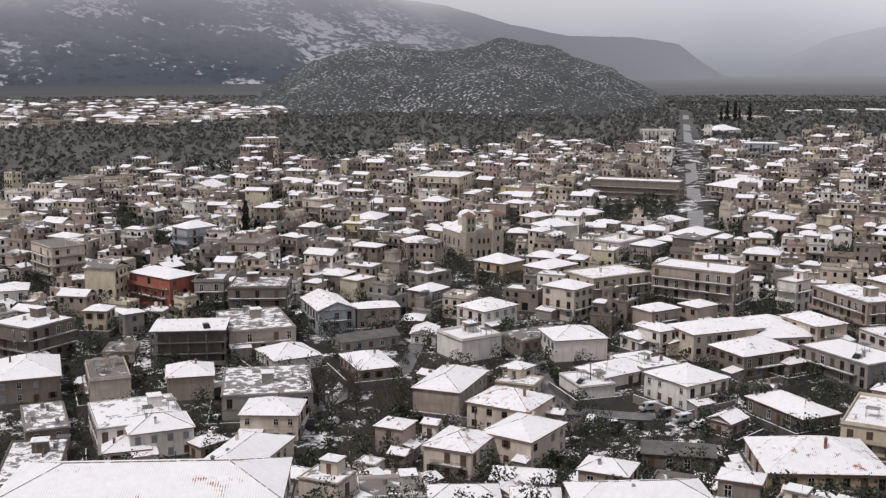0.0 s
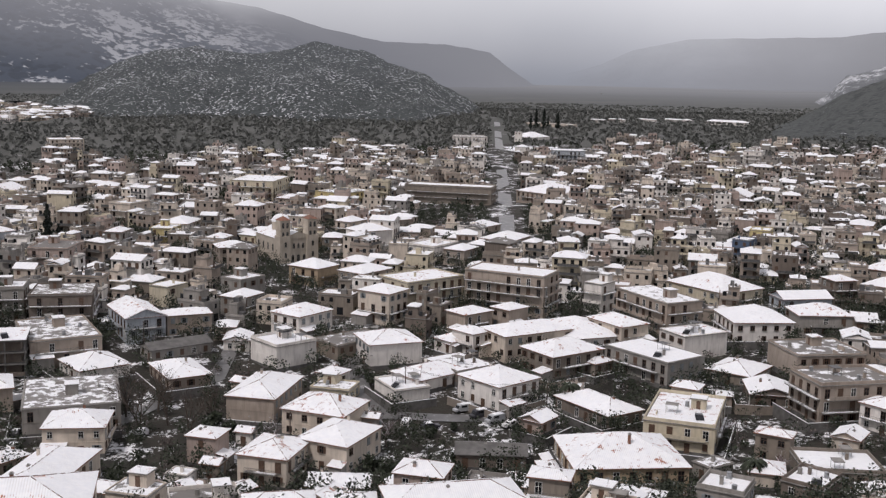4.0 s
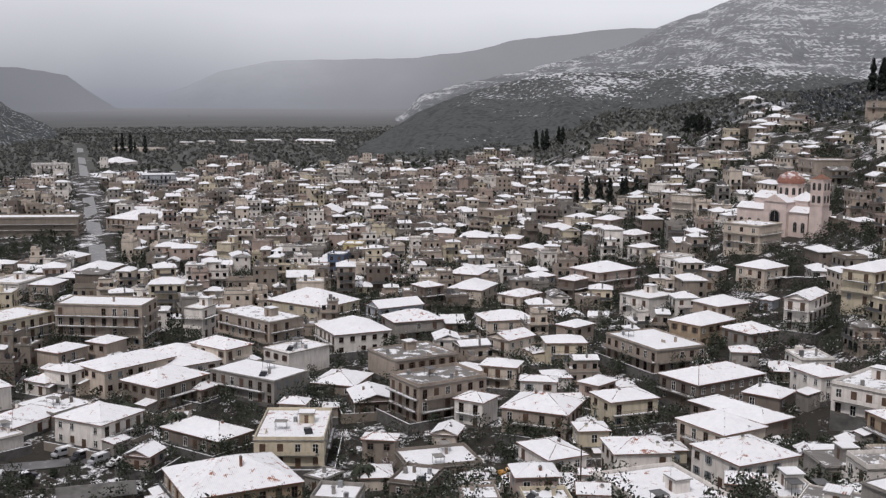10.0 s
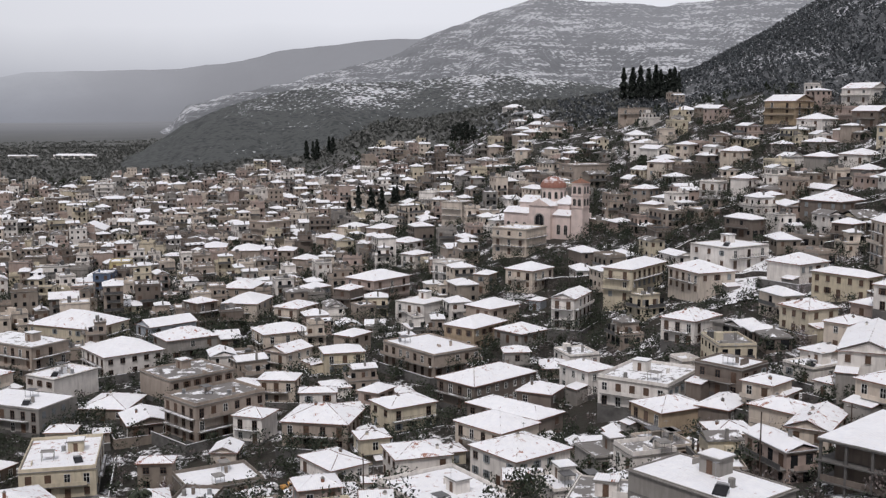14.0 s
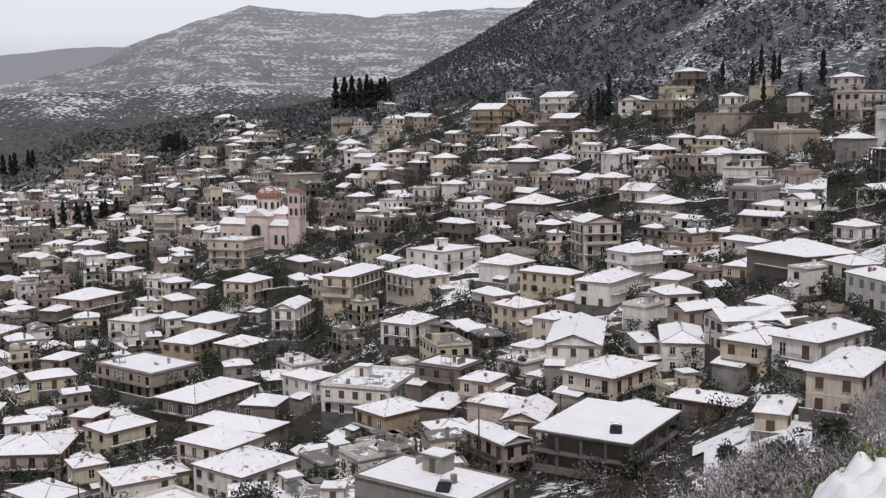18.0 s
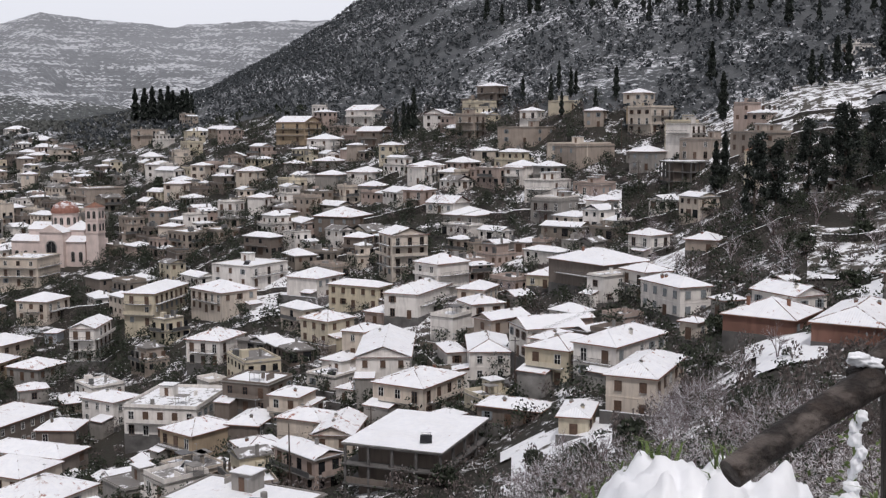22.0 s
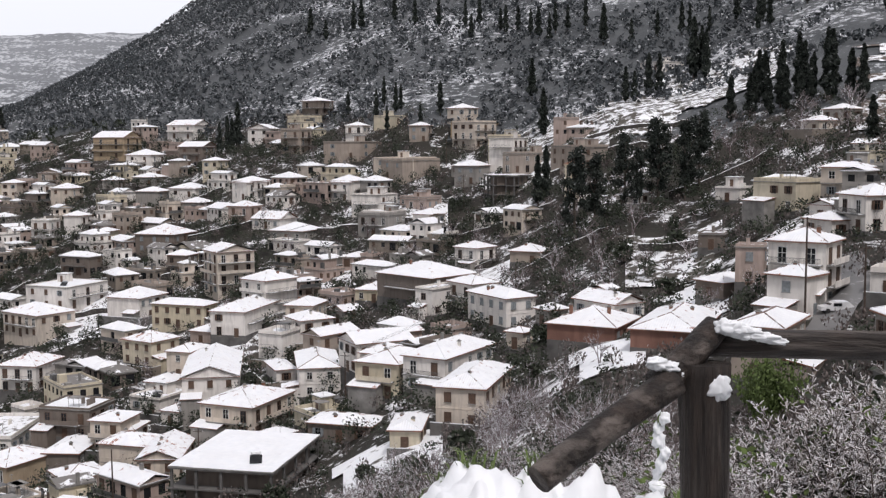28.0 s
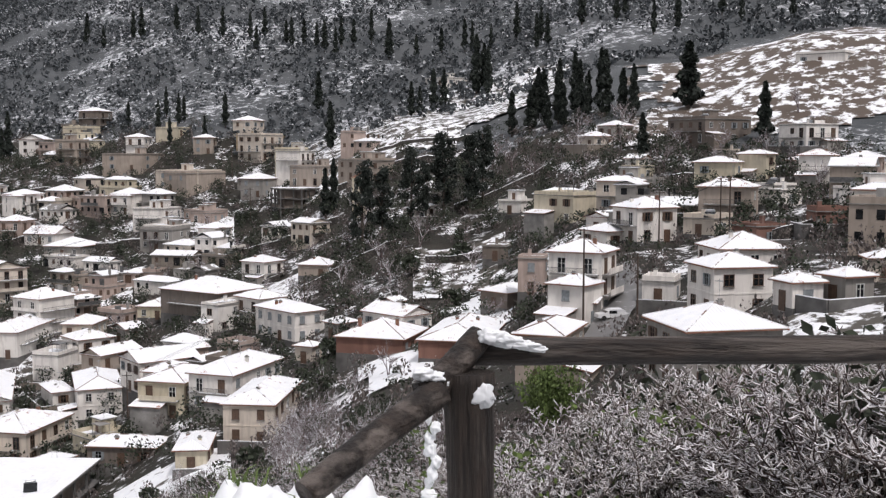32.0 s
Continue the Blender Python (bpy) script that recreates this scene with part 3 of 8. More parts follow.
def house(x, y, z, turn, a, b, storeys, roof, colour):
    """A house of the town: walls, roof with its snow, chimneys, windows, doors and balconies. Its corner (+x, -y) faces the lookout."""
    rng = random.Random(int(x * 13 + y * 7 + 1000))
    HOUSE_COUNT[0] += 1
    far = math.hypot(x, y)
    h = storeys * 3.0 + 0.1
    m = pose(x, y, z, 0, 0, turn)
    corners = [m @ Vector((sx * a / 2, sy * b / 2, 0)) for sx in (-1, 1) for sy in (-1, 1)]
    sunk = min(0.0, min(ground_z(c.x, c.y) for c in corners) - z) - 1.0
    words = "%s plastered" % COLOUR_WORDS[colour] if colour not in ("stone", "brick") else COLOUR_WORDS[colour]
    kind_name = "shed" if storeys == 1 and max(a, b) < 8.5 else "apartment_block" if storeys > 2 else "house"
    t = thing(kind_name, m, "%s %s %s, %s" % ({1: "low", 2: "two-storey", 3: "three-storey", 4: "tall"}[storeys], words, kind_name.replace("_", " "), ROOF_WORDS[roof]), kind_name.replace("_", " "), "buildings of the town")
    wm = WALLS[colour]
    ov = 0.45
    aw, bw = a - 2 * ov, b - 2 * ov
    if roof == "flat":
        aw, bw = a, b
    aw, bw = max(aw, 3.5), max(bw, 3.5)
    s = Solid()
    if roof == "open":
        s.box(-aw / 2 + 1.6, aw / 2 - 1.2, -bw / 2 + 1.8, bw / 2 - 1.0, sunk, h - 0.1, 0)
        part("wall", s, [wm], t)
        for k in range(storeys + 1):
            part("floor_slab", Solid().box(-aw / 2 - 0.2, aw / 2 + 0.2, -bw / 2 - 0.2, bw / 2 + 0.2, k * 3.0 - 0.12, k * 3.0 + 0.1), [DARK_CONCRETE], t)
        nx, ny = max(2, round(aw / 4.5) + 1), max(2, round(bw / 5) + 1)
        for i in range(nx):
            for j in range(ny):
                if 0 < i < nx - 1 and j:
                    continue
                cx, cy = -aw / 2 + 0.2 + (aw - 0.4) * i / (nx - 1), -bw / 2 + 0.2 + (bw - 0.4) * j / (ny - 1)
                part("column", Solid().box(cx - 0.18, cx + 0.18, cy - 0.18, cy + 0.18, sunk, h - 0.1), [DARK_CONCRETE], t)
        part("low_wall", Solid().box(-aw / 2 + 0.1, aw / 2 - 0.1, -bw / 2 + 0.05, -bw / 2 + 0.25, 0.1, 1.0), [wm], t)
    else:
        s.box(-aw / 2, aw / 2, -bw / 2, bw / 2, sunk, h, 0)
        part("wall", s, [wm], t)
        if far < 300:
            part("plinth", Solid().box(-aw / 2 - 0.05, aw / 2 + 0.05, -bw / 2 - 0.05, bw / 2 + 0.05, sunk - 0.02, 0.45), [DARK_CONCRETE], t)
        if storeys > 1 and rng.random() < 0.4 and far < 300:
            part("string_course", Solid().box(-aw / 2 - 0.06, aw / 2 + 0.06, -bw / 2 - 0.06, bw / 2 + 0.06, 2.95, 3.12), [wm], t)
    gable = roof in ("gable", "bare")
    if roof in ("hip", "gable", "bare"):
        rise = min(a, b) * rng.uniform(0.15, 0.2)
        if gable:
            e, p, q, _ = hip_faces(aw, bw, -0.02, h, rise - 0.1, 0, True)
            for tri in ((e[1], e[2], q), (e[3], e[0], p)) if aw >= bw else ((e[0], e[1], p), (e[2], e[3], q)):
                g = Solid()
                g.face(tri)
                part("gable_wall", g, [wm], t)
        r = part("roof", roof_solid(aw, bw, ov, h - 0.02, rise, 0.13, gable), [DARK_CONCRETE if roof == "bare" else TILE], t, "dark corrugated roof" if roof == "bare" else "clay tile roof edge showing under snow")
        if roof != "bare":
            part("snow_cover", roof_solid(aw, bw, ov - 0.06, h + 0.10, rise + 0.02, 0.10, gable), [THAW_SNOW if x < -30 and y < 212 else ROOF_SNOW], r, "thin fresh snow with tiles showing through")
        if far < 300 and roof != "bare":
            caps = Solid()
            e, p, q, _ = hip_faces(aw, bw, ov - 0.1, h + 0.21, rise + 0.02, 0, gable)
            caps.beam(p, q, 0.1, sides=5)
            if not gable:
                for k in range(4):
                    near = p if (Vector(e[k]) - Vector(p)).length < (Vector(e[k]) - Vector(q)).length else q
                    caps.beam(e[k], near, 0.085, sides=5)
            part("ridge_tiles", caps, [ROOF_RIDGE], r)
        for k in range(rng.choice((1, 1, 2)) if far < 300 else 0):
            cx, cy = rng.uniform(-0.3, 0.3) * aw, rng.uniform(-0.3, 0.3) * bw
            c = Solid()
            hh = h + rise * rng.uniform(0.9, 1.25)
            c.box(cx - 0.25, cx + 0.25, cy - 0.25, cy + 0.25, h, hh, 0)
            c.box(cx - 0.33, cx + 0.33, cy - 0.33, cy + 0.33, hh, hh + 0.1, 1)
            c.box(cx - 0.18, cx + 0.18, cy - 0.18, cy + 0.18, hh + 0.1, hh + 0.3, 1)
            part("chimney", c, [wm if rng.random() < 0.5 else TILE, CONCRETE], r)
    else:
        deck = Solid()
        hd = h + 0.02
        deck.box(-aw / 2 - 0.25, aw / 2 + 0.25, -bw / 2 - 0.25, bw / 2 + 0.25, hd, hd + 0.16, 0)
        r = part("roof", deck, [CONCRETE], t, "flat concrete roof slab")
        sn = Solid()
        edge = -0.22 if roof == "open" else 0.35
        n = 8
        g = [[(-aw / 2 + edge + (aw - 2 * edge) * i / n, -bw / 2 + edge + (bw - 2 * edge) * j / n, hd + 0.19 + rng.uniform(0, 0.07)) for j in range(n + 1)] for i in range(n + 1)]
        for i in range(n):
            for j in range(n):
                sn.face((g[i][j], g[i + 1][j], g[i + 1][j + 1], g[i][j + 1]))
        part("snow_cover", sn, [ROOF_SNOW if roof == "open" else rng.choice((ROOF_SNOW, ROOF_SNOW, DECK_SNOW, DECK_SNOW, BARE_DECK))], r, "patchy snow lying on the slab")
        if roof == "flat":
            par = Solid()
            ph = rng.choice((0.2, 0.4, 0.7))
            for x0, x1, y0, y1 in ((-aw / 2, aw / 2, -bw / 2, -bw / 2 + 0.15), (-aw / 2, aw / 2, bw / 2 - 0.15, bw / 2), (-aw / 2, -aw / 2 + 0.15, -bw / 2 + 0.15, bw / 2 - 0.15), (aw / 2 - 0.15, aw / 2, -bw / 2 + 0.15, bw / 2 - 0.15)):
                par.box(x0, x1, y0, y1, hd + 0.16, hd + 0.16 + ph)
            part("parapet", par, [wm], r)
            if rng.random() < 0.55 and min(aw, bw) > 6:
                st = Solid()
                sx, sy = rng.uniform(-0.2, 0.2) * aw, rng.uniform(0, 0.25) * bw
                st.box(sx - 1.6, sx + 1.6, sy - 1.4, sy + 1.4, hd + 0.16, hd + 2.5, 0)
                st.box(sx - 1.9, sx + 1.9, sy - 1.7, sy + 1.7, hd + 2.5, hd + 2.65, 1)
                st.box(sx - 1.8, sx + 1.8, sy - 1.6, sy + 1.6, hd + 2.65, hd + 2.75, 2)
                st.box(sx - 0.45, sx + 0.45, sy - 1.44, sy - 1.38, hd + 0.16, hd + 2.1, 3)
                part("stairhead", st, [wm, CONCRETE, ROOF_SNOW, WOOD_DOOR], r)
            else:
                c = Solid()
                cx, cy = rng.uniform(-0.3, 0.3) * aw, rng.uniform(-0.2, 0.3) * bw
                c.box(cx - 0.28, cx + 0.28, cy - 0.28, cy + 0.28, hd + 0.1, hd + 1.5, 0)
                c.box(cx - 0.36, cx + 0.36, cy - 0.36, cy + 0.36, hd + 1.5, hd + 1.6, 1)
                part("chimney", c, [wm, CONCRETE], r)
    if roof == "flat" and far < 310 and min(aw, bw) > 6:
        for k in range(rng.randrange(2, 5)):
            q = Solid()
            cx, cy = rng.uniform(-0.38, 0.38) * aw, rng.uniform(-0.38, 0.38) * bw
            form = rng.random()
            if form < 0.4:
                # a low partition, part of an unfinished upper floor
                ln, along = rng.uniform(1.5, 4.0), rng.random() < 0.5
                q.box(cx, cx + (ln if along else 0.2), cy, cy + (0.2 if along else ln), hd + 0.16, hd + rng.uniform(0.8, 1.6))
                part("roof_wall", q, [wm], r)
            elif form < 0.7:
                q.beam((cx, cy, hd + 0.16), (cx, cy, hd + 1.3), 0.45, 0.45, 10)
                q.box(cx - 0.5, cx + 0.5, cy - 0.5, cy + 0.5, hd + 0.14, hd + 0.3)
                part("water_tank", q, [STEEL if form < 0.6 else CONCRETE], r)
            else:
                for sx in (0, 2.4):
                    for sy in (0, 1.8):
                        q.beam((cx + sx, cy + sy, hd + 0.16), (cx + sx, cy + sy, hd + 2.1), 0.05, sides=5)
                q.box(cx - 0.2, cx + 2.6, cy - 0.2, cy + 2.0, hd + 2.1, hd + 2.2)
                part("roof_shelter", q, [RAIL_METAL if form < 0.85 else CONCRETE], r)
    if far < 330 and roof != "open" and storeys > 1 and rng.random() < 0.62:
        # a low lean-to against one of the seen walls
        side, ln, out = rng.random() < 0.5, rng.uniform(3.0, 6.0), rng.uniform(2.2, 3.6)
        run = aw if side else bw
        ln = min(ln, run * 0.8)
        x0 = rng.choice((-run / 2, run / 2 - ln))
        am = pose(0, -bw / 2, 0) if side else pose(aw / 2, 0, 0, 0, 0, 90)
        an = part("annex", Solid().box(x0, x0 + ln, -out, 0, sunk - 0.6, 2.35), [rng.choice((wm, CONCRETE, WALLS["grey"]))], t, "", am)
        lt = Solid()
        a0, a1 = (x0 - 0.25, -out - 0.3), (x0 + ln + 0.25, 0)
        for dz, mat in ((0, 0), (0.14, 1)):
            lt.face([(a0[0], a0[1], 2.3 + dz), (a1[0], a0[1], 2.3 + dz), (a1[0], a1[1], 2.95 + dz), (a0[0], a1[1], 2.95 + dz)], mat)
        for q0, q1 in (((a0[0], a0[1], 2.3), (a1[0], a0[1], 2.3)), ((a1[0], a0[1], 2.3), (a1[0], a1[1], 2.95)), ((a0[0], a1[1], 2.95), (a0[0], a0[1], 2.3))):
            lt.face([q0, q1, (q1[0], q1[1], q1[2] + 0.14), (q0[0], q0[1], q0[2] + 0.14)], 0)
        part("lean_to_roof", lt, [TILE, ROOF_SNOW], an)
    if far < 330 and rng.random() < 0.5 and sunk > -2.6 and roof != "open":
        # a garden wall round a yard in front
        gx, gy = aw / 2 + rng.uniform(2, 4), -bw / 2 - rng.uniform(2.5, 5)
        gw = Solid()
        gh = rng.uniform(0.9, 1.6)
        gw.box(-aw / 2, gx, gy - 0.12, gy + 0.12, sunk - 1.5, gh, 0).box(gx - 0.12, gx + 0.12, gy + 0.12, bw / 2, sunk - 1.5, gh, 0)
        gw.box(-aw / 2, gx + 0.02, gy - 0.1, gy + 0.1, gh, gh + 0.08, 1).box(gx - 0.1, gx + 0.1, gy + 0.12, bw / 2, gh, gh + 0.08, 1)
        part("garden_wall", gw, [rng.choice((DARK_CONCRETE, DARK_CONCRETE, WALLS["stone"])), ROOF_SNOW], t)
    # openings in the two walls that are seen from the lookout
    kind = rng.randrange(len(WINDOWS))
    for side in (0, 1):
        if roof == "open":
            break
        run = aw if side == 0 else bw
        n = max(1, int((run - 0.8) / 2.9))
        if far > 330:
            n = min(n, 8 if run > 20 else 3 if far < 430 else 2)
        blank = rng.random() < 0.16 and run > 6
        gap = run / n
        for k in range(storeys):
            deep = rng.random() < ((0.92 if storeys > 2 else 0.5) if k else 0.12) and run > 6
            for i in range(n):
                if blank or rng.random() < 0.1:
                    continue
                at = -run / 2 + gap * (i + 0.5)
                me = rng.choice(TALL_WINDOWS) if deep else WINDOWS[kind] if rng.random() < 0.8 else rng.choice(WINDOWS)
                zz = k * 3.0 + (0.25 if deep else 1.0)
                if k == 0 and i == n // 2 and side == 0:
                    part("door", DOOR, None, t, "", pose(at, -bw / 2 - 0.03, 0.1))
                    continue
                part("window", me, None, t, "", pose(at, -bw / 2 - 0.01, zz) if side == 0 else pose(aw / 2 + 0.01, at, zz, 0, 0, 90))
            if deep and k:
                out = rng.uniform(1.0, 1.4)
                full = run * (rng.uniform(0.85, 1.0) if storeys > 2 else rng.uniform(0.55, 1.0))
                bal = Solid()
                bal.box(-full / 2, full / 2, -out, 0, k * 3.0 - 0.02, k * 3.0 + 0.16, 0)
                bal.box(-full / 2 + 0.05, full / 2 - 0.05, -out + 0.1, -0.3, k * 3.0 + 0.16, k * 3.0 + 0.2, 1)
                bm = pose(0, -bw / 2, 0) if side == 0 else pose(aw / 2, 0, 0, 0, 0, 90)
                bo = part("balcony", bal, [CONCRETE, DECK_SNOW], t, "", bm)
                rl = Solid()
                if rng.random() < 0.35:
                    rl.box(-full / 2, full / 2, -out, -out + 0.1, k * 3.0 + 0.16, k * 3.0 + 1.0)
                    part("balcony_wall", rl, [wm], bo)
                else:
                    rl.box(-full / 2, full / 2, -out + 0.02, -out + 0.07, k * 3.0 + 1.0, k * 3.0 + 1.06)
                    for q in range(int(full / (0.16 if far < 230 else 0.4)) + 1):
                        xx = -full / 2 + q * (0.16 if far < 230 else 0.4)
                        rl.box(xx, xx + 0.03, -out + 0.03, -out + 0.06, k * 3.0 + 0.16, k * 3.0 + 1.0)
                    part("railing", rl, [RAIL_METAL], bo)
    return t


def ridge_mat():
    m = Nodes("snowy_ridge_tile", 0.85)
    n = m.noise(0.9, 5)
    return m.done(m.mix(m.span(m.math("ADD", n, m.span(m.info.outputs["Random"], 0, 1, -0.12, 0.12)), 0.44, 0.52), (0.2, 0.14, 0.12), (0.8, 0.81, 0.83)), m.noise(9, 3), 0.3, 0.02)


ROOF_RIDGE = ridge_mat()
# ---- the houses of the town, near and far: place, base height, turn, width, depth, storeys ----
house(-43.2, 154.6, 8.1, 3, 41.0, 17.1, 2, "hip", "cream")
house(107.6, -19.3, 52.6, -164, 10.4, 10.4, 2, "hip", "grey")
house(120.3, -30.5, 58.3, -161, 4.6, 4.6, 1, "hip", "white")
house(128.2, -4.5, 48.6, -107, 6.3, 11.3, 2, "hip", "beige")
house(138.2, -26.7, 55.2, -165, 8.5, 8.5, 2, "hip", "white")
house(117.0, 78.8, 21.5, -93, 18.2, 10.5, 2, "flat", "grey")
house(155.8, -8.8, 50.7, -120, 6.5, 6.5, 2, "hip", "white")
house(121.2, 99.2, 15.9, -60, 10.3, 14.4, 1, "flat", "white")
house(153.1, 45.0, 30.7, -81, 5.2, 9.6, 1, "hip", "yellow")
house(161.4, -10.2, 51.8, -111, 8.8, 8.3, 3, "hip", "white")
house(161.8, -33.0, 58.5, -171, 10.7, 10.7, 1, "hip", "white")
house(153.6, 70.8, 21.7, -88, 16.7, 21.4, 2, "open", "brown")
house(165.8, 37.9, 32.3, -92, 8.4, 18.3, 2, "hip", "cream")
house(15.1, 172.0, 1.9, -94, 6.1, 8.6, 1, "hip", "white")
house(172.7, 7.5, 44.1, -98, 10.8, 21.7, 1, "hip", "brick")
house(31.5, 170.1, 3.0, -86, 10.4, 22.9, 1, "hip", "white")
house(3.5, 175.7, 0.6, -88, 7.7, 12.4, 1, "hip", "white")
house(172.0, -37.5, 60.9, -152, 5.7, 5.7, 1, "flat", "brick")
house(171.4, 61.2, 25.6, -92, 12.0, 7.1, 1, "hip", "brown")
house(123.9, 136.1, 3.0, -99, 21.2, 15.9, 2, "flat", "white")
house(-8.9, 183.9, -1.9, -82, 9.8, 11.6, 1, "flat", "white")
house(186.3, 22.0, 41.4, -103, 12.7, 13.3, 1, "hip", "brick")
house(186.7, 47.3, 32.3, -106, 9.2, 18.0, 2, "hip", "white")
house(195.7, -23.0, 59.5, -154, 8.9, 8.9, 2, "hip", "white")
house(188.7, 58.2, 30.1, -100, 9.5, 13.7, 2, "hip", "yellow")
house(197.6, -17.2, 58.3, -146, 8.0, 8.0, 1, "hip", "white")
house(198.4, 20.7, 43.2, -130, 11.4, 8.0, 1, "gable", "white")
house(192.3, 53.4, 32.1, -96, 6.8, 6.8, 1, "hip", "white")
house(190.6, -59.8, 65.9, -176, 9.2, 9.2, 1, "flat", "white")
house(177.6, 97.8, 13.6, -74, 8.1, 14.7, 2, "gable", "cream")
house(15.5, 204.6, -7.5, -10, 12.8, 8.1, 1, "hip", "cream")
house(202.8, -47.9, 65.3, -146, 5.2, 5.2, 1, "flat", "white")
house(198.4, 63.7, 29.4, -103, 4.5, 9.9, 2, "hip", "white")
house(58.1, 203.1, -6.8, -92, 12.7, 5.8, 1, "hip", "white")
house(153.3, 147.2, 2.3, -94, 14.5, 15.1, 2, "hip", "white")
house(184.2, 108.4, 12.8, -91, 10.7, 8.6, 2, "hip", "cream")
house(194.7, 89.5, 19.7, -98, 12.4, 16.1, 2, "hip", "cream")
house(-40.0, 211.4, -8.7, -16, 12.3, 25.5, 2, "hip", "cream")
house(71.4, 203.6, -6.2, -93, 19.9, 23.3, 2, "hip", "ochre")
house(210.8, -48.9, 65.9, -153, 5.3, 5.3, 1, "flat", "white")
house(128.1, 174.5, -1.3, -95, 13.0, 9.5, 2, "hip", "white")
house(207.4, 67.6, 29.8, -139, 10.5, 12.8, 2, "gable", "white")
house(142.3, 165.6, -0.3, -114, 11.3, 12.4, 2, "hip", "white")
house(3.6, 219.5, -8.5, -25, 11.5, 13.9, 2, "hip", "cream")
house(48.3, 218.0, -7.0, -101, 8.6, 15.3, 1, "bare", "brown")
house(180.8, 131.8, 9.0, -105, 10.8, 12.7, 2, "hip", "ochre")
house(188.5, 124.2, 12.5, -80, 7.7, 12.0, 1, "hip", "brown")
house(17.2, 225.4, -7.9, -34, 12.6, 15.8, 2, "hip", "cream")
house(221.7, 45.1, 37.4, -134, 14.8, 8.1, 2, "hip", "white")
house(194.4, 118.2, 14.2, -88, 7.6, 8.6, 2, "hip", "cream")
house(212.9, 82.1, 23.8, -156, 18.9, 9.1, 2, "hip", "white")
house(197.1, 116.6, 14.8, -85, 5.7, 7.6, 1, "hip", "white")
house(-82.7, 213.8, -8.2, 13, 11.6, 25.6, 1, "flat", "brown")
house(162.1, 162.5, 2.3, -89, 14.3, 12.5, 2, "hip", "cream")
house(-66.7, 223.7, -7.9, -72, 10.5, 10.2, 1, "hip", "white")
house(-60.9, 227.8, -7.8, -67, 11.9, 14.1, 2, "hip", "white")
house(220.1, 93.3, 23.6, -144, 10.7, 5.1, 1, "hip", "white")
house(171.8, 166.8, 2.8, -86, 21.2, 9.6, 2, "hip", "brown")
house(200.8, 130.8, 14.6, -89, 11.4, 10.0, 2, "flat", "brown")
house(-37.8, 238.1, -7.6, -2, 13.5, 12.1, 2, "hip", "cream")
house(241.1, -12.4, 59.9, -133, 11.0, 11.0, 2, "flat", "yellow")
house(62.5, 234.3, -5.8, -46, 6.7, 7.6, 1, "gable", "pink")
house(228.1, 84.7, 26.9, -117, 6.6, 12.1, 2, "gable", "beige")
house(15.3, 243.2, -7.3, -30, 16.0, 14.2, 2, "hip", "cream")
house(93.7, 224.9, -4.9, -29, 15.1, 22.6, 2, "flat", "yellow")
house(218.5, 108.4, 20.4, -67, 12.3, 27.2, 2, "gable", "white")
house(-67.6, 235.1, -7.5, -67, 19.4, 18.4, 2, "flat", "white")
house(197.6, 149.6, 9.2, -76, 16.4, 19.2, 2, "flat", "white")
house(145.2, 201.7, -1.2, -53, 16.1, 14.4, 2, "hip", "beige")
house(242.6, 55.7, 37.0, -131, 9.9, 8.4, 2, "hip", "white")
house(242.2, 63.5, 35.6, -117, 5.0, 10.9, 2, "flat", "white")
house(78.7, 240.9, -4.9, -65, 19.4, 11.3, 1, "hip", "brown")
house(186.3, 172.4, 3.4, -69, 9.3, 9.3, 2, "hip", "brown")
house(253.1, -26.9, 66.0, -146, 9.9, 9.9, 1, "flat", "grey")
house(136.1, 216.0, -1.9, -61, 8.4, 8.4, 2, "hip", "white")
house(-89.3, 239.2, -7.0, -67, 20.0, 9.1, 1, "flat", "stone")
house(247.7, -62.7, 70.4, -154, 5.7, 5.7, 1, "hip", "grey")
house(1.9, 257.6, -6.8, -21, 12.5, 20.6, 2, "hip", "beige")
house(-42.0, 256.8, -6.8, -81, 23.4, 20.7, 2, "flat", "grey")
house(231.1, 121.1, 21.1, -91, 6.8, 9.8, 2, "hip", "cream")
house(57.9, 255.6, -5.2, -57, 15.0, 14.5, 2, "hip", "white")
house(246.1, 96.7, 26.9, -134, 9.4, 9.4, 2, "hip", "white")
house(133.0, 228.6, -2.3, -87, 13.4, 19.5, 3, "flat", "beige")
house(35.3, 263.3, -5.6, -72, 12.4, 9.2, 1, "flat", "white")
house(202.7, 172.6, 6.2, -98, 11.4, 8.9, 2, "hip", "white")
house(186.4, 190.4, 3.5, -88, 13.6, 22.7, 2, "hip", "brown")
house(257.6, 70.8, 36.9, -120, 19.6, 16.2, 2, "hip", "brown")
house(-61.7, 262.2, -6.0, -77, 12.1, 11.8, 2, "hip", "beige")
house(122.4, 243.3, -3.2, -107, 13.3, 11.4, 1, "gable", "brown")
house(-81.6, 261.3, -5.7, -69, 17.5, 9.4, 2, "flat", "cream")
house(43.5, 271.0, -4.8, -57, 12.0, 17.5, 1, "hip", "white")
house(270.4, 47.6, 44.6, -101, 8.7, 8.7, 1, "hip", "beige")
house(256.5, 101.6, 28.7, -90, 8.0, 10.6, 2, "hip", "cream")
house(240.6, 135.8, 21.3, -107, 10.7, 10.0, 2, "hip", "yellow")
house(-19.2, 278.8, -5.0, -68, 17.4, 11.4, 1, "hip", "beige")
house(-101.0, 261.2, -5.1, 20, 15.6, 20.3, 2, "hip", "stone")
house(254.7, 117.1, 27.8, -90, 10.0, 21.9, 2, "hip", "white")
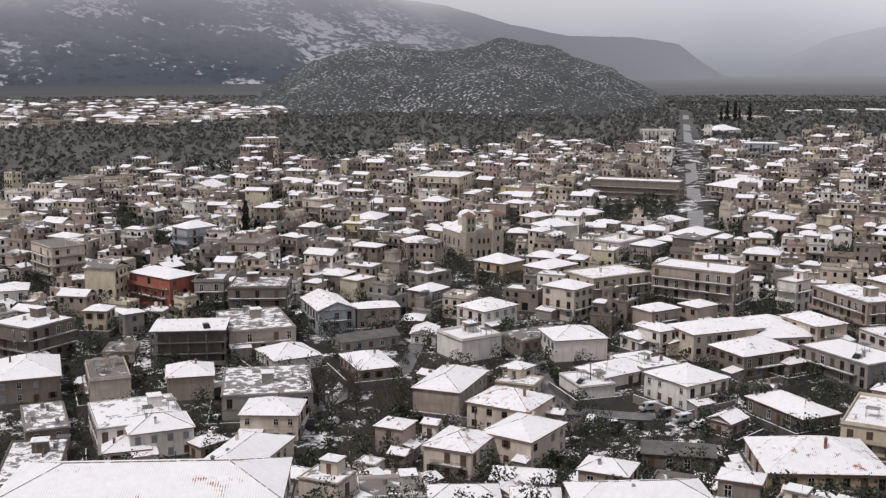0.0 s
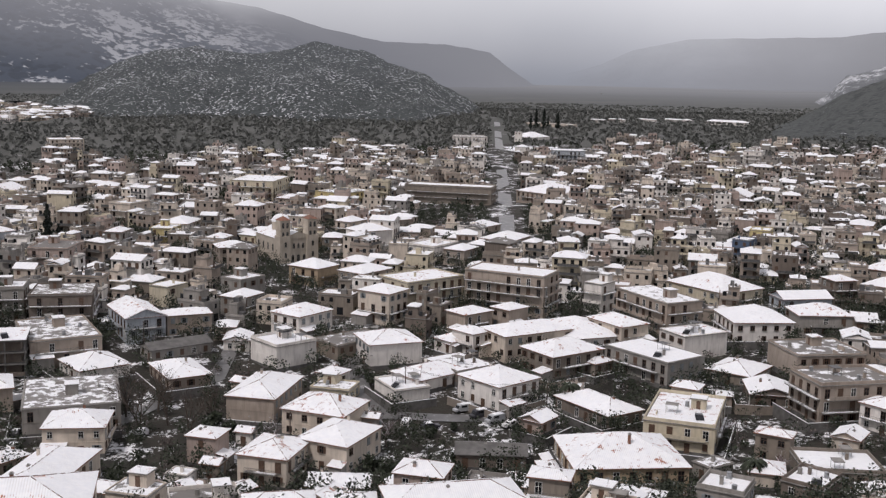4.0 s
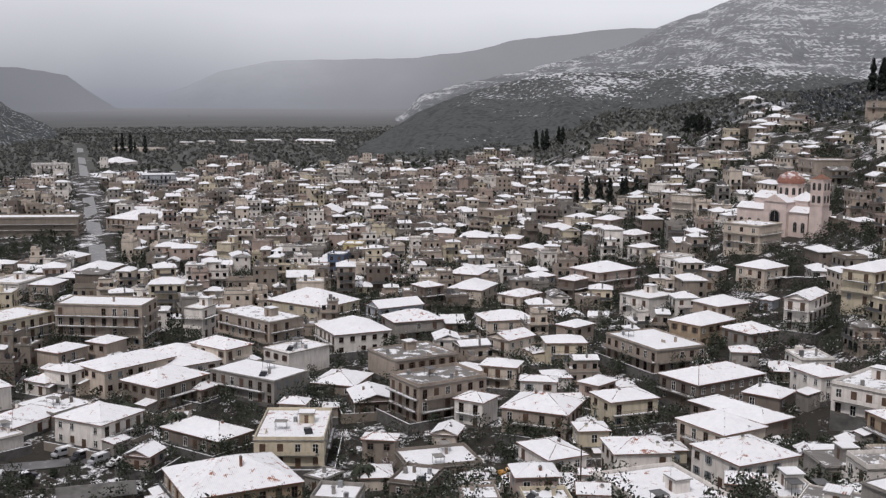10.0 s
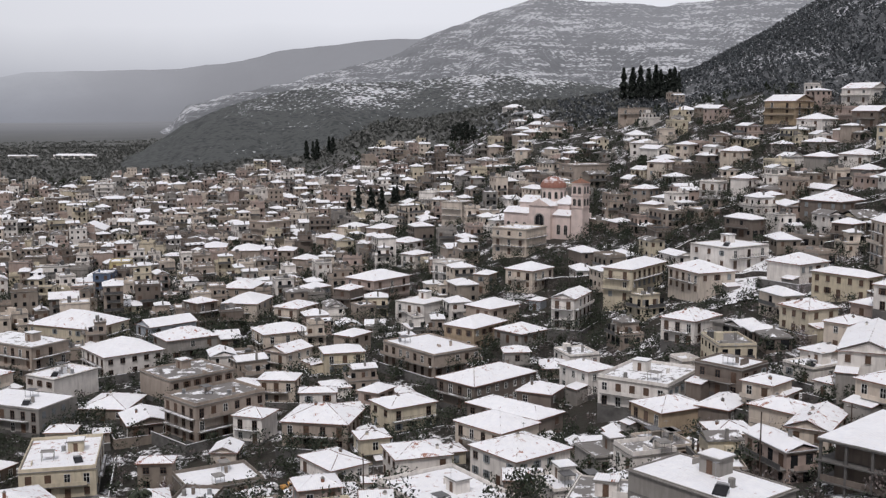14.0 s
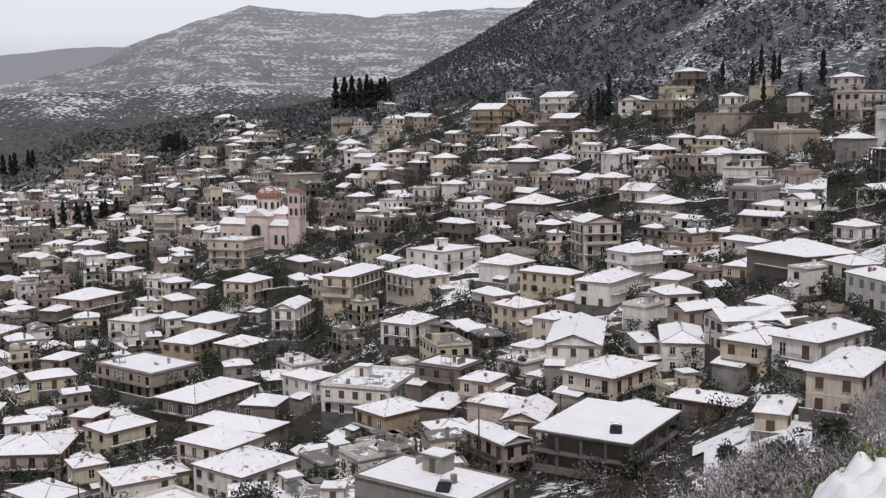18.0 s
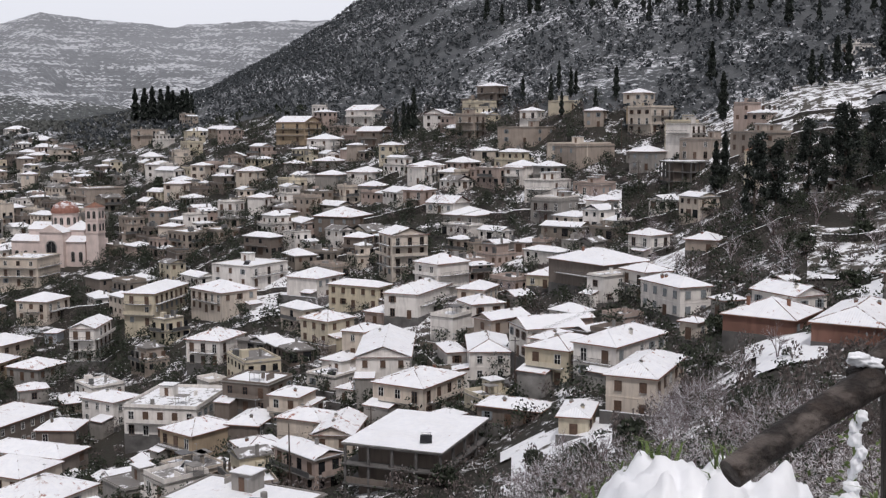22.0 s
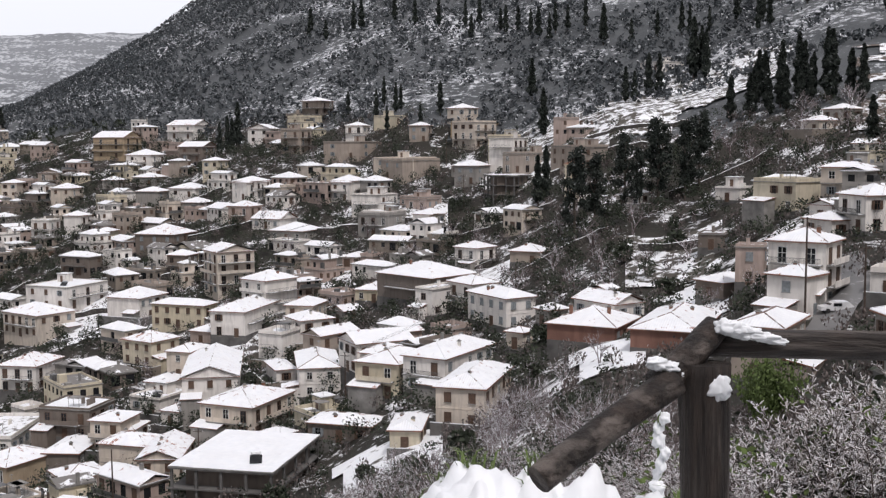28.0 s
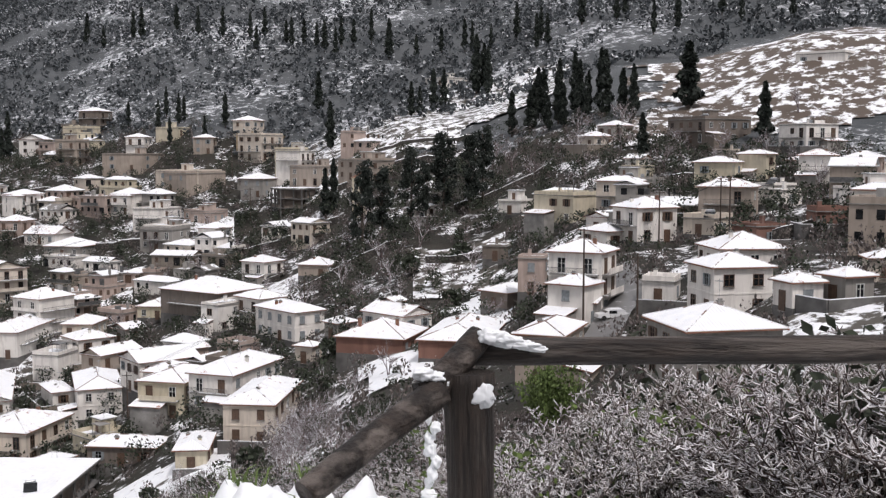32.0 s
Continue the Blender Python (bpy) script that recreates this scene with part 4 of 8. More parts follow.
house(250.8, 125.3, 25.1, -101, 7.3, 7.8, 1, "hip", "pink")
house(266.7, 87.0, 34.7, -92, 7.5, 11.4, 1, "hip", "yellow")
house(51.9, 276.6, -4.2, -62, 15.1, 12.5, 1, "flat", "brown")
house(230.4, 162.2, 16.4, -86, 10.5, 13.1, 2, "hip", "white")
house(272.9, -70.7, 75.6, -154, 9.6, 9.6, 2, "flat", "white")
house(157.2, 237.3, -0.8, -48, 10.4, 8.3, 2, "hip", "cream")
house(79.0, 274.3, -3.3, -64, 13.7, 18.2, 2, "hip", "stone")
house(87.5, 272.1, -3.1, -60, 7.2, 7.8, 1, "hip", "stone")
house(101.9, 267.8, -2.8, -63, 22.0, 13.8, 2, "flat", "grey")
house(-40.8, 284.5, -4.3, -60, 14.7, 13.8, 1, "hip", "white")
house(122.2, 260.4, -2.7, -47, 12.5, 14.9, 1, "hip", "stone")
house(290.4, 25.3, 57.2, -136, 5.7, 5.7, 1, "hip", "white")
house(267.6, 116.2, 30.2, -116, 10.2, 11.8, 3, "hip", "white")
house(7.0, 291.7, -4.2, -58, 12.6, 12.5, 2, "flat", "white")
house(34.9, 290.0, -3.7, -78, 14.4, 15.4, 2, "hip", "white")
house(292.9, 23.5, 57.9, -117, 5.5, 5.5, 1, "hip", "white")
house(287.7, 65.6, 40.5, -118, 8.6, 8.6, 2, "hip", "white")
house(-67.1, 287.8, -3.8, 6, 20.1, 14.7, 3, "open", "brown")
house(143.7, 261.4, -1.2, -89, 16.2, 18.8, 2, "flat", "beige")
house(-21.5, 298.8, -3.6, -61, 8.2, 18.0, 1, "bare", "grey")
house(58.5, 293.8, -2.9, -57, 9.4, 7.7, 2, "hip", "white")
house(295.9, -51.1, 77.5, -150, 15.0, 15.0, 2, "flat", "brown")
house(26.0, 300.0, -3.0, -57, 11.1, 18.2, 1, "flat", "stone")
house(199.5, 225.8, 3.3, -94, 23.1, 16.1, 2, "flat", "beige")
house(73.8, 292.6, -2.3, -69, 13.3, 23.1, 2, "hip", "cream")
house(54.6, 297.1, -2.8, -57, 8.1, 10.0, 1, "hip", "white")
house(267.8, 140.8, 25.8, -95, 16.9, 7.8, 2, "hip", "yellow")
house(-52.5, 302.2, -2.8, -71, 25.6, 17.9, 2, "flat", "beige")
house(306.0, -22.4, 76.3, -144, 8.0, 8.0, 1, "hip", "cream")
house(119.0, 283.6, -1.6, -72, 10.7, 14.9, 2, "flat", "white")
house(222.2, 213.3, 9.5, -90, 11.4, 11.6, 1, "hip", "grey")
house(-109.2, 288.0, -2.6, -30, 15.2, 15.1, 3, "flat", "brown")
house(309.5, -28.1, 79.3, -145, 7.9, 7.9, 1, "hip", "grey")
house(90.6, 299.4, -1.4, -80, 23.3, 18.6, 1, "hip", "white")
house(101.5, 296.5, -1.4, -67, 15.4, 10.9, 2, "hip", "cream")
house(217.5, 226.9, 7.0, -81, 11.5, 16.4, 2, "hip", "ochre")
house(12.9, 317.2, -2.0, -46, 12.1, 14.7, 2, "hip", "white")
house(-19.6, 317.0, -2.0, -76, 8.1, 13.3, 2, "hip", "beige")
house(61.4, 312.1, -1.5, -58, 9.0, 11.7, 2, "hip", "beige")
house(239.6, 210.1, 11.7, -67, 7.7, 15.9, 3, "gable", "white")
house(-33.8, 318.6, -1.6, -69, 20.7, 11.8, 2, "gable", "pale_blue")
house(277.8, 160.6, 26.0, -98, 11.8, 13.3, 2, "hip", "white")
house(265.8, 184.0, 22.5, -111, 16.4, 12.9, 2, "hip", "cream")
house(74.0, 314.7, -1.1, -55, 8.0, 9.3, 2, "hip", "beige")
house(292.1, 139.2, 31.7, -134, 12.0, 12.0, 4, "gable", "cream")
house(-98.4, 310.6, -1.5, -5, 7.5, 7.5, 2, "hip", "yellow")
house(142.0, 295.4, -0.5, -94, 18.3, 18.4, 2, "hip", "white")
house(230.6, 233.3, 9.8, -89, 11.2, 13.1, 2, "hip", "beige")
house(37.5, 326.5, -0.9, -41, 12.2, 10.9, 3, "hip", "cream")
house(119.0, 311.7, -0.2, -73, 25.1, 12.8, 3, "flat", "beige")
house(-55.1, 329.1, -0.6, 2, 17.1, 16.5, 3, "flat", "brown")
house(264.2, 206.5, 18.5, -79, 10.3, 22.7, 3, "hip", "yellow")
house(162.5, 295.8, 0.5, -98, 12.9, 16.4, 2, "hip", "grey")
house(283.8, 186.7, 27.8, -99, 15.0, 17.2, 2, "flat", "white")
house(79.2, 335.0, 0.1, -35, 26.4, 13.7, 4, "flat", "beige")
house(51.2, 340.8, 0.3, -60, 15.1, 22.3, 3, "flat", "yellow")
house(342.7, 42.1, 66.4, -114, 8.1, 8.1, 2, "flat", "beige")
house(334.7, 91.1, 45.9, -115, 8.1, 8.1, 2, "hip", "white")
house(335.6, 90.9, 46.1, -106, 7.9, 7.9, 2, "hip", "white")
house(-86.9, 339.5, 0.3, -38, 20.6, 12.2, 3, "hip", "terracotta")
house(310.7, 163.6, 34.1, -94, 7.7, 7.7, 2, "hip", "brown")
house(335.2, 106.6, 45.5, -103, 11.1, 11.1, 2, "flat", "grey")
house(349.0, 45.9, 66.6, -134, 12.9, 12.9, 2, "flat", "beige")
house(337.5, 106.8, 46.3, -104, 10.3, 10.3, 2, "flat", "white")
house(167.3, 316.4, 0.7, -88, 9.9, 17.2, 2, "gable", "pale_blue")
house(236.0, 271.5, 5.5, -80, 11.9, 13.3, 2, "flat", "white")
house(353.5, 69.3, 57.3, -110, 11.0, 11.0, 2, "open", "brown")
house(354.1, 69.9, 57.5, -153, 12.2, 13.8, 2, "open", "brown")
house(262.2, 248.1, 16.2, -82, 11.5, 12.9, 2, "hip", "cream")
house(334.6, 135.5, 43.3, -100, 13.2, 13.2, 1, "hip", "grey")
house(354.2, 98.5, 52.4, -106, 8.0, 8.0, 1, "flat", "pink")
house(147.9, 337.6, 0.4, -65, 25.2, 19.5, 2, "hip", "yellow")
house(356.8, 99.9, 53.0, -123, 9.9, 9.9, 1, "flat", "pink")
house(352.7, 115.1, 50.8, -101, 10.7, 10.7, 2, "flat", "white")
house(353.0, 114.6, 50.9, -104, 10.8, 10.8, 2, "flat", "white")
house(36.3, 369.9, 0.3, -46, 11.7, 16.3, 2, "hip", "beige")
house(366.0, 65.8, 64.2, -111, 11.6, 11.6, 2, "flat", "beige")
house(343.4, 146.8, 46.3, -99, 11.6, 11.6, 1, "gable", "white")
house(185.3, 326.1, 1.2, -84, 8.4, 8.7, 3, "hip", "brown")
house(372.1, 64.8, 67.3, -134, 10.5, 10.5, 1, "flat", "beige")
house(19.4, 378.6, 0.3, -42, 13.4, 12.3, 2, "hip", "ochre")
house(333.9, 181.7, 38.6, -93, 15.2, 15.2, 2, "hip", "brown")
house(346.5, 158.7, 47.1, -97, 9.1, 9.1, 2, "hip", "pink")
house(374.5, 86.4, 60.0, -108, 9.8, 9.8, 2, "hip", "grey")
house(380.5, 74.8, 66.2, -110, 9.7, 9.7, 3, "flat", "white")
house(367.4, 129.7, 54.4, -107, 8.9, 8.9, 2, "hip", "white")
house(368.9, 129.2, 54.9, -102, 10.0, 10.0, 2, "hip", "white")
house(384.6, 77.0, 66.9, -103, 8.7, 8.7, 3, "flat", "yellow")
house(383.9, 88.6, 62.7, -117, 11.3, 11.3, 1, "hip", "grey")
house(-132.6, 376.9, 0.3, -49, 18.0, 11.6, 4, "flat", "cream")
house(341.2, 208.3, 41.3, -91, 6.8, 6.8, 1, "hip", "yellow")
house(385.3, 113.2, 61.6, -125, 17.2, 17.2, 2, "flat", "beige")
house(387.1, 114.1, 62.3, -105, 16.5, 16.5, 2, "flat", "cream")
house(369.7, 167.5, 54.1, -119, 9.7, 9.7, 2, "hip", "white")
house(371.1, 167.1, 54.6, -98, 10.4, 10.4, 2, "hip", "white")
house(293.3, 282.7, 21.4, -78, 14.4, 14.4, 3, "flat", "cream")
house(369.5, 188.1, 49.8, -95, 9.4, 9.4, 1, "hip", "grey")
house(332.9, 252.9, 32.7, -84, 7.6, 7.6, 2, "hip", "cream")
house(352.2, 226.4, 42.7, -89, 7.9, 7.9, 2, "hip", "white")
house(412.1, 94.2, 72.2, -121, 11.8, 11.8, 3, "flat", "cream")
house(350.9, 238.7, 40.8, -87, 7.2, 7.2, 2, "flat", "white")
house(320.6, 282.6, 25.8, -80, 11.6, 11.6, 2, "hip", "beige")
house(419.8, 95.7, 75.7, -109, 13.5, 13.5, 2, "flat", "ochre")
house(410.7, 142.1, 68.2, -103, 16.5, 16.5, 2, "flat", "beige")
house(391.8, 202.1, 53.9, -95, 12.8, 12.8, 1, "hip", "white")
house(429.6, 102.8, 81.2, -108, 9.7, 9.7, 2, "hip", "cream")
house(388.0, 216.0, 49.8, -93, 10.5, 10.5, 2, "hip", "grey")
house(355.4, 273.6, 36.2, -84, 9.0, 9.0, 2, "hip", "beige")
house(406.4, 198.5, 61.2, -96, 8.3, 8.3, 2, "hip", "yellow")
house(433.6, 133.9, 81.3, -104, 9.8, 9.8, 1, "flat", "yellow")
house(426.2, 171.9, 70.1, -100, 9.1, 9.1, 3, "flat", "beige")
house(459.2, 27.2, 102.0, -137, 12.7, 12.7, 1, "flat", "white")
house(393.7, 257.4, 50.5, -89, 10.0, 10.0, 2, "hip", "cream")
house(411.3, 246.7, 56.1, -91, 7.8, 7.8, 1, "hip", "grey")
house(420.0, 235.1, 57.1, -93, 11.3, 11.3, 1, "hip", "grey")
house(388.5, 290.7, 44.9, -84, 9.6, 9.6, 2, "hip", "cream")
house(442.8, 224.3, 66.5, -95, 13.0, 13.0, 2, "gable", "brown")
house(467.4, 178.0, 83.2, -101, 10.9, 10.9, 3, "hip", "brown")
house(341.5, 368.1, 22.8, -74, 10.7, 10.7, 3, "flat", "cream")
house(408.4, 292.4, 51.9, -86, 8.1, 8.1, 2, "hip", "cream")
house(440.8, 248.4, 63.0, -93, 13.1, 13.1, 2, "hip", "white")
house(453.4, 269.6, 67.7, -91, 16.2, 16.2, 3, "gable", "ochre")
house(421.4, 324.5, 51.5, -84, 11.5, 11.5, 2, "hip", "white")
house(482.1, 248.4, 76.3, -95, 15.7, 15.7, 2, "gable", "white")
house(368.3, 417.1, 22.6, -73, 8.6, 8.6, 3, "flat", "white")
house(120.8, -35.8, 58.9, -153, 4.5, 4.8, 1, "hip", "grey")
house(130.9, -42.7, 59.9, 176, 4.5, 4.5, 1, "hip", "cream")
house(158.0, -21.1, 54.0, -108, 4.5, 5.1, 1, "flat", "white")
house(170.6, -47.3, 63.2, -176, 4.5, 4.8, 1, "flat", "brick")
house(188.6, -3.5, 51.2, -98, 4.5, 4.5, 2, "flat", "pink")
house(196.7, 0.3, 47.6, -133, 7.3, 9.3, 1, "hip", "brown")
house(198.8, 37.0, 36.9, -110, 4.5, 4.5, 1, "hip", "cream")
house(101.4, 182.2, -1.9, -48, 7.8, 10.0, 1, "flat", "brown")
house(90.9, 202.6, -5.9, -65, 5.0, 6.4, 1, "flat", "grey")
house(114.3, 196.3, -4.4, -103, 12.2, 15.7, 1, "flat", "stone")
house(207.3, 111.0, 16.3, -97, 5.4, 7.0, 1, "hip", "white")
house(235.3, 3.2, 52.4, -97, 5.3, 6.8, 1, "flat", "brown")
house(217.0, 120.4, 16.7, -102, 8.4, 10.8, 1, "flat", "white")
house(162.8, 194.2, 0.4, -99, 10.2, 13.1, 2, "hip", "yellow")
house(223.9, 122.8, 18.3, -99, 6.6, 8.5, 1, "hip", "white")
house(237.0, 100.6, 24.8, -100, 6.3, 8.1, 2, "flat", "white")
house(165.0, 207.0, 0.5, -72, 6.5, 8.3, 2, "hip", "pink")
house(275.8, -1.2, 60.0, -118, 6.4, 8.2, 1, "flat", "white")
house(-85.9, 288.4, -4.0, 6, 8.1, 10.3, 1, "flat", "beige")
house(-5.1, 305.5, -3.6, -6, 7.9, 10.1, 1, "gable", "white")
house(185.4, 248.1, 0.4, -116, 9.5, 12.2, 2, "hip", "yellow")
house(176.0, 261.3, 0.0, -76, 9.4, 12.0, 2, "gable", "cream")
house(-8.5, 316.6, -2.6, -6, 6.6, 8.5, 1, "hip", "beige")
house(-88.8, 308.8, -2.1, -52, 5.3, 6.8, 2, "hip", "grey")
house(197.4, 258.9, 1.8, -75, 7.8, 10.0, 2, "hip", "beige")
house(-4.5, 336.9, -1.1, -36, 8.9, 11.4, 2, "hip", "grey")
house(187.8, 282.1, 0.8, -104, 12.4, 15.9, 2, "hip", "cream")
house(247.1, 230.2, 12.8, -71, 4.5, 5.7, 1, "hip", "pale_blue")
house(-71.2, 335.5, -0.5, 3, 8.9, 11.5, 3, "flat", "grey")
house(106.6, 330.6, 0.0, -49, 6.3, 8.1, 3, "flat", "white")
house(-27.0, 348.1, 0.0, -38, 7.3, 9.3, 2, "flat", "yellow")
house(344.5, -95.4, 101.1, -125, 14.7, 18.8, 1, "flat", "white")
house(-131.0, 332.4, 0.2, 18, 9.2, 11.8, 2, "hip", "white")
house(-4.3, 358.1, 0.2, -44, 8.7, 11.1, 2, "flat", "grey")
house(-113.0, 349.2, 0.2, -61, 10.5, 13.5, 2, "flat", "pink")
house(257.2, 263.7, 13.2, -68, 6.2, 8.0, 2, "hip", "beige")
house(211.8, 309.0, 1.8, -70, 10.3, 13.1, 2, "hip", "cream")
house(228.2, 300.8, 3.9, -72, 7.1, 9.1, 3, "hip", "brown")
house(205.8, 329.7, 1.7, -53, 13.4, 17.2, 2, "hip", "cream")
house(245.3, 306.4, 5.5, -83, 14.9, 19.1, 3, "hip", "pink")
house(265.7, 290.9, 10.2, -82, 7.5, 9.6, 3, "flat", "white")
house(-43.8, 401.0, 0.2, -7, 7.1, 9.2, 2, "flat", "pale_blue")
house(-70.0, 405.0, 0.2, -9, 14.0, 17.9, 3, "flat", "pink")
house(-62.5, 398.9, 0.2, -19, 4.5, 5.1, 2, "flat", "white")
house(235.9, 332.1, 2.8, -82, 8.2, 10.5, 2, "hip", "grey")
house(220.1, 355.6, 2.2, -50, 12.7, 16.3, 2, "hip", "beige")
house(77.2, 413.3, 0.3, -38, 9.8, 12.5, 2, "hip", "beige")
house(-9.2, 421.2, 0.2, -75, 9.9, 12.6, 2, "hip", "beige")
house(67.8, 423.1, 0.3, -43, 13.2, 17.0, 2, "flat", "white")
house(417.8, 116.5, 74.4, -87, 8.4, 10.8, 2, "hip", "beige")
house(287.3, 334.2, 10.3, -83, 8.2, 10.6, 2, "hip", "white")
house(44.8, 442.9, 0.2, -66, 12.3, 15.8, 3, "hip", "white")
house(-53.0, 440.1, 0.2, -17, 7.5, 9.6, 3, "hip", "grey")
house(100.6, 439.5, 0.4, -37, 15.1, 19.3, 2, "hip", "beige")
house(30.6, 444.7, 0.2, -12, 8.5, 11.0, 2, "hip", "stone")
house(-99.3, 438.5, 0.2, -44, 11.4, 14.6, 3, "hip", "pale_blue")
house(427.1, 145.7, 74.7, -89, 8.2, 10.4, 2, "hip", "white")
house(192.0, 412.0, 0.7, -46, 6.7, 8.6, 3, "flat", "blue")
house(-124.4, 448.5, 0.2, -8, 9.6, 12.3, 2, "flat", "cream")
house(302.5, 357.7, 11.9, -78, 9.2, 11.8, 2, "hip", "white")
house(155.4, 441.5, 0.7, -51, 6.7, 8.6, 4, "flat", "yellow")
house(291.4, 368.9, 11.2, -44, 10.6, 13.5, 2, "flat", "grey")
house(-137.8, 448.5, 0.2, -62, 9.0, 11.5, 2, "flat", "grey")
house(-37.5, 470.4, 0.2, -15, 9.5, 12.2, 2, "flat", "bright_yellow")
house(151.4, 452.1, 0.7, -46, 8.3, 10.7, 2, "hip", "beige")
house(273.3, 390.7, 4.0, -72, 8.2, 10.5, 2, "hip", "beige")
house(-32.5, 486.9, 0.2, -18, 13.5, 17.3, 2, "hip", "white")
house(210.4, 435.7, 1.0, -33, 8.4, 10.8, 3, "flat", "bright_yellow")
house(448.8, 196.2, 74.0, -85, 10.6, 13.6, 2, "gable", "white")
house(41.2, 489.5, 0.3, -45, 9.3, 11.9, 2, "hip", "cream")
house(62.8, 494.1, 0.3, -64, 8.8, 11.3, 2, "hip", "beige")
house(414.1, 278.7, 56.0, -61, 9.5, 12.2, 2, "gable", "beige")
house(101.8, 495.4, 0.5, -45, 12.4, 15.9, 1, "hip", "beige")
house(316.2, 392.0, 14.0, -68, 9.9, 12.7, 2, "hip", "beige")
house(274.0, 427.3, 3.7, -38, 10.5, 13.5, 1, "flat", "white")
house(284.0, 421.0, 3.9, -45, 8.9, 11.4, 2, "hip", "beige")
house(273.4, 436.9, 3.7, -39, 13.3, 17.1, 2, "hip", "beige")
house(392.5, 337.2, 38.8, -109, 14.3, 18.4, 3, "flat", "beige")
house(309.9, 422.2, 7.6, -84, 9.5, 12.1, 2, "hip", "beige")
house(321.7, 419.5, 12.0, -75, 10.4, 13.3, 2, "hip", "cream")
house(-57.9, 527.3, 0.2, -31, 11.8, 15.2, 3, "flat", "cream")
house(-98.4, 520.8, 0.2, -33, 10.2, 13.1, 2, "flat", "cream")
house(269.1, 458.9, 3.3, -35, 11.9, 15.3, 2, "hip", "ochre")
house(-25.6, 540.6, 0.2, -6, 20.5, 26.2, 2, "flat", "grey")
house(311.0, 475.6, 4.5, -79, 12.7, 16.2, 4, "flat", "beige")
house(45.1, 579.1, 0.3, -46, 18.6, 23.8, 3, "flat", "bright_yellow")
house(17.4, 576.1, 0.2, -26, 10.8, 13.9, 2, "hip", "beige")
house(413.6, 396.6, 46.3, -59, 7.1, 9.1, 2, "hip", "cream")
house(340.6, 486.8, 6.3, -79, 9.2, 11.8, 4, "flat", "cream")
house(233.0, 554.1, 1.4, -50, 10.5, 13.5, 1, "hip", "beige")
house(2.0, 611.5, 0.2, -18, 23.9, 30.6, 4, "flat", "yellow")
house(106.0, 603.0, 0.8, -22, 48.3, 16.1, 3, "flat", "stone")
house(-130.1, 605.6, 0.2, -12, 16.3, 20.8, 2, "gable", "white")
house(163.7, 605.3, 1.0, -55, 24.7, 31.7, 2, "hip", "beige")
house(495.3, 388.8, 67.3, -60, 16.3, 21.0, 2, "flat", "beige")
house(-80.6, 629.7, 0.2, 0, 12.1, 15.5, 2, "hip", "white")
house(264.8, 583.2, 1.6, -33, 17.8, 22.8, 2, "gable", "white")
house(-202.1, 622.9, 0.2, -22, 14.6, 18.7, 3, "flat", "cream")
house(-191.4, 649.2, 0.2, -43, 11.6, 14.9, 2, "flat", "yellow")
house(133.2, 722.7, 1.0, -39, 32.8, 8.2, 1, "hip", "white")
house(226.6, 700.4, 1.7, -52, 12.3, 15.8, 2, "hip", "beige")
house(330.9, 737.5, 2.5, -65, 11.8, 15.1, 2, "flat", "yellow")
house(319.8, 755.9, 2.5, -44, 12.2, 15.6, 3, "flat", "brown")
house(605.1, 589.8, 67.4, -122, 12.9, 16.5, 2, "hip", "white")
house(235.4, 823.9, 1.8, -101, 19.2, 24.6, 4, "flat", "pale_blue")
house(384.1, 817.8, 3.1, -33, 14.2, 18.2, 4, "flat", "white")
house(-153.8, 945.9, 0.2, -71, 20.4, 26.2, 3, "flat", "cream")
house(374.2, 934.2, 3.4, -47, 9.6, 12.4, 3, "flat", "cream")
house(197.5, 1025.6, 1.4, -91, 22.8, 29.2, 3, "flat", "white")
house(278.9, 1116.6, 2.5, -52, 25.1, 32.2, 1, "hip", "white")
house(363.3, 1351.0, 3.9, -38, 60.0, 19.5, 1, "flat", "cream")
house(459.5, 1468.8, 4.8, -46, 22.5, 5.6, 1, "hip", "white")
house(633.2, 1435.9, 6.0, -46, 59.5, 14.9, 1, "hip", "white")
house(491.8, 1483.9, 5.1, -39, 25.0, 6.2, 1, "hip", "white")
house(537.2, 1487.2, 5.4, -45, 26.1, 6.5, 1, "hip", "white")
house(579.7, 1482.9, 5.8, -41, 42.2, 8.4, 1, "hip", "white")


# ---- the two churches, the small bell tower ----
def arch_mesh(w, h):
    """A round-headed window with a raised surround, facing -y."""
    s = Solid()
    n = 10
    ring = [(-w / 2, 0), (w / 2, 0)] + [(w / 2 * math.cos(math.pi * k / n), h - w / 2 + w / 2 * math.sin(math.pi * k / n)) for k in range(n + 1)]
    s.face([(x, -0.03, z) for x, z in ring], 1)
    big = [(x * 1.22, (z - h * 0.45) * 1.1 + h * 0.45) for x, z in ring]
    for k in range(len(ring)):
        j = (k + 1) % len(ring)
        s.face([(big[k][0], -0.12, big[k][1]), (big[j][0], -0.12, big[j][1]), (ring[j][0], -0.12, ring[j][1]), (ring[k][0], -0.12, ring[k][1])], 0)
        s.face([(big[j][0], -0.12, big[j][1]), (big[k][0], -0.12, big[k][1]), (big[k][0], 0.02, big[k][1]), (big[j][0], 0.02, big[j][1])], 0)
    s.box(-0.05, 0.05, -0.08, 0, 0, h, 0)
    return s.mesh("arched_window", [CONCRETE, PANE])


ARCH_SMALL, ARCH_TALL, ARCH_BIG = arch_mesh(0.9, 2.2), arch_mesh(1.1, 3.0), arch_mesh(3.2, 6.0)


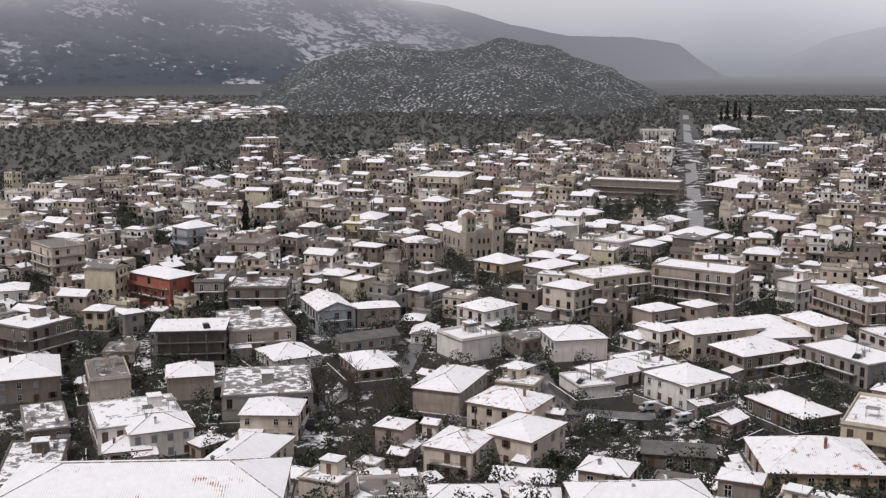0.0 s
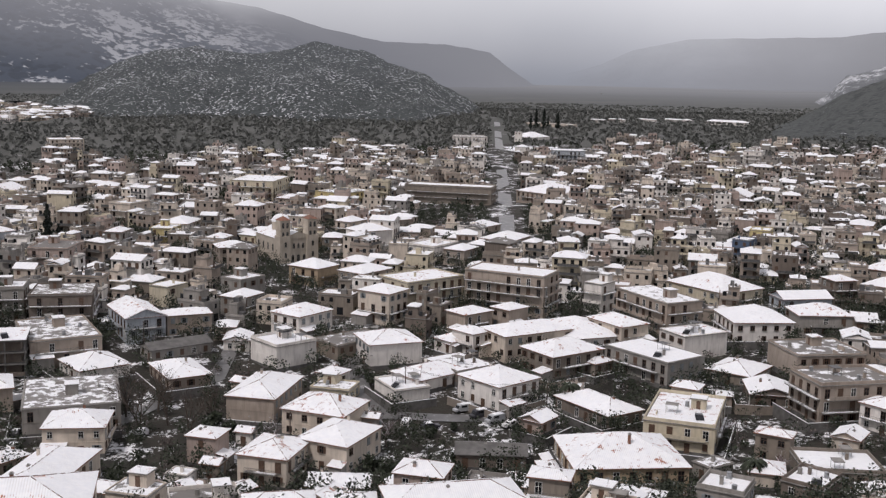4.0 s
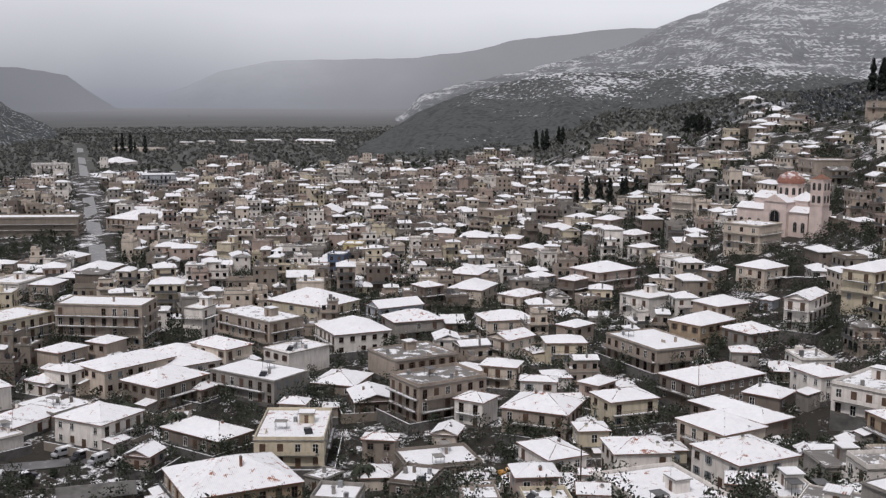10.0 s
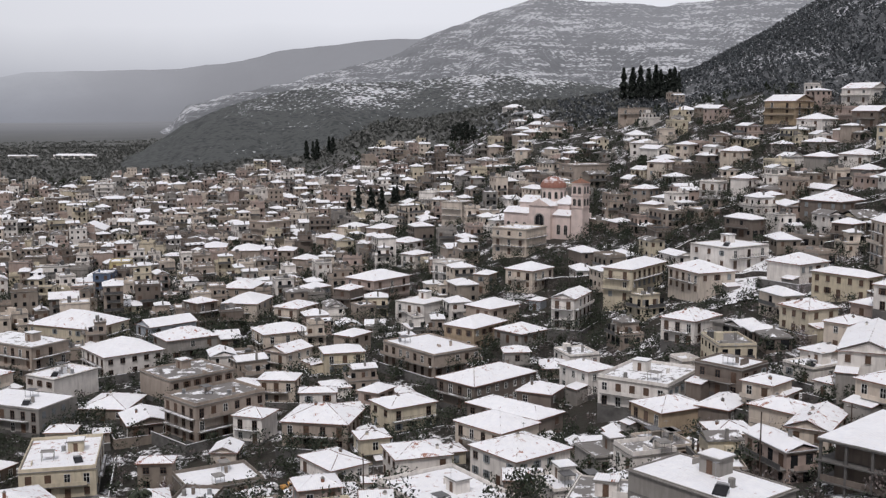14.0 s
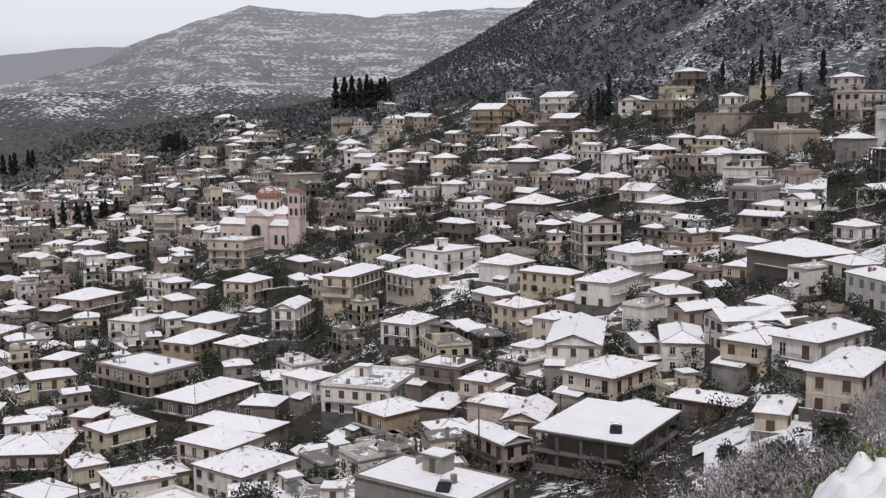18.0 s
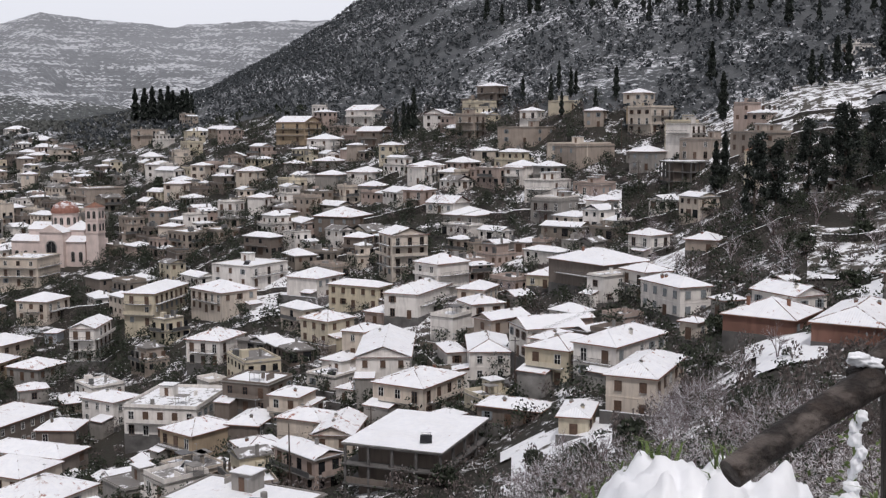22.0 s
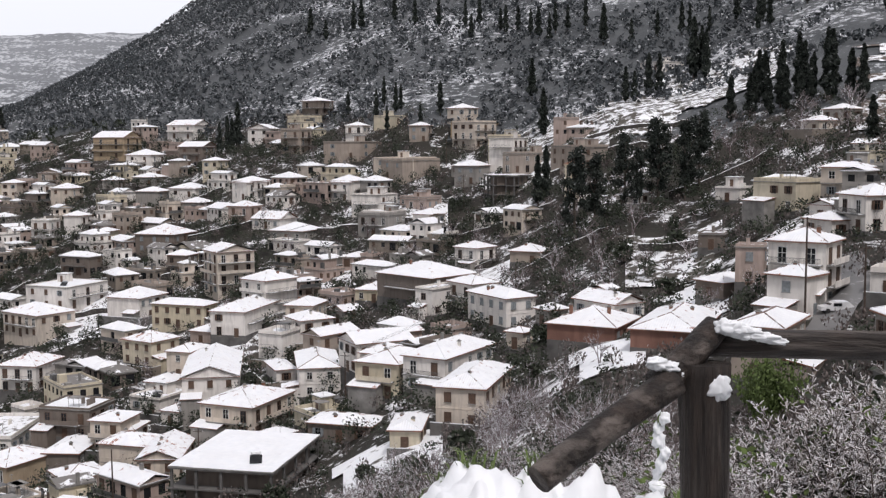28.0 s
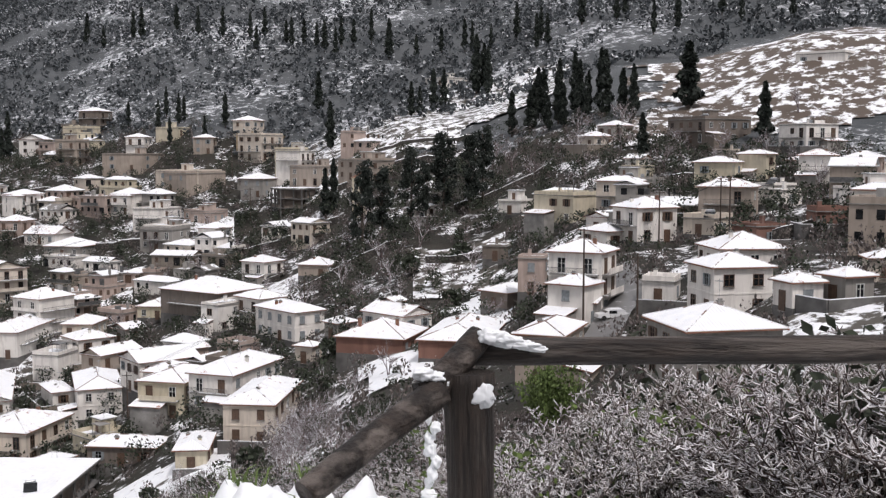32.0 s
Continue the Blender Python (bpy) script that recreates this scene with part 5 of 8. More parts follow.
def pitched(solid, x0, x1, y0, y1, z, rise, along, mat=0):
    """A gabled roof over a rectangle, its ridge along x or y, with its end triangles."""
    if along == "x":
        ym = (y0 + y1) / 2
        a, b = (x0, ym, z + rise), (x1, ym, z + rise)
        solid.face([(x0, y0, z), (x1, y0, z), b, a], mat)
        solid.face([(x1, y1, z), (x0, y1, z), a, b], mat)
        solid.face([(x1, y0, z), (x1, y1, z), b], mat + 1)
        solid.face([(x0, y1, z), (x0, y0, z), a], mat + 1)
    else:
        xm = (x0 + x1) / 2
        a, b = (xm, y0, z + rise), (xm, y1, z + rise)
        solid.face([(x1, y0, z), (x1, y1, z), b, a], mat)
        solid.face([(x0, y1, z), (x0, y0, z), a, b], mat)
        solid.face([(x0, y0, z), (x1, y0, z), a], mat + 1)
        solid.face([(x1, y1, z), (x0, y1, z), b], mat + 1)


def dome_solid(r, z, squash=1.0, n=20, rings=7):
    s = Solid()
    rows = [[(r * math.cos(2 * math.pi * k / n) * math.cos(j * math.pi / 2 / rings), r * math.sin(2 * math.pi * k / n) * math.cos(j * math.pi / 2 / rings), z + r * squash * math.sin(j * math.pi / 2 / rings)) for k in range(n)] for j in range(rings + 1)]
    for j in range(rings):
        for k in range(n):
            u = (k + 1) % n
            s.face((rows[j][k], rows[j][u], rows[j + 1][u], rows[j + 1][k]))
    return s


def bell_stage(t, x, y, w, z0, z1, mat, name="bell_tower"):
    """A square tower with cornices, paired arches and a low tiled cap."""
    s = Solid().box(x - w / 2, x + w / 2, y - w / 2, y + w / 2, z0, z1)
    for z in (z1 - 8.2, z1 - 4.2, z1 - 0.3):
        s.box(x - w / 2 - 0.2, x + w / 2 + 0.2, y - w / 2 - 0.2, y + w / 2 + 0.2, z, z + 0.3)
    tw = part(name, s, [mat], t)
    for k, z in enumerate((z1 - 7.4, z1 - 3.4)):
        for dx in (-0.22 * w, 0.22 * w):
            part("arched_window", ARCH_SMALL, None, tw, "", pose(x + dx, y - w / 2 - 0.02, z))
            part("arched_window", ARCH_SMALL, None, tw, "", pose(x + w / 2 + 0.02, y + dx, z, 0, 0, 90))
    cap = Solid()
    e = [(x - w * 0.56, y - w * 0.56, z1), (x + w * 0.56, y - w * 0.56, z1), (x + w * 0.56, y + w * 0.56, z1), (x - w * 0.56, y + w * 0.56, z1)]
    for k in range(4):
        cap.face((e[k], e[(k + 1) % 4], (x, y, z1 + w * 0.38)))
    cap.beam((x, y, z1 + w * 0.3), (x, y, z1 + w * 0.38 + 1.1), 0.06)
    cap.box(x - 0.3, x + 0.3, y - 0.05, y + 0.05, z1 + w * 0.38 + 0.6, z1 + w * 0.38 + 0.72)
    part("tower_cap", cap, [TILE], tw)
    return tw


def church_with_dome():
    """The pale pink church on its terrace, seen along its flank."""
    t = thing("church", pose(311, 288, 23.2, 0, 0, -80) @ Matrix.Scale(1.13, 4), "pale pink church with a tiled dome and a square bell tower", "church")
    w = plaster("rose_plaster", (0.7, 0.575, 0.525), 0.2)
    s = Solid()
    s.box(-15.5, 11, 0, 14, -4, 9.5).box(-4.2, 4.2, -1.6, 16, -4, 12.5).box(-11, 9, 3, 11, 9.5, 13)
    part("wall", s, [w], t)
    r = Solid()
    pitched(r, -4.6, 4.6, -2.0, 16.4, 12.5, 2.4, "y")
    pitched(r, -11.4, 9.4, 2.6, 11.4, 13.0, 2.2, "x")
    for x0, x1 in ((-15.8, -4.3), (4.3, 11.3)):
        r.face([(x0, -0.5, 9.5), (x1, -0.5, 9.5), (x1, 3.0, 11.2), (x0, 3.0, 11.2)])
    part("roof", r, [ROOF_SNOW, w], t, "snow-covered stepped roofs")
    drum = Solid()
    n = 12
    for k in range(n):
        a, b = 2 * math.pi * k / n, 2 * math.pi * (k + 1) / n
        drum.face([(4.2 * math.cos(a), 7 + 4.2 * math.sin(a), 13), (4.2 * math.cos(b), 7 + 4.2 * math.sin(b), 13), (4.2 * math.cos(b), 7 + 4.2 * math.sin(b), 18.2), (4.2 * math.cos(a), 7 + 4.2 * math.sin(a), 18.2)])
    dr = part("drum", drum, [w], t)
    for k in range(n):
        a = 2 * math.pi * (k + 0.5) / n
        part("arched_window", ARCH_SMALL, None, dr, "", pose(4.1 * math.cos(a), 7 + 4.1 * math.sin(a), 14.6, 0, 0, math.degrees(a) + 90))
    part("dome", dome_solid(4.5, 18.2, 0.85), [DOME_TILE], t, "reddish-brown tiled dome", pose(0, 7, 0))
    part("arched_window", ARCH_BIG, None, t, "", pose(0, -1.62, 3.6))
    for x in (-13.6, -10.4, -7.0, 6.6, 9.4):
        part("arched_window", ARCH_TALL, None, t, "", pose(x, -0.02, 3.2))
    bell_stage(t, 13.6, 2.2, 4.3, -4, 20.5, w)


def church_with_towers():
    """The stone church in the lower town, with two bell towers on its front."""
    t = thing("church", pose(13.5, 424, 0.2, 0, 0, 24) @ Matrix.Scale(0.86, 4), "weathered beige church with twin bell towers and a snowy dome", "church")
    w = plaster("church_stone", (0.47, 0.41, 0.335), 0.4)
    s = Solid().box(-8.5, 8.5, -6, 20, -1, 10.5)
    s.box(-9.3, -3.9, -7.0, -1.6, -1, 12).box(3.9, 9.3, -7.0, -1.6, -1, 12)
    part("wall", s, [w], t)
    r = Solid()
    pitched(r, -8.9, 8.9, -6.2, 20.4, 10.5, 3.2, "y")
    part("roof", r, [ROOF_SNOW, w], t, "snowy pitched nave roof")
    for x in (-6.6, 6.6):
        bell_stage(t, x, -4.3, 4.6, 12, 19.0, w)
    for x in (-2.2, 0, 2.2):
        part("arched_window", ARCH_SMALL, None, t, "", pose(x, -6.03, 6.3))
        part("arched_window", ARCH_TALL, None, t, "arched porch opening", pose(x * 1.25, -6.03, 0.3))
    for x in (-6.6, 6.6):
        part("arched_window", ARCH_SMALL, None, t, "", pose(x, -7.03, 7.2))
        part("arched_window", ARCH_SMALL, None, t, "", pose(x, -7.03, 2.4))
    for y in (2, 7, 12, 17):
        part("arched_window", ARCH_TALL, None, t, "", pose(-8.53, y, 4.5, 0, 0, -90))
    drum = Solid()
    n = 12
    for k in range(n):
        a, b = 2 * math.pi * k / n, 2 * math.pi * (k + 1) / n
        drum.face([(4 * math.cos(a), 12 + 4 * math.sin(a), 10), (4 * math.cos(b), 12 + 4 * math.sin(b), 10), (4 * math.cos(b), 12 + 4 * math.sin(b), 16), (4 * math.cos(a), 12 + 4 * math.sin(a), 16)])
    part("drum", drum, [w], t)
    part("dome", dome_solid(4.2, 16, 0.8), [ROOF_SNOW], t, "snow-covered dome", pose(0, 12, 0))


def dome_mat():
    m = Nodes("dome_tile", 0.8)
    base = m.mix(m.span(m.noise(2.0, 5), 0.3, 0.7), (0.2, 0.085, 0.06), (0.34, 0.16, 0.12))
    return m.done(m.mix(m.math("MULTIPLY", m.span(m.up(), 0.4, 0.9), m.span(m.noise(0.7, 4), 0.45, 0.55)), base, (0.75, 0.75, 0.77)), m.noise(9, 3), 0.4, 0.03)


DOME_TILE = dome_mat()
church_with_dome()
church_with_towers()
chapel = thing("belfry", pose(315, 43, 56.5, 0, 0, -100), "small yellow stone belfry with arched openings among the trees", "bell tower")
bell_stage(chapel, 0, 0, 4.2, -1, 11.5, WALLS["yellow"], "shaft")


# ---- streets: ribbons laid on the ground ----
house_red = house(-411, 1366, 0.2, 16, 38, 14, 2, "hip", "terracotta")


def street(label, width, *way):
    """A strip of asphalt that follows the ground along a line of places."""
    pts = [Vector(p) for p in way]
    fine = []
    for a, b in zip(pts, pts[1:]):
        n = max(2, int((b - a).length / 4))
        fine += [a.lerp(b, k / n) for k in range(n)]
    fine.append(pts[-1])
    verts, faces = [], []
    for k, p in enumerate(fine):
        d = (fine[min(k + 1, len(fine) - 1)] - fine[max(k - 1, 0)]).normalized()
        for j in range(5):
            q = p + Vector((-d.y, d.x)) * width * (j / 4 - 0.5)
            verts.append((q.x, q.y, max(ground_z(q.x + ox, q.y + oy) for ox in (-1, 1) for oy in (-1, 1)) + 0.15))
    for k in range(len(fine) - 1):
        for j in range(4):
            faces.append((k * 5 + j, k * 5 + j + 1, k * 5 + j + 6, k * 5 + j + 5))
    return tagged(mesh_object("road", verts, faces, [STREET], smooth=True), label, "road", kind="structure")


street("long straight main road, wet and grey", 7.5, (108, 470), (127, 554), (177, 794), (254, 1160), (331, 1525))
street("narrow wet street between the houses", 4.2, (-38.9, 205), (-39.5, 240), (-25, 262), (-10.2, 280), (-6, 310))
street("wet street curving down past a white house", 4.8, (24.3, 300), (25.9, 268), (30, 251), (44.8, 246), (60, 243))
street("snowy street with wheel tracks", 5, (134, -8), (143.3, -11.4), (153.6, -14), (160.4, -16.6), (168.9, -18.1), (180, -17))


# ---- vehicles, poles and wires ----
def vehicle(x, y, turn, van, paint, label):
    z = ground_z(x, y) + 0.15
    t = thing("van" if van else "car", pose(x, y, z, 0, 0, turn), label, "van" if van else "car", "parked vehicles")
    s = Solid()
    hgt, ln = (1.95, 4.9) if van else (1.45, 4.2)
    side = [(-ln / 2, 0.35), (ln / 2, 0.35), (ln / 2, 0.85), (ln / 2 - (0.7 if van else 1.1), 0.98), (ln / 2 - (1.3 if van else 1.8), hgt), (-ln / 2 + (0.05 if van else 0.6), hgt), (-ln / 2, 0.95)]
    for sx in (-1, 1):
        p = [(q[0], sx * 0.85, q[1]) for q in side]
        s.face(p if sx < 0 else p[::-1])
    for k in range(len(side)):
        a, b = side[k], side[(k + 1) % len(side)]
        s.face([(a[0], -0.85, a[1]), (a[0], 0.85, a[1]), (b[0], 0.85, b[1]), (b[0], -0.85, b[1])])
    body = part("body", s, [paint], t)
    for sy in (-1, 1):
        g = Solid().box(-0.6, ln / 2 - 1.6, sy * 0.855 - 0.01, sy * 0.855 + 0.01, hgt * 0.62, hgt * 0.9)
        part("side_window", g, [PANE], body)
        for wx in (-ln / 2 + 0.85, ln / 2 - 0.85):
            part("wheel", Solid().beam((wx, sy * 0.72, 0.32), (wx, sy * 0.9, 0.32), 0.32, sides=12), [RUBBER], t)
    ws = Solid()
    a, b = side[3], side[4]
    ws.face([(a[0] + 0.02, -0.72, a[1] + 0.06), (a[0] + 0.02, 0.72, a[1] + 0.06), (b[0] + 0.03, 0.72, b[1] - 0.08), (b[0] + 0.03, -0.72, b[1] - 0.08)])
    part("windscreen", ws, [PANE], body)
    part("snow_cover", Solid().box(-ln / 2 + 0.7, ln / 2 - 1.9, -0.7, 0.7, hgt, hgt + 0.07), [DEEP_SNOW], body)
    return t


RUBBER = plain("tyre_rubber", (0.02, 0.02, 0.02), 0.9)
SILVER, CAR_DARK, CAR_WHITE, CAR_ORANGE = plain("silver_paint", (0.5, 0.51, 0.53), 0.35, 0.3, 0.08), plain("dark_car_paint", (0.05, 0.05, 0.06), 0.3, 0.2, 0.1), plain("white_car_paint", (0.7, 0.7, 0.7), 0.35, 0, 0.05), plain("orange_truck_paint", (0.5, 0.25, 0.05), 0.5, 0, 0.2)
for vx, vy, vt, vv, vp, vl in ((48.3, 250, 200, True, SILVER, "silver van parked in a wet yard"), (51.3, 245.5, 205, True, CAR_DARK, "dark van with snow on its roof"), (54.2, 241.5, 205, True, SILVER, "silver van parked beside other vans"),
                               (57, 238, 210, False, CAR_WHITE, "white car parked at the end of a row"), (33.7, 242.6, 70, True, CAR_WHITE, "white van parked by a garden wall"), (39, 240.5, 10, False, CAR_DARK, "dark car among bushes"),
                               (-25.9, 244.3, 180, False, SILVER, "silver car parked beside bare trees"), (122.3, 181.3, 160, False, CAR_ORANGE, "small orange pickup by a snowy wall"), (118.5, 184, 150, False, CAR_WHITE, "snow-covered car by a wall"),
                               (-52, 246, 80, False, CAR_DARK, "dark car parked in a narrow street"), (-51, 238, 80, False, SILVER, "grey car parked in a narrow street"), (152, -13.5, 105, False, CAR_WHITE, "white car standing in a snowy street")):
    vehicle(vx, vy, vt, vv, vp, vl)

POLE_WOOD = plain("pole_wood", (0.07, 0.05, 0.04), 0.9)
WIRE = plain("cable", (0.03, 0.03, 0.03), 0.6)


def pole(x, y, top, arms=1, lean=0.0):
    z = ground_z(x, y)
    t = thing("utility_pole", pose(x, y, z - 0.5, 0, lean, 0), "dark wooden utility pole with a cross arm", "pole", "utility poles")
    part("shaft", Solid().beam((0, 0, 0), (0, 0, top + 0.5), 0.16, 0.1, 8), [POLE_WOOD], t)
    for k in range(arms):
        part("cross_arm", Solid().box(-0.06, 0.06, -0.9, 0.9, top - 0.2 - k * 0.7, top - 0.08 - k * 0.7), [POLE_WOOD], t)
        for yy in (-0.8, 0.8):
            part("insulator", Solid().beam((0, yy, top - 0.08 - k * 0.7), (0, yy, top + 0.12 - k * 0.7), 0.06, 0.04, 6), [FRAME_PAINTS[1]], t)
    return Vector((x, y, z + top - 0.1))


POLE_TOPS = [pole(143.4, -9.2, 15, 0), pole(147.5, -16.6, 9.5, 1, 3), pole(188.4, -24.6, 10, 2), pole(184, -33.9, 10.5, 2), pole(183, -35.2, 10.5, 1), pole(232, 44, 9), pole(196, 70, 10), pole(150, 92, 11, 0), pole(171, 88, 9),
             pole(118, 152, 10, 0), pole(66, 240, 9), pole(36, 262, 8), pole(128, 230, 9, 0), pole(7, 232, 9), pole(-2, 268, 9), pole(-30, 300, 9), pole(300, 150, 10), pole(352, 84, 11, 1), pole(392, 100, 12, 1), pole(342, 20, 12, 1)]


def wires(a, b, n=3):
    """Cables from one pole top to the next, each a sagging tube of its own."""
    across = (b - a).cross(Vector((0, 0, 1))).normalized()
    for k in range(n):
        off = across * (k - (n - 1) / 2) * 0.6
        pts = [a.lerp(b, j / 12) + off - Vector((0, 0, 1.6 * (1 - (2 * j / 12 - 1) ** 2))) for j in range(13)]
        verts = [tuple(p + across * (0.02 * math.cos(q)) + Vector((0, 0, 0.02 * math.sin(q)))) for p in pts for q in (0, 1.571, 3.142, 4.712)]
        faces = [(j * 4 + q, j * 4 + (q + 1) % 4, j * 4 + 4 + (q + 1) % 4, j * 4 + 4 + q) for j in range(12) for q in range(4)]
        tagged(mesh_object("power_cable", verts, faces, [WIRE]), "thin black sagging cable between wooden poles", "cable", "overhead cables")


for i, j in ((1, 2), (2, 3), (3, 4), (5, 6), (10, 11), (13, 14), (16, 17)):
    wires(POLE_TOPS[i], POLE_TOPS[j])


# ---- the rest of the town: gaps filled near by, and the crowded far quarters as one mass ----
TOWN, BOXES = [], []
for ob in [o for o in scene.objects if o.type == "EMPTY" and o.parent is None and o.name.split(".")[0] in ("house", "shed", "apartment_block", "church")]:
    wall_part = next(c for c in ob.children if c.name.startswith("wall"))
    dims = np.array([v.co[:2] for v in wall_part.data.vertices])
    TOWN.append((ob.location.x, ob.location.y, 0.56 * max(np.ptp(dims[:, 0]), np.ptp(dims[:, 1]))))
    BOXES.append((ob.location.x, ob.location.y, math.atan2(ob.matrix_basis[1][0], ob.matrix_basis[0][0]), np.abs(dims[:, 0]).max(), np.abs(dims[:, 1]).max()))
TOWN = np.array(TOWN)


def in_yard(x, y, size):
    """Whether a place lies in the open yard on the downhill side of a house, where nothing else is built."""
    d = np.hypot(TOWN[:, 0], TOWN[:, 1])
    ux, uy = TOWN[:, 0] / d, TOWN[:, 1] / d
    along, across = x * ux + y * uy, np.abs(x * uy - y * ux)
    return bool(np.any((d - along > -1) & (d - along < 17 + size) & (across < TOWN[:, 2] * 0.75 + size * 0.8) & (d < 330)))


KEEP_CLEAR = [(45, 246, 16), (30, 256, 10), (-22, 252, 16), (-10, 250, 9), (-39, 225, 8), (143, -11, 9), (154, -14, 8), (236, 28, 24), (262, 30, 26), (290, 20, 32), (225, 8, 20), (330, -8, 40), (308, -60, 40), (205, 5, 14), (340, 30, 30), (300, 262, 18), (95, 170, 10), (247, 995, 42)]


def fill_sites():
    rng = random.Random(11)
    sites = []
    step = 10.6
    for i in range(-74, 136):
        for j in range(-37, 136):
            if i % 7 == 0 or j % 6 == 0:
                continue
            u, v = i * step + rng.uniform(-2.4, 2.4), j * step + rng.uniform(-2.4, 2.4)
            x, y = u * math.cos(0.42) - v * math.sin(0.42), u * math.sin(0.42) + v * math.cos(0.42)
            d, b = math.hypot(x, y), math.degrees(math.atan2(-x, y))
            a, c = rng.uniform(6.0, 11.5), rng.uniform(5.5, 9.0)
            size = 0.52 * max(a, c)
            pick = [rng.random() for _ in range(6)]
            if not -110 < b < 28 or d > town_edge(b) * (0.93 + 0.1 * math.sin(b * 0.9) + 0.06 * pick[5]):
                continue
            near = 175 if b > -55 else np.interp(b, [-110, -97, -86, -75, -60, -55], [150, 170, 200, 200, 175, 175])
            if d < near:
                continue
            if d > 420:
                size *= 0.72
            if d < 330 and in_yard(x, y, size):
                continue
            if np.any(np.hypot(TOWN[:, 0] - x, TOWN[:, 1] - y) < TOWN[:, 2] * (0.95 if d > 300 else 1.02) + size):
                continue
            if any(math.hypot(x - cx, y - cy) < cr + 3 for cx, cy, cr in KEEP_CLEAR):
                continue
            if (-3.8 < b < 0.6 and 335 < d < 440) or (-49 < b < -43.5 and 320 < d < 440) or (-13.4 < b < -8 and 500 < d < 600) or (-82.5 < b < -80.5 and 270 < d < 320):
                continue
            along = y * math.cos(radians(-12.3)) + x * math.sin(radians(12.3))
            if along > 440 and abs(x - np.interp(y, [470, 554, 794, 1160, 1525], [108, 127, 177, 254, 331])) < 13 + size * 0.5:
                continue
            # the hillside quarters are looser, with gardens between
            if pick[4] < np.interp(b, [-110, -62, -50, -42], [0.3, 0.28, 0.2, 0.08]):
                continue
            if d > 0.85 * town_edge(b) and pick[4] < 0.4:
                continue
            sites.append((x, y, d, b, a, c, pick))
    return sites


MASS_TONES = ("cream", "beige", "white", "grey", "stone", "yellow", "brown", "pink", "white", "cream", "beige", "pink")


def rough_house(s, x, y, d, b, a, c, pick):
    """One house of the far mass: walls with a wing or a set-back top floor, snowy or thawed roof, chimney, balconies, and windows on the sides that face the lookout."""
    rng = random.Random(int(x * 31 + y * 17))
    storeys = 1 if pick[0] < 0.16 else 2 if pick[0] < 0.66 else 3 if pick[0] < 0.94 else 4
    if b < -45:
        storeys = 1 if pick[0] < 0.5 else 2
        a *= 1.15
    z = min(ground_z(x + ox, y + oy) for ox in (-4, 4) for oy in (-4, 4))
    top = ground_z(x, y) + storeys * 2.95 - z
    turn = b - ((b + rng.choice((24, 24, 24, 12, 38))) % 90)
    m = pose(x, y, z, 0, 0, turn)
    tone = 6 + rng.randrange(len(MASS_TONES))

    def put(q, mat):
        base = len(s.v)
        s.v += [tuple(m @ Vector(v)) for v in q.v]
        s.f += [tuple(base + k for k in f) for f in q.f]
        s.i += [mat] * len(q.f)

    def block(x0, x1, y0, y1, low, high, style):
        """Walls and roof of one volume."""
        put(Solid().box(x0, x1, y0, y1, low, high), tone)
        w, dp, mx, my = x1 - x0, y1 - y0, (x0 + x1) / 2, (y0 + y1) / 2
        if style < (0.62 if b < -38 else 0.42):
            r = roof_solid(w, dp, 0.35, 0, min(w, dp) * rng.uniform(0.15, 0.25), 0.14, style < 0.2)
            r.v = [(v[0] + mx, v[1] + my, v[2] + high) for v in r.v]
            put(r, 0 if rng.random() < 0.85 else 5)
            if style < 0.2:
                e, p, q, slopes = hip_faces(w, dp, 0, 0, min(w, dp) * 0.14, 0, True)
                ends = Solid()
                for f in slopes:
                    if len(f) == 3:
                        ends.face([(v[0] + mx, v[1] + my, v[2] + high) for v in f])
                put(ends, tone)
            put(Solid().box(x0 - 0.38, x1 + 0.38, y0 - 0.38, y1 + 0.38, high - 0.16, high - 0.01), 3)
            return
        rim = rng.choice((0.2, 0.5, 0.9))
        put(Solid().box(x0 - 0.2, x1 + 0.2, y0 - 0.2, y1 + 0.2, high, high + 0.15), 3)
        for u0, u1, v0, v1 in ((x0, x1, y0, y0 + 0.2), (x0, x1, y1 - 0.2, y1), (x0, x0 + 0.2, y0, y1), (x1 - 0.2, x1, y0, y1)):
            put(Solid().box(u0, u1, v0, v1, high + 0.15, high + 0.15 + rim), tone)
        put(Solid().box(x0 + 0.3, x1 - 0.3, y0 + 0.3, y1 - 0.3, high + 0.15, high + 0.24), rng.choice((0, 0, 4, 4, 5)))
        for _ in range(rng.randrange(1, 5)):
            u, v, k = rng.uniform(x0 + 1, x1 - 1), rng.uniform(y0 + 1, y1 - 1), rng.uniform(0.3, 0.9)
            put(Solid().box(u - k, u + k, v - k, v + k, high + 0.15, high + rng.uniform(0.8, 2.2)), rng.choice((3, tone, 2)))

    style = rng.random()
    form = rng.random()
    if form < 0.3 and a > 8:
        cut = rng.uniform(-0.15, 0.2) * a
        block(-a / 2, cut, -c / 2, c / 2, -1.5, top, style)
        block(cut, a / 2, -c / 2 + rng.uniform(0, 2), c / 2, -1.5, top - rng.choice((1.2, 2.9, 2.9)) * (storeys > 1), rng.random())
    elif form < 0.5 and storeys > 1:
        block(-a / 2, a / 2, -c / 2, c / 2, -1.5, top - 2.9, 0.9)
        block(-a / 2, a / 2 - rng.uniform(1.5, 4), -c / 2 + rng.uniform(1.2, 3), c / 2, top - 2.8, top, style)
    else:
        block(-a / 2, a / 2, -c / 2, c / 2, -1.5, top, style)
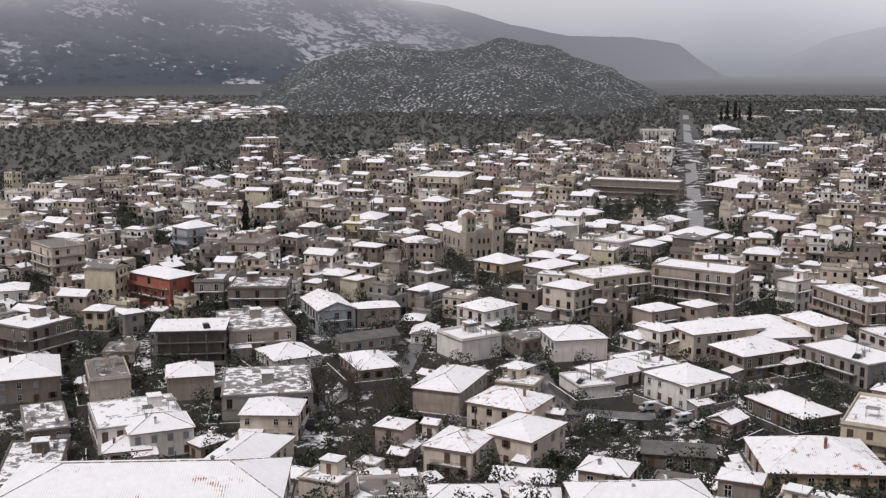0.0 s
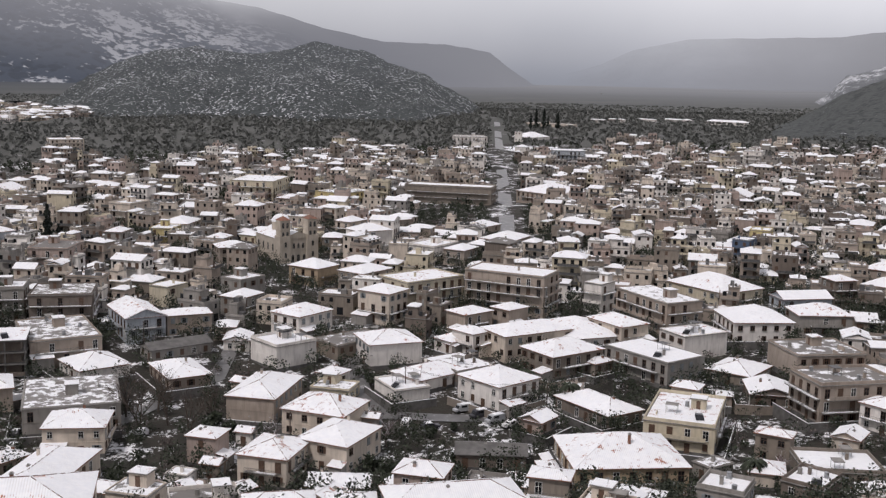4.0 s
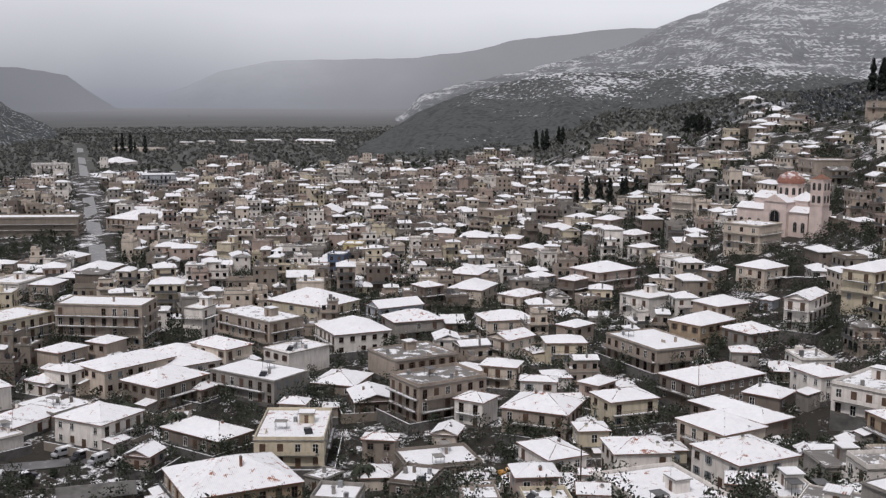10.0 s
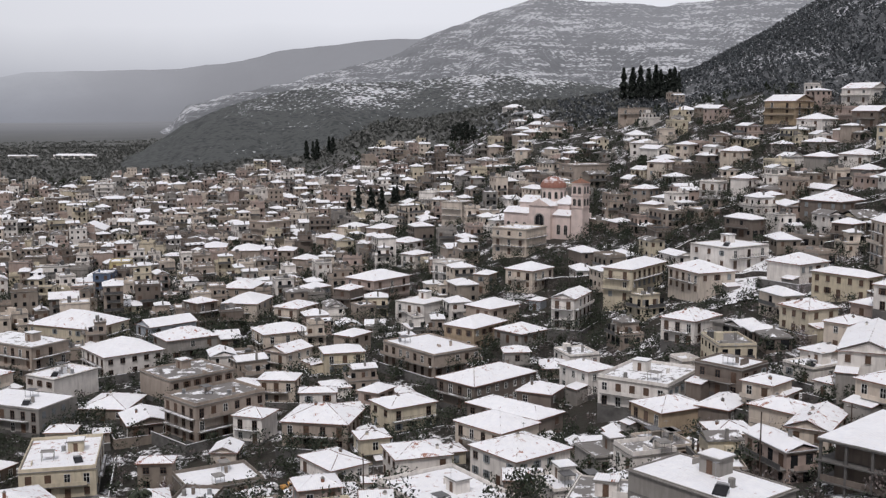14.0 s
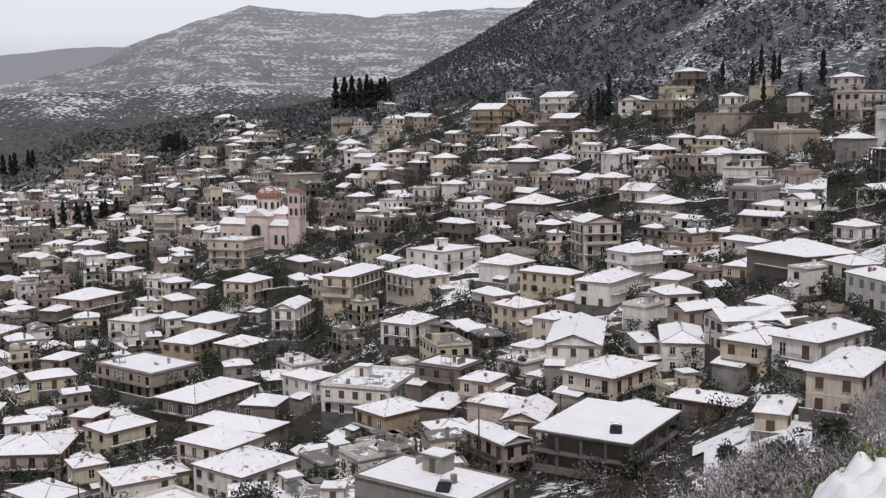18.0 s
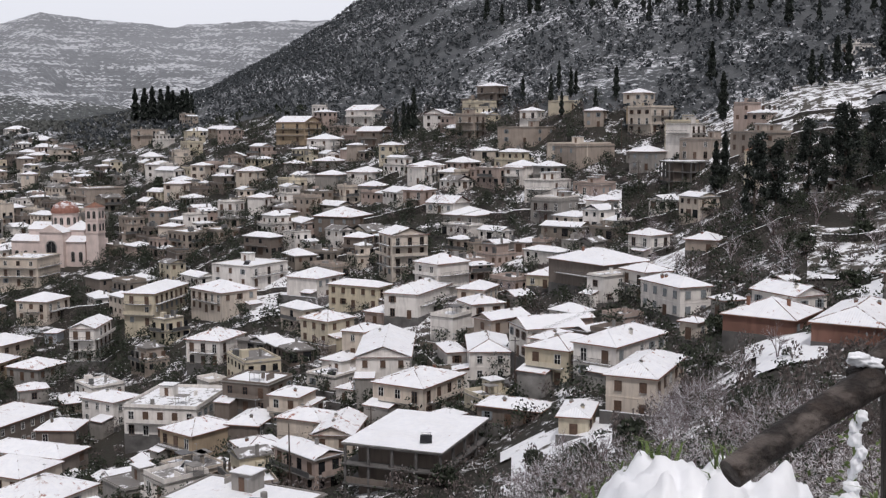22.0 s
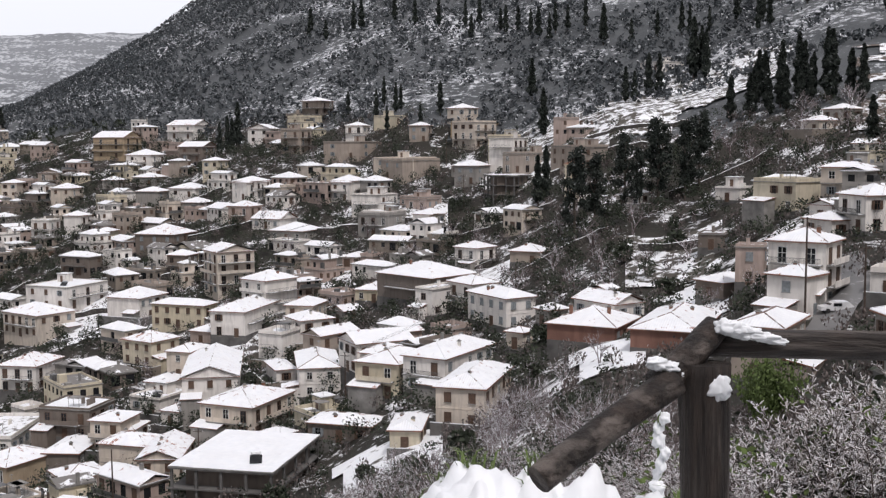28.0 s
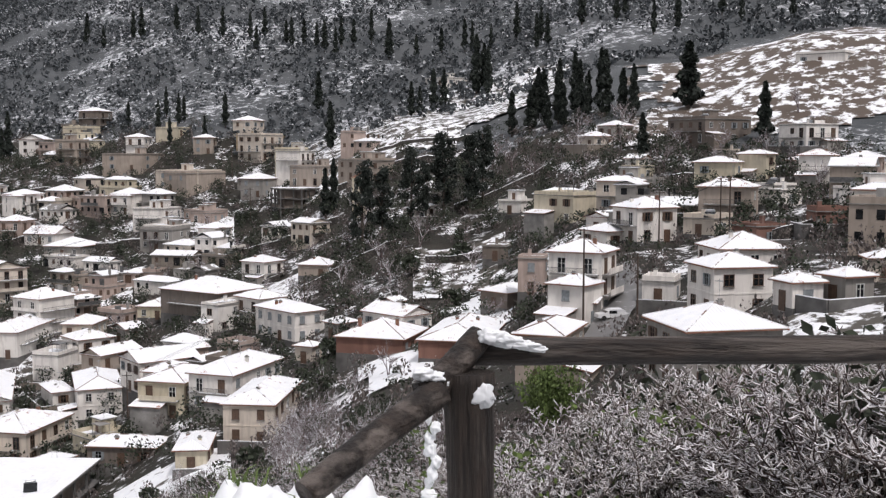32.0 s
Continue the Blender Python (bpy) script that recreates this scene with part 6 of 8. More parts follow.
    put(Solid().box(a * 0.1, a * 0.1 + 0.5, c * 0.1, c * 0.1 + 0.5, top, top + 2.0), 3)
    for side, run in ((0, a), (1, c)):
        n = max(1, int(run / 2.6))
        for k in range(storeys):
            base = top - (storeys - k) * 2.95
            deep = k and rng.random() < 0.5
            if rng.random() < 0.12:
                continue
            for i in range(n):
                if rng.random() < 0.14:
                    continue
                at, zz = -run / 2 + run / n * (i + 0.5), base + (0.3 if deep else 1.0)
                hh, ww = (2.0, 0.62) if deep else (1.35, rng.choice((0.45, 0.55)))
                if k == 0 and rng.random() < 0.25:
                    zz, hh, ww = base + 0.1, 2.3, 1.0
                w = Solid()
                w.box(at - ww, at + ww, -c / 2 - 0.05, -c / 2 + 0.02, zz, zz + hh) if side == 0 else w.box(a / 2 - 0.02, a / 2 + 0.05, at - ww, at + ww, zz, zz + hh)
                put(w, rng.choice((1, 1, 1, 18)))
            if deep:
                r = run * rng.uniform(0.3, 0.5)
                wall_rail = rng.choice((tone, 2, 2))
                for z0, z1, near, far, mt in ((base, base + 0.2, 1.2, 0, 3), (base + 0.2, base + 1.05, 1.2, 1.1, wall_rail)):
                    put(Solid().box(-r, r, -c / 2 - near, -c / 2 - far, z0, z1) if side == 0 else Solid().box(a / 2 + far, a / 2 + near, -r, r, z0, z1), mt)


NEAR_TONES = ("cream", "beige", "white", "grey", "white", "cream", "pink", "beige", "stone", "yellow")
SITES = fill_sites()
MASS = Solid()
for x, y, d, b, a, c, pick in SITES:
    if d < 285 and pick[4] >= np.interp(b, [-110, -62, -50, -42], [0.6, 0.6, 0.4, 0.08]):
        house(round(x, 1), round(y, 1), ground_z(x, y) + 0.1, b - ((b + 24 + (14 if pick[3] < 0.3 else 0)) % 90), a * 0.92, c * 0.92, 1 if pick[0] < 0.45 else 2, "hip" if pick[1] < 0.7 else "flat", NEAR_TONES[int(pick[2] * 10)])
    else:
        rough_house(MASS, x, y, d, b, a, c, pick)
shed_rng = random.Random(8)
placed = [(s[0], s[1], 0.5 * max(s[4], s[5])) for s in SITES]
sheds = 0
for _ in range(4000):
    b, d = shed_rng.uniform(-104, 22), shed_rng.uniform(165, 275)
    x, y, size = -math.sin(radians(b)) * d, math.cos(radians(b)) * d, shed_rng.uniform(4.2, 6.5)
    if sheds >= 62 or any(math.hypot(x - cx, y - cy) < cr for cx, cy, cr in KEEP_CLEAR) or (b < -76 and d < 200):
        continue
    if np.any(np.hypot(TOWN[:, 0] - x, TOWN[:, 1] - y) < TOWN[:, 2] * 0.9 + size * 0.5) or any(math.hypot(x - q[0], y - q[1]) < q[2] + size * 0.6 for q in placed):
        continue
    if in_yard(x, y, size * 0.5):
        continue
    placed.append((x, y, size * 0.55))
    sheds += 1
    house(round(x, 1), round(y, 1), ground_z(x, y) + 0.1, b - ((b + 24 + shed_rng.choice((0, 10, 20))) % 90), size, size * shed_rng.uniform(0.8, 1.3), 1, shed_rng.choice(("hip", "gable", "gable", "flat")), shed_rng.choice(NEAR_TONES))
village_rng = random.Random(5)
for _ in range(430):
    vb = village_rng.uniform(8.2, 27)
    vd = village_rng.uniform(1290 + max(0, 13 - vb) * 45, 2050 - max(0, 14 - vb) * 70)
    vx, vy = -math.sin(radians(vb)) * vd, math.cos(radians(vb)) * vd
    rough_house(MASS, vx, vy, vd, vb, village_rng.uniform(8, 22), village_rng.uniform(8, 14), [village_rng.random() * 0.6, village_rng.random() * 0.6, village_rng.random(), village_rng.random(), 0, 0])
far_town = tagged(mesh_object("distant_houses", MASS.v, MASS.f, [ROOF_SNOW, PANE, RAIL_METAL, CONCRETE, DECK_SNOW, BARE_DECK] + [WALLS[k] for k in MASS_TONES] + [FRAME_PAINTS[0]], index=MASS.i), "crowded plastered town houses with snowy roofs, far off", "houses", kind="stuff")


# ---- trees and bushes ----
def leaf_mat(name, c, frost=0.25, low=0.55, high=1.5):
    m = Nodes(name, 0.8)
    base = m.mix(m.geo.outputs["Random Per Island"], tuple(v * low for v in c), tuple(v * high for v in c))
    cold = m.math("MULTIPLY", m.span(m.noise(0.5, 4), 0.5, 0.62), m.span(m.geo.outputs["Random Per Island"], 1 - frost, 1 - frost + 0.05))
    return m.done(m.mix(cold, base, (0.7, 0.71, 0.73)))


EVERGREEN, CYPRESS, OLIVE, SPRING = leaf_mat("evergreen_leaf", (0.026, 0.034, 0.019), 0.05), leaf_mat("cypress_leaf", (0.019, 0.026, 0.02), 0.05), leaf_mat("olive_leaf", (0.098, 0.102, 0.094), 0.02, 0.85, 1.15), leaf_mat("spring_leaf", (0.09, 0.13, 0.035), 0.02)
BRUSH = leaf_mat("bare_brush", (0.115, 0.095, 0.088), 0.13)
# leaf colour shifted to blue-grey to carry the mountainside's haze
FOREST = leaf_mat("forest_leaf", (0.062, 0.071, 0.077), 0.14)
BARK = plain("tree_bark", (0.075, 0.06, 0.05), 0.95, 0, 0.4)


def quad_mesh(name, quads, mats):
    """A mesh of many free quads, from an array (n, 4, 3)."""
    n = len(quads)
    me = bpy.data.meshes.new(name)
    me.vertices.add(4 * n)
    me.vertices.foreach_set("co", np.ascontiguousarray(quads, np.float32).ravel())
    me.loops.add(4 * n)
    me.loops.foreach_set("vertex_index", np.arange(4 * n, dtype=np.int32))
    me.polygons.add(n)
    me.polygons.foreach_set("loop_start", np.arange(0, 4 * n, 4, dtype=np.int32))
    for mt in mats:
        me.materials.append(mt)
    me.update(calc_edges=True)
    me.validate()
    return me


def leaves(centres, size, rs, tall=1.0):
    """Diamond leaves at the centres, turned at random; tall: how much they stand upright."""
    n = len(centres)
    u = rs.normal(size=(n, 3))
    u[:, 2] *= tall
    u /= np.linalg.norm(u, axis=1, keepdims=True) + 1e-9
    w = np.cross(u, rs.normal(size=(n, 3)))
    w /= np.linalg.norm(w, axis=1, keepdims=True) + 1e-9
    s = (size * rs.uniform(0.6, 1.4, n))[:, None]
    return np.stack([centres - u * s, centres + w * s * 0.55, centres + u * s, centres - w * s * 0.55], 1)


def in_ball(n, rs, hollow=0.5):
    v = rs.normal(size=(n, 3))
    v /= np.linalg.norm(v, axis=1, keepdims=True)
    return v * (hollow + (1 - hollow) * rs.uniform(0, 1, (n, 1)))


def cypress_mesh(seed):
    rs = np.random.RandomState(seed)
    z = rs.uniform(0.03, 1, 1500) ** 0.9
    r = (1 - z) ** 0.55 * np.clip(z * 9, 0, 1) * (0.75 + 0.3 * np.sin(z * 23 + seed)) * 1.05 * rs.uniform(0.55, 1.1, 1500)
    a = rs.uniform(0, 2 * np.pi, 1500)
    return quad_mesh("crown", leaves(np.stack([r * np.cos(a), r * np.sin(a), 0.4 + z * 9.6], -1), 0.34, rs, 3.0), [CYPRESS])


def pine_mesh(seed):
    rs = np.random.RandomState(seed)
    pts = []
    for k in range(30):
        z = rs.uniform(0.22, 1.0)
        a, r = rs.uniform(0, 2 * np.pi), rs.uniform(0.1, 2.0) * (1.35 - z)
        c = np.array([r * np.cos(a) * 1.1, r * np.sin(a) * 1.1, z * 11])
        pts.append(c + in_ball(170, rs, 0.1) * [0.95, 0.95, 0.75])
    return quad_mesh("crown", leaves(np.concatenate(pts), 0.2, rs), [CYPRESS])


def bush_mesh(seed, mat, n=420, size=0.2):
    rs = np.random.RandomState(seed)
    pts = [in_ball(n // 6, rs, 0.35) * rs.uniform(0.5, 0.85) * [1, 1, 0.9] + [rs.uniform(-0.6, 0.6), rs.uniform(-0.6, 0.6), rs.uniform(0.45, 1.2)] for _ in range(6)]
    return quad_mesh("crown", leaves(np.concatenate(pts), size, rs), [mat])


def bare_tree_mesh(seed, mat):
    rng = random.Random(seed)
    s = Solid()

    def grow(p, d, ln, r, depth):
        q = p + d * ln
        s.beam(p, q, r, r * 0.65, 5 if depth > 2 else 3)
        if depth == 0:
            return
        for _ in range(3 if depth > 1 else 4):
            nd = (d + Vector((rng.uniform(-1, 1), rng.uniform(-1, 1), rng.uniform(-0.35, 0.75))) * 0.75).normalized()
            grow(p + d * ln * rng.uniform(0.55, 1.0), nd, ln * rng.uniform(0.6, 0.85), r * 0.55, depth - 1)

    for _ in range(2):
        grow(Vector((0, 0, -0.3)), Vector((rng.uniform(-0.25, 0.25), rng.uniform(-0.25, 0.25), 1)).normalized(), 2.3, 0.13, 4)
    return s.mesh("branchwork", [mat])


def frosted_mat():
    m = Nodes("frosted_twig", 0.85)
    bark = m.mix(m.span(m.noise(6, 4), 0.35, 0.65), (0.075, 0.05, 0.05), (0.21, 0.15, 0.145))
    rime = m.math("MULTIPLY", m.span(m.up(), -0.2, 0.4), m.span(m.noise(2.2, 5), 0.42, 0.55))
    return m.done(m.mix(rime, bark, (0.72, 0.72, 0.75)), m.noise(30, 3), 0.3, 0.01)


TWIG = frosted_mat()
CYPRESSES, PINES = [cypress_mesh(k) for k in (1, 2, 3)], [pine_mesh(k) for k in (4, 5)]
BARE = [bare_tree_mesh(k, TWIG) for k in (1, 2, 3)]
DARK_BARE = [bare_tree_mesh(k, BARK) for k in (4, 5)]
BUSHES = [bush_mesh(k, EVERGREEN) for k in (7, 8)]
CYPRESS_TRUNK = Solid().beam((0, 0, -0.8), (0, 0, 3), 0.16, 0.1, 8).mesh("trunk", [BARK])
PINE_TRUNK = Solid().beam((0, 0, -0.8), (0.2, 0.1, 10), 0.24, 0.1, 8).beam((0.1, 0, 5), (1.8, 0.6, 7.5), 0.1, 0.04, 6).beam((0.1, 0, 6), (-1.5, -0.9, 8.5), 0.09, 0.04, 6).mesh("trunk", [BARK])
BUSH_TRUNK = Solid().beam((0, 0, -0.4), (0.1, 0, 0.8), 0.06, 0.03, 6).beam((0, 0, 0.1), (-0.3, 0.2, 0.9), 0.05, 0.02, 6).mesh("trunk", [BARK])


def tree(kind, x, y, size, seed=0, wide=1.0):
    """A tree or bush that stands by itself; size: its height in metres."""
    z = ground_z(x, y)
    crown, trunk, height, name, label = {"cypress": (CYPRESSES[seed % 3], CYPRESS_TRUNK, 10.0, "cypress", "dark slender cypress tree among snowy gardens"),
                                         "pine": (PINES[seed % 2], PINE_TRUNK, 12.0, "pine_tree", "tall dark pine with a ragged crown"),
                                         "bush": (BUSHES[seed % 2], BUSH_TRUNK, 2.0, "bush", "dark evergreen bush beside the houses")}[kind]
    s = size / height
    t = thing(name, pose(x, y, z, 0, 0, seed * 67 % 360) @ Matrix.Diagonal((s * wide, s * wide, s, 1)), label, "tree" if kind != "bush" else "bush", name + "s")
    part("trunk", trunk, None, t)
    part("crown", crown, None, t)
    return t


def bare_tree(x, y, size, seed=0):
    dark = size > 8 and y > 200
    t = thing("bare_tree", pose(x, y, ground_z(x, y), 0, 0, seed * 71 % 360) @ Matrix.Scale(size / 6.5, 4), "leafless tree with dark bare branches" if dark else "leafless tree with frosted grey-brown branches", "tree", "bare trees")
    part("branchwork", DARK_BARE[seed % 2] if dark else BARE[seed % 3], None, t)
    return t


def row(kind, a, b, n, size, spread=4.0, seed=0, wide=1.0):
    rng = random.Random(seed + 5)
    for k in range(n):
        u = (k + 0.5) / n
        tree(kind, a[0] + (b[0] - a[0]) * u + rng.uniform(-spread, spread), a[1] + (b[1] - a[1]) * u + rng.uniform(-spread, spread) * 0.5, size * rng.uniform(0.72, 1.15), seed + k, wide * rng.uniform(0.85, 1.2))


tree("cypress", -81.8, 456, 17, 1, 1.3); tree("cypress", -78, 458, 9, 2, 1.4)
row("cypress", (353, 464), (372, 428), 9, 15, 3, 3, 1.4)
row("pine", (533, 575), (505, 525), 7, 15, 4, 9, 1.2)
row("cypress", (632, 900), (606, 830), 7, 18, 8, 12, 1.5)
row("cypress", (596, 478), (530, 385), 15, 21, 3, 20, 1.5)
row("cypress", (436, 212), (444, 203), 4, 19, 2, 40, 1.1)
tree("bush", 397, 307, 9, 1, 0.8)
row("cypress", (328, 56), (328, 52), 2, 19, 1, 50, 1.1)
row("pine", (270, 40), (300, 4), 7, 23, 3, 60, 0.8)
row("cypress", (362, -6), (318, -36), 17, 17, 4, 70, 1.15)
row("cypress", (352, -4), (335, -18), 6, 14, 4, 77, 1.2)
tree("cypress", 324, -50, 19, 2, 2.1)
row("cypress", (434, 15), (436, 8), 5, 20, 4, 90, 1.1)
row("cypress", (423, 24), (400, 40), 4, 15, 5, 95, 1.1)
tree("cypress", 395, 65, 17, 1, 1.3); tree("cypress", 440, 77, 16, 2, 1.3); tree("cypress", 352, 0.4, 14, 0, 1.3); tree("cypress", 279, -32, 12, 1, 1.5); tree("cypress", 285, -63, 15, 2, 1.5)
row("cypress", (415, 110), (470, 160), 8, 12, 14, 101, 1.1)
row("cypress", (520, 60), (640, 260), 16, 15, 16, 111, 1.1)
row("cypress", (470, -20), (560, 130), 14, 15, 16, 131, 1.1)
row("cypress", (430, -110), (520, 20), 12, 15, 14, 141, 1.1)
row("cypress", (318, 1290), (352, 1275), 5, 22, 3, 151, 1.3)
tree("bush", 225, -43.9, 6.5, 1, 1.0)
for k, (bx, by, bs) in enumerate(((-10, 248, 4.5), (-6, 243, 4), (26, 214, 4), (24, 219, 3.2), (36, 215, 4.5), (41, 218, 3.6), (38, 236, 3), (44, 238, 2.6), (92, 205, 3.5), (150, 120, 4), (144, 133, 3.4), (160, 104, 3.6), (175, 96, 4), (137, 140, 3),
                                  (166, 66, 3.2), (143, 62, 4), (121, 62, 3), (137, 46, 4), (118, 33, 4.5), (122, 28, 3.5), (132, 18, 3.5), (205, 20, 4), (212, 12, 4), (200, -2, 3.4), (196, 32, 4), (238, 22, 5), (247, 12, 5), (180, -50, 4), (172, -42, 3.5), (206, 60, 4))):
    tree("bush", bx, by, bs, k)
TOWN_BARE = ((-26, 247, 14), (-20, 250, 13), (-15, 244, 12), (-30, 256, 14), (-10, 250, 11), (-23, 259, 13), (28, 232, 8), (4, 236, 7), (104, 200, 6), (160, 130, 7), (168, 126, 6), (175, 118, 7), (150, 134, 6), (180, 108, 6), (118, 41, 6), (112, 30, 7), (108, 36, 5.5), (104, 22, 6.5), (110, 18, 6), (115, 24, 7), (100, 30, 4.5), (97, 40, 4.5), (102, 45, 5))
SLOPE_BARE = ((95, 51, 4.5), (106, 50, 5), (245, 38, 8), (252, 30, 9), (240, 46, 8), (262, 22, 9), (232, 8, 8), (225, 16, 7), (300, -18, 9), (292, -28, 9), (284, -42, 8), (276, -50, 9), (268, -60, 8), (330, 6, 10), (320, 0, 9), (308, 70, 8), (296, 84, 8), (340, 96, 8), (352, 110, 8), (260, 96, 7), (246, 104, 7), (270, 130, 7), (230, 130, 6), (214, 22, 7), (222, 30, 8), (232, 26, 7), (256, 52, 7), (266, 60, 7), (250, 64, 6), (276, 40, 8), (286, 52, 8), (300, 40, 9), (306, 28, 9), (320, 80, 8), (330, 110, 8), (316, 130, 8), (340, 150, 8), (286, 150, 7), (262, 150, 7), (300, -5, 9), (310, -30, 10), (318, -18, 10), (280, -18, 8), (268, -36, 8), (258, -48, 8), (246, -60, 8), (230, -66, 7), (216, -58, 7), (300, -75, 9), (186, 4, 6), (178, -4, 6), (170, 30, 6), (178, 40, 6), (186, 44, 6), (160, 18, 6), (150, 22, 6), (130, 40, 5.5), (128, 46, 5))
for k, (bx, by, bs) in enumerate(TOWN_BARE + SLOPE_BARE):
    bare_tree(bx, by, bs, k)


def frond_mesh():
    """The head of a date palm: arched fronds with leaflets."""
    rs = random.Random(4)
    s = Solid()
    for k in range(34):
        a, lift = rs.uniform(0, 6.28), rs.uniform(0.1, 1.1)
        last = None
        for j in range(7):
            u = j / 6
            r, z = 2.6 * u, lift * 2.0 * u - 2.4 * u * u
            p = Vector((r * math.cos(a), r * math.sin(a), z))
            if last is not None:
                side = Vector((-math.sin(a), math.cos(a), 0)) * 0.42 * (1 - 0.6 * abs(2 * u - 1))
                drop = Vector((0, 0, -0.25))
                s.face((last, p, p + side + drop, last + side + drop))
                s.face((p, last, last - side + drop, p - side + drop))
            last = p
    return s.mesh("fronds", [EVERGREEN])


FRONDS = frond_mesh()
for px, py, ph in ((-74.9, 334.8, 9.5), (73.4, 247.3, 6.0), (96.6, 196.4, 5.5), (66, 262, 5)):
    t = thing("palm_tree", pose(px, py, ground_z(px, py)), "date palm with drooping dark fronds", "tree", "palm trees")
    part("trunk", Solid().beam((0, 0, -0.5), (0.1, 0.1, ph), 0.3, 0.22, 9), [BARK], t)
    part("fronds", FRONDS, None, t, "", pose(0.1, 0.1, ph))


def scatter(count, seed, bearing, reach, keep):
    """Places spread evenly over a sector of ground, thinned by keep(x, y, d, b, random)."""
    rs = np.random.RandomState(seed)
    b = rs.uniform(*bearing, count)
    d = np.sqrt(rs.uniform(reach[0] ** 2, reach[1] ** 2, count))
    x, y = -np.sin(np.radians(b)) * d, np.cos(np.radians(b)) * d
    ok = keep(x, y, d, b, rs.uniform(0, 1, count))
    return x[ok], y[ok], rs


def mass(name, label, category, places, n, wide, tall, size, mat, stand=0.35, upright=1.0):
    """Many small plants as one object: n leaves each, in a lumpy crown."""
    x, y, rs = places
    k = len(x)
    scale = rs.uniform(0.6, 1.35, (k, 1, 1))
    c = in_ball(k * n, rs, 0.4).reshape(k, n, 3) * [wide, wide, tall] * scale
    c[:, :, 2] += tall * (1 + stand) * scale[:, :, 0]
    base = np.stack([x, y, ground_z(x, y)], -1)[:, None]
    return tagged(new(name, quad_mesh(name, leaves((c + base).reshape(-1, 3), size, rs, upright), [mat])), label, category, kind="stuff")


FIELDS = ((-112, -95.5, 296, 400), (-109, -102.5, 95, 126), (-90, -84.5, 216, 262), (-88, -78, 352, 420), (-93, -85, 372, 450), (-78.5, -72, 104, 135), (-76, -73, 330, 372), (-68, -63, 250, 290), (-62, -56, 300, 345), (-71, -66, 300, 330), (-80, -76, 255, 290), (-97, -91, 196, 226), (-76, -69, 130, 168), (-81.5, -77.5, 126, 152), (-86.5, -82, 150, 178), (-90.5, -86.5, 178, 212))


def off_fields(x, y, r):
    """Open snow keeps clear of most plants."""
    b, d = np.degrees(np.arctan2(-x, y)), np.hypot(x, y)
    ok = r < 2
    for b0, b1, d0, d1 in FIELDS:
        ok &= ~((b > b0 + 0.3) & (b < b1 - 0.3) & (d > d0) & (d < d1) & (r > 0.12))
    return ok


BLOCKS = np.array([(s[0], s[1], 0.5 * max(s[4], s[5])) for s in SITES])


def clear_of_houses(x, y, margin=0.9):
    ok = np.ones(len(x), bool)
    for bx, by, br in BLOCKS:
        ok &= (x - bx) ** 2 + (y - by) ** 2 > (br * margin) ** 2
    for bx, by, turn, half_a, half_b in BOXES:
        u = (x - bx) * math.cos(turn) + (y - by) * math.sin(turn)
        v = (y - by) * math.cos(turn) - (x - bx) * math.sin(turn)
        ok &= (np.abs(u) > half_a + 1.5) | (np.abs(v) > half_b + 1.5)
    return ok


def off_streets(x, y):
    road = (y > 440) & (np.abs(x - np.interp(y, [470, 554, 794, 1160, 1525], [108, 127, 177, 254, 331])) < 9)
    yard = (np.hypot(x - 46, y - 246) < 12) | (np.hypot(x - 28, y - 262) < 6) | (np.hypot(x + 39, y - 222) < 6) | (np.hypot(x - 152, y + 14) < 10)
    return ~(road | yard)


mass("garden_bushes", "dark evergreen bushes and small trees between houses", "bushes",
     scatter(19000, 21, (-110, 28), (120, 640), lambda x, y, d, b, r: clear_of_houses(x, y) & off_streets(x, y) & off_fields(x, y, r) & (r < np.interp(b, [-90, -66, -50, 0], [0.6, 0.7, 0.75, 0.7])) & (d < town_edge(b) + 30)), 56, 1.6, 1.35, 0.24, EVERGREEN)
mass("garden_brush", "bare grey-brown brush and hedges with some rime", "bushes",
     scatter(24000, 22, (-110, 28), (105, 560), lambda x, y, d, b, r: clear_of_houses(x, y) & off_streets(x, y) & off_fields(x, y, r) & (r < np.interp(b, [-90, -60, -40, 0], [0.75, 0.5, 0.2, 0.15])) & (d < town_edge(b) + 20)), 56, 1.5, 1.6, 0.24, BRUSH, 0.2, 3.0)
mass("far_gardens", "dark trees among the far houses", "trees",
     scatter(4200, 23, (-60, 28), (560, 1150), lambda x, y, d, b, r: clear_of_houses(x, y, 0.8) & off_streets(x, y) & (d < town_edge(b) + 20)), 22, 2.2, 2.2, 0.9, EVERGREEN)
mass("mountain_scrub", "dark scrub and small trees on the snowy mountainside", "woodland",
     scatter(42000, 24, (-113, -48), (400, 1180), lambda x, y, d, b, r: (d > town_edge(b) + 15 * r) & ~((b < -94) & (d < 380) & (r > 0.5)) & (np.sin(x * 0.031) * np.sin(y * 0.037) + 0.5 * np.sin(x * 0.09 + y * 0.07) > -0.75 + 0.9 * (r - 0.5))), 11, 1.7, 1.6, 0.8, FOREST)
mass("olive_groves", "grey-green olive groves covering the plain", "woodland",
     scatter(26000, 25, (-52, 30), (640, 2300), lambda x, y, d, b, r: (d > town_edge(b) + 25 * r) & off_streets(x, y) & (d < np.interp(b, [-50, -40, -30, 10, 30], [1150, 1500, 2200, 2300, 2300])) & ~((b > 8.5) & (d > 1300) & (d < 1950) & (r > 0.2))), 12, 2.6, 1.7, 1.5, OLIVE)
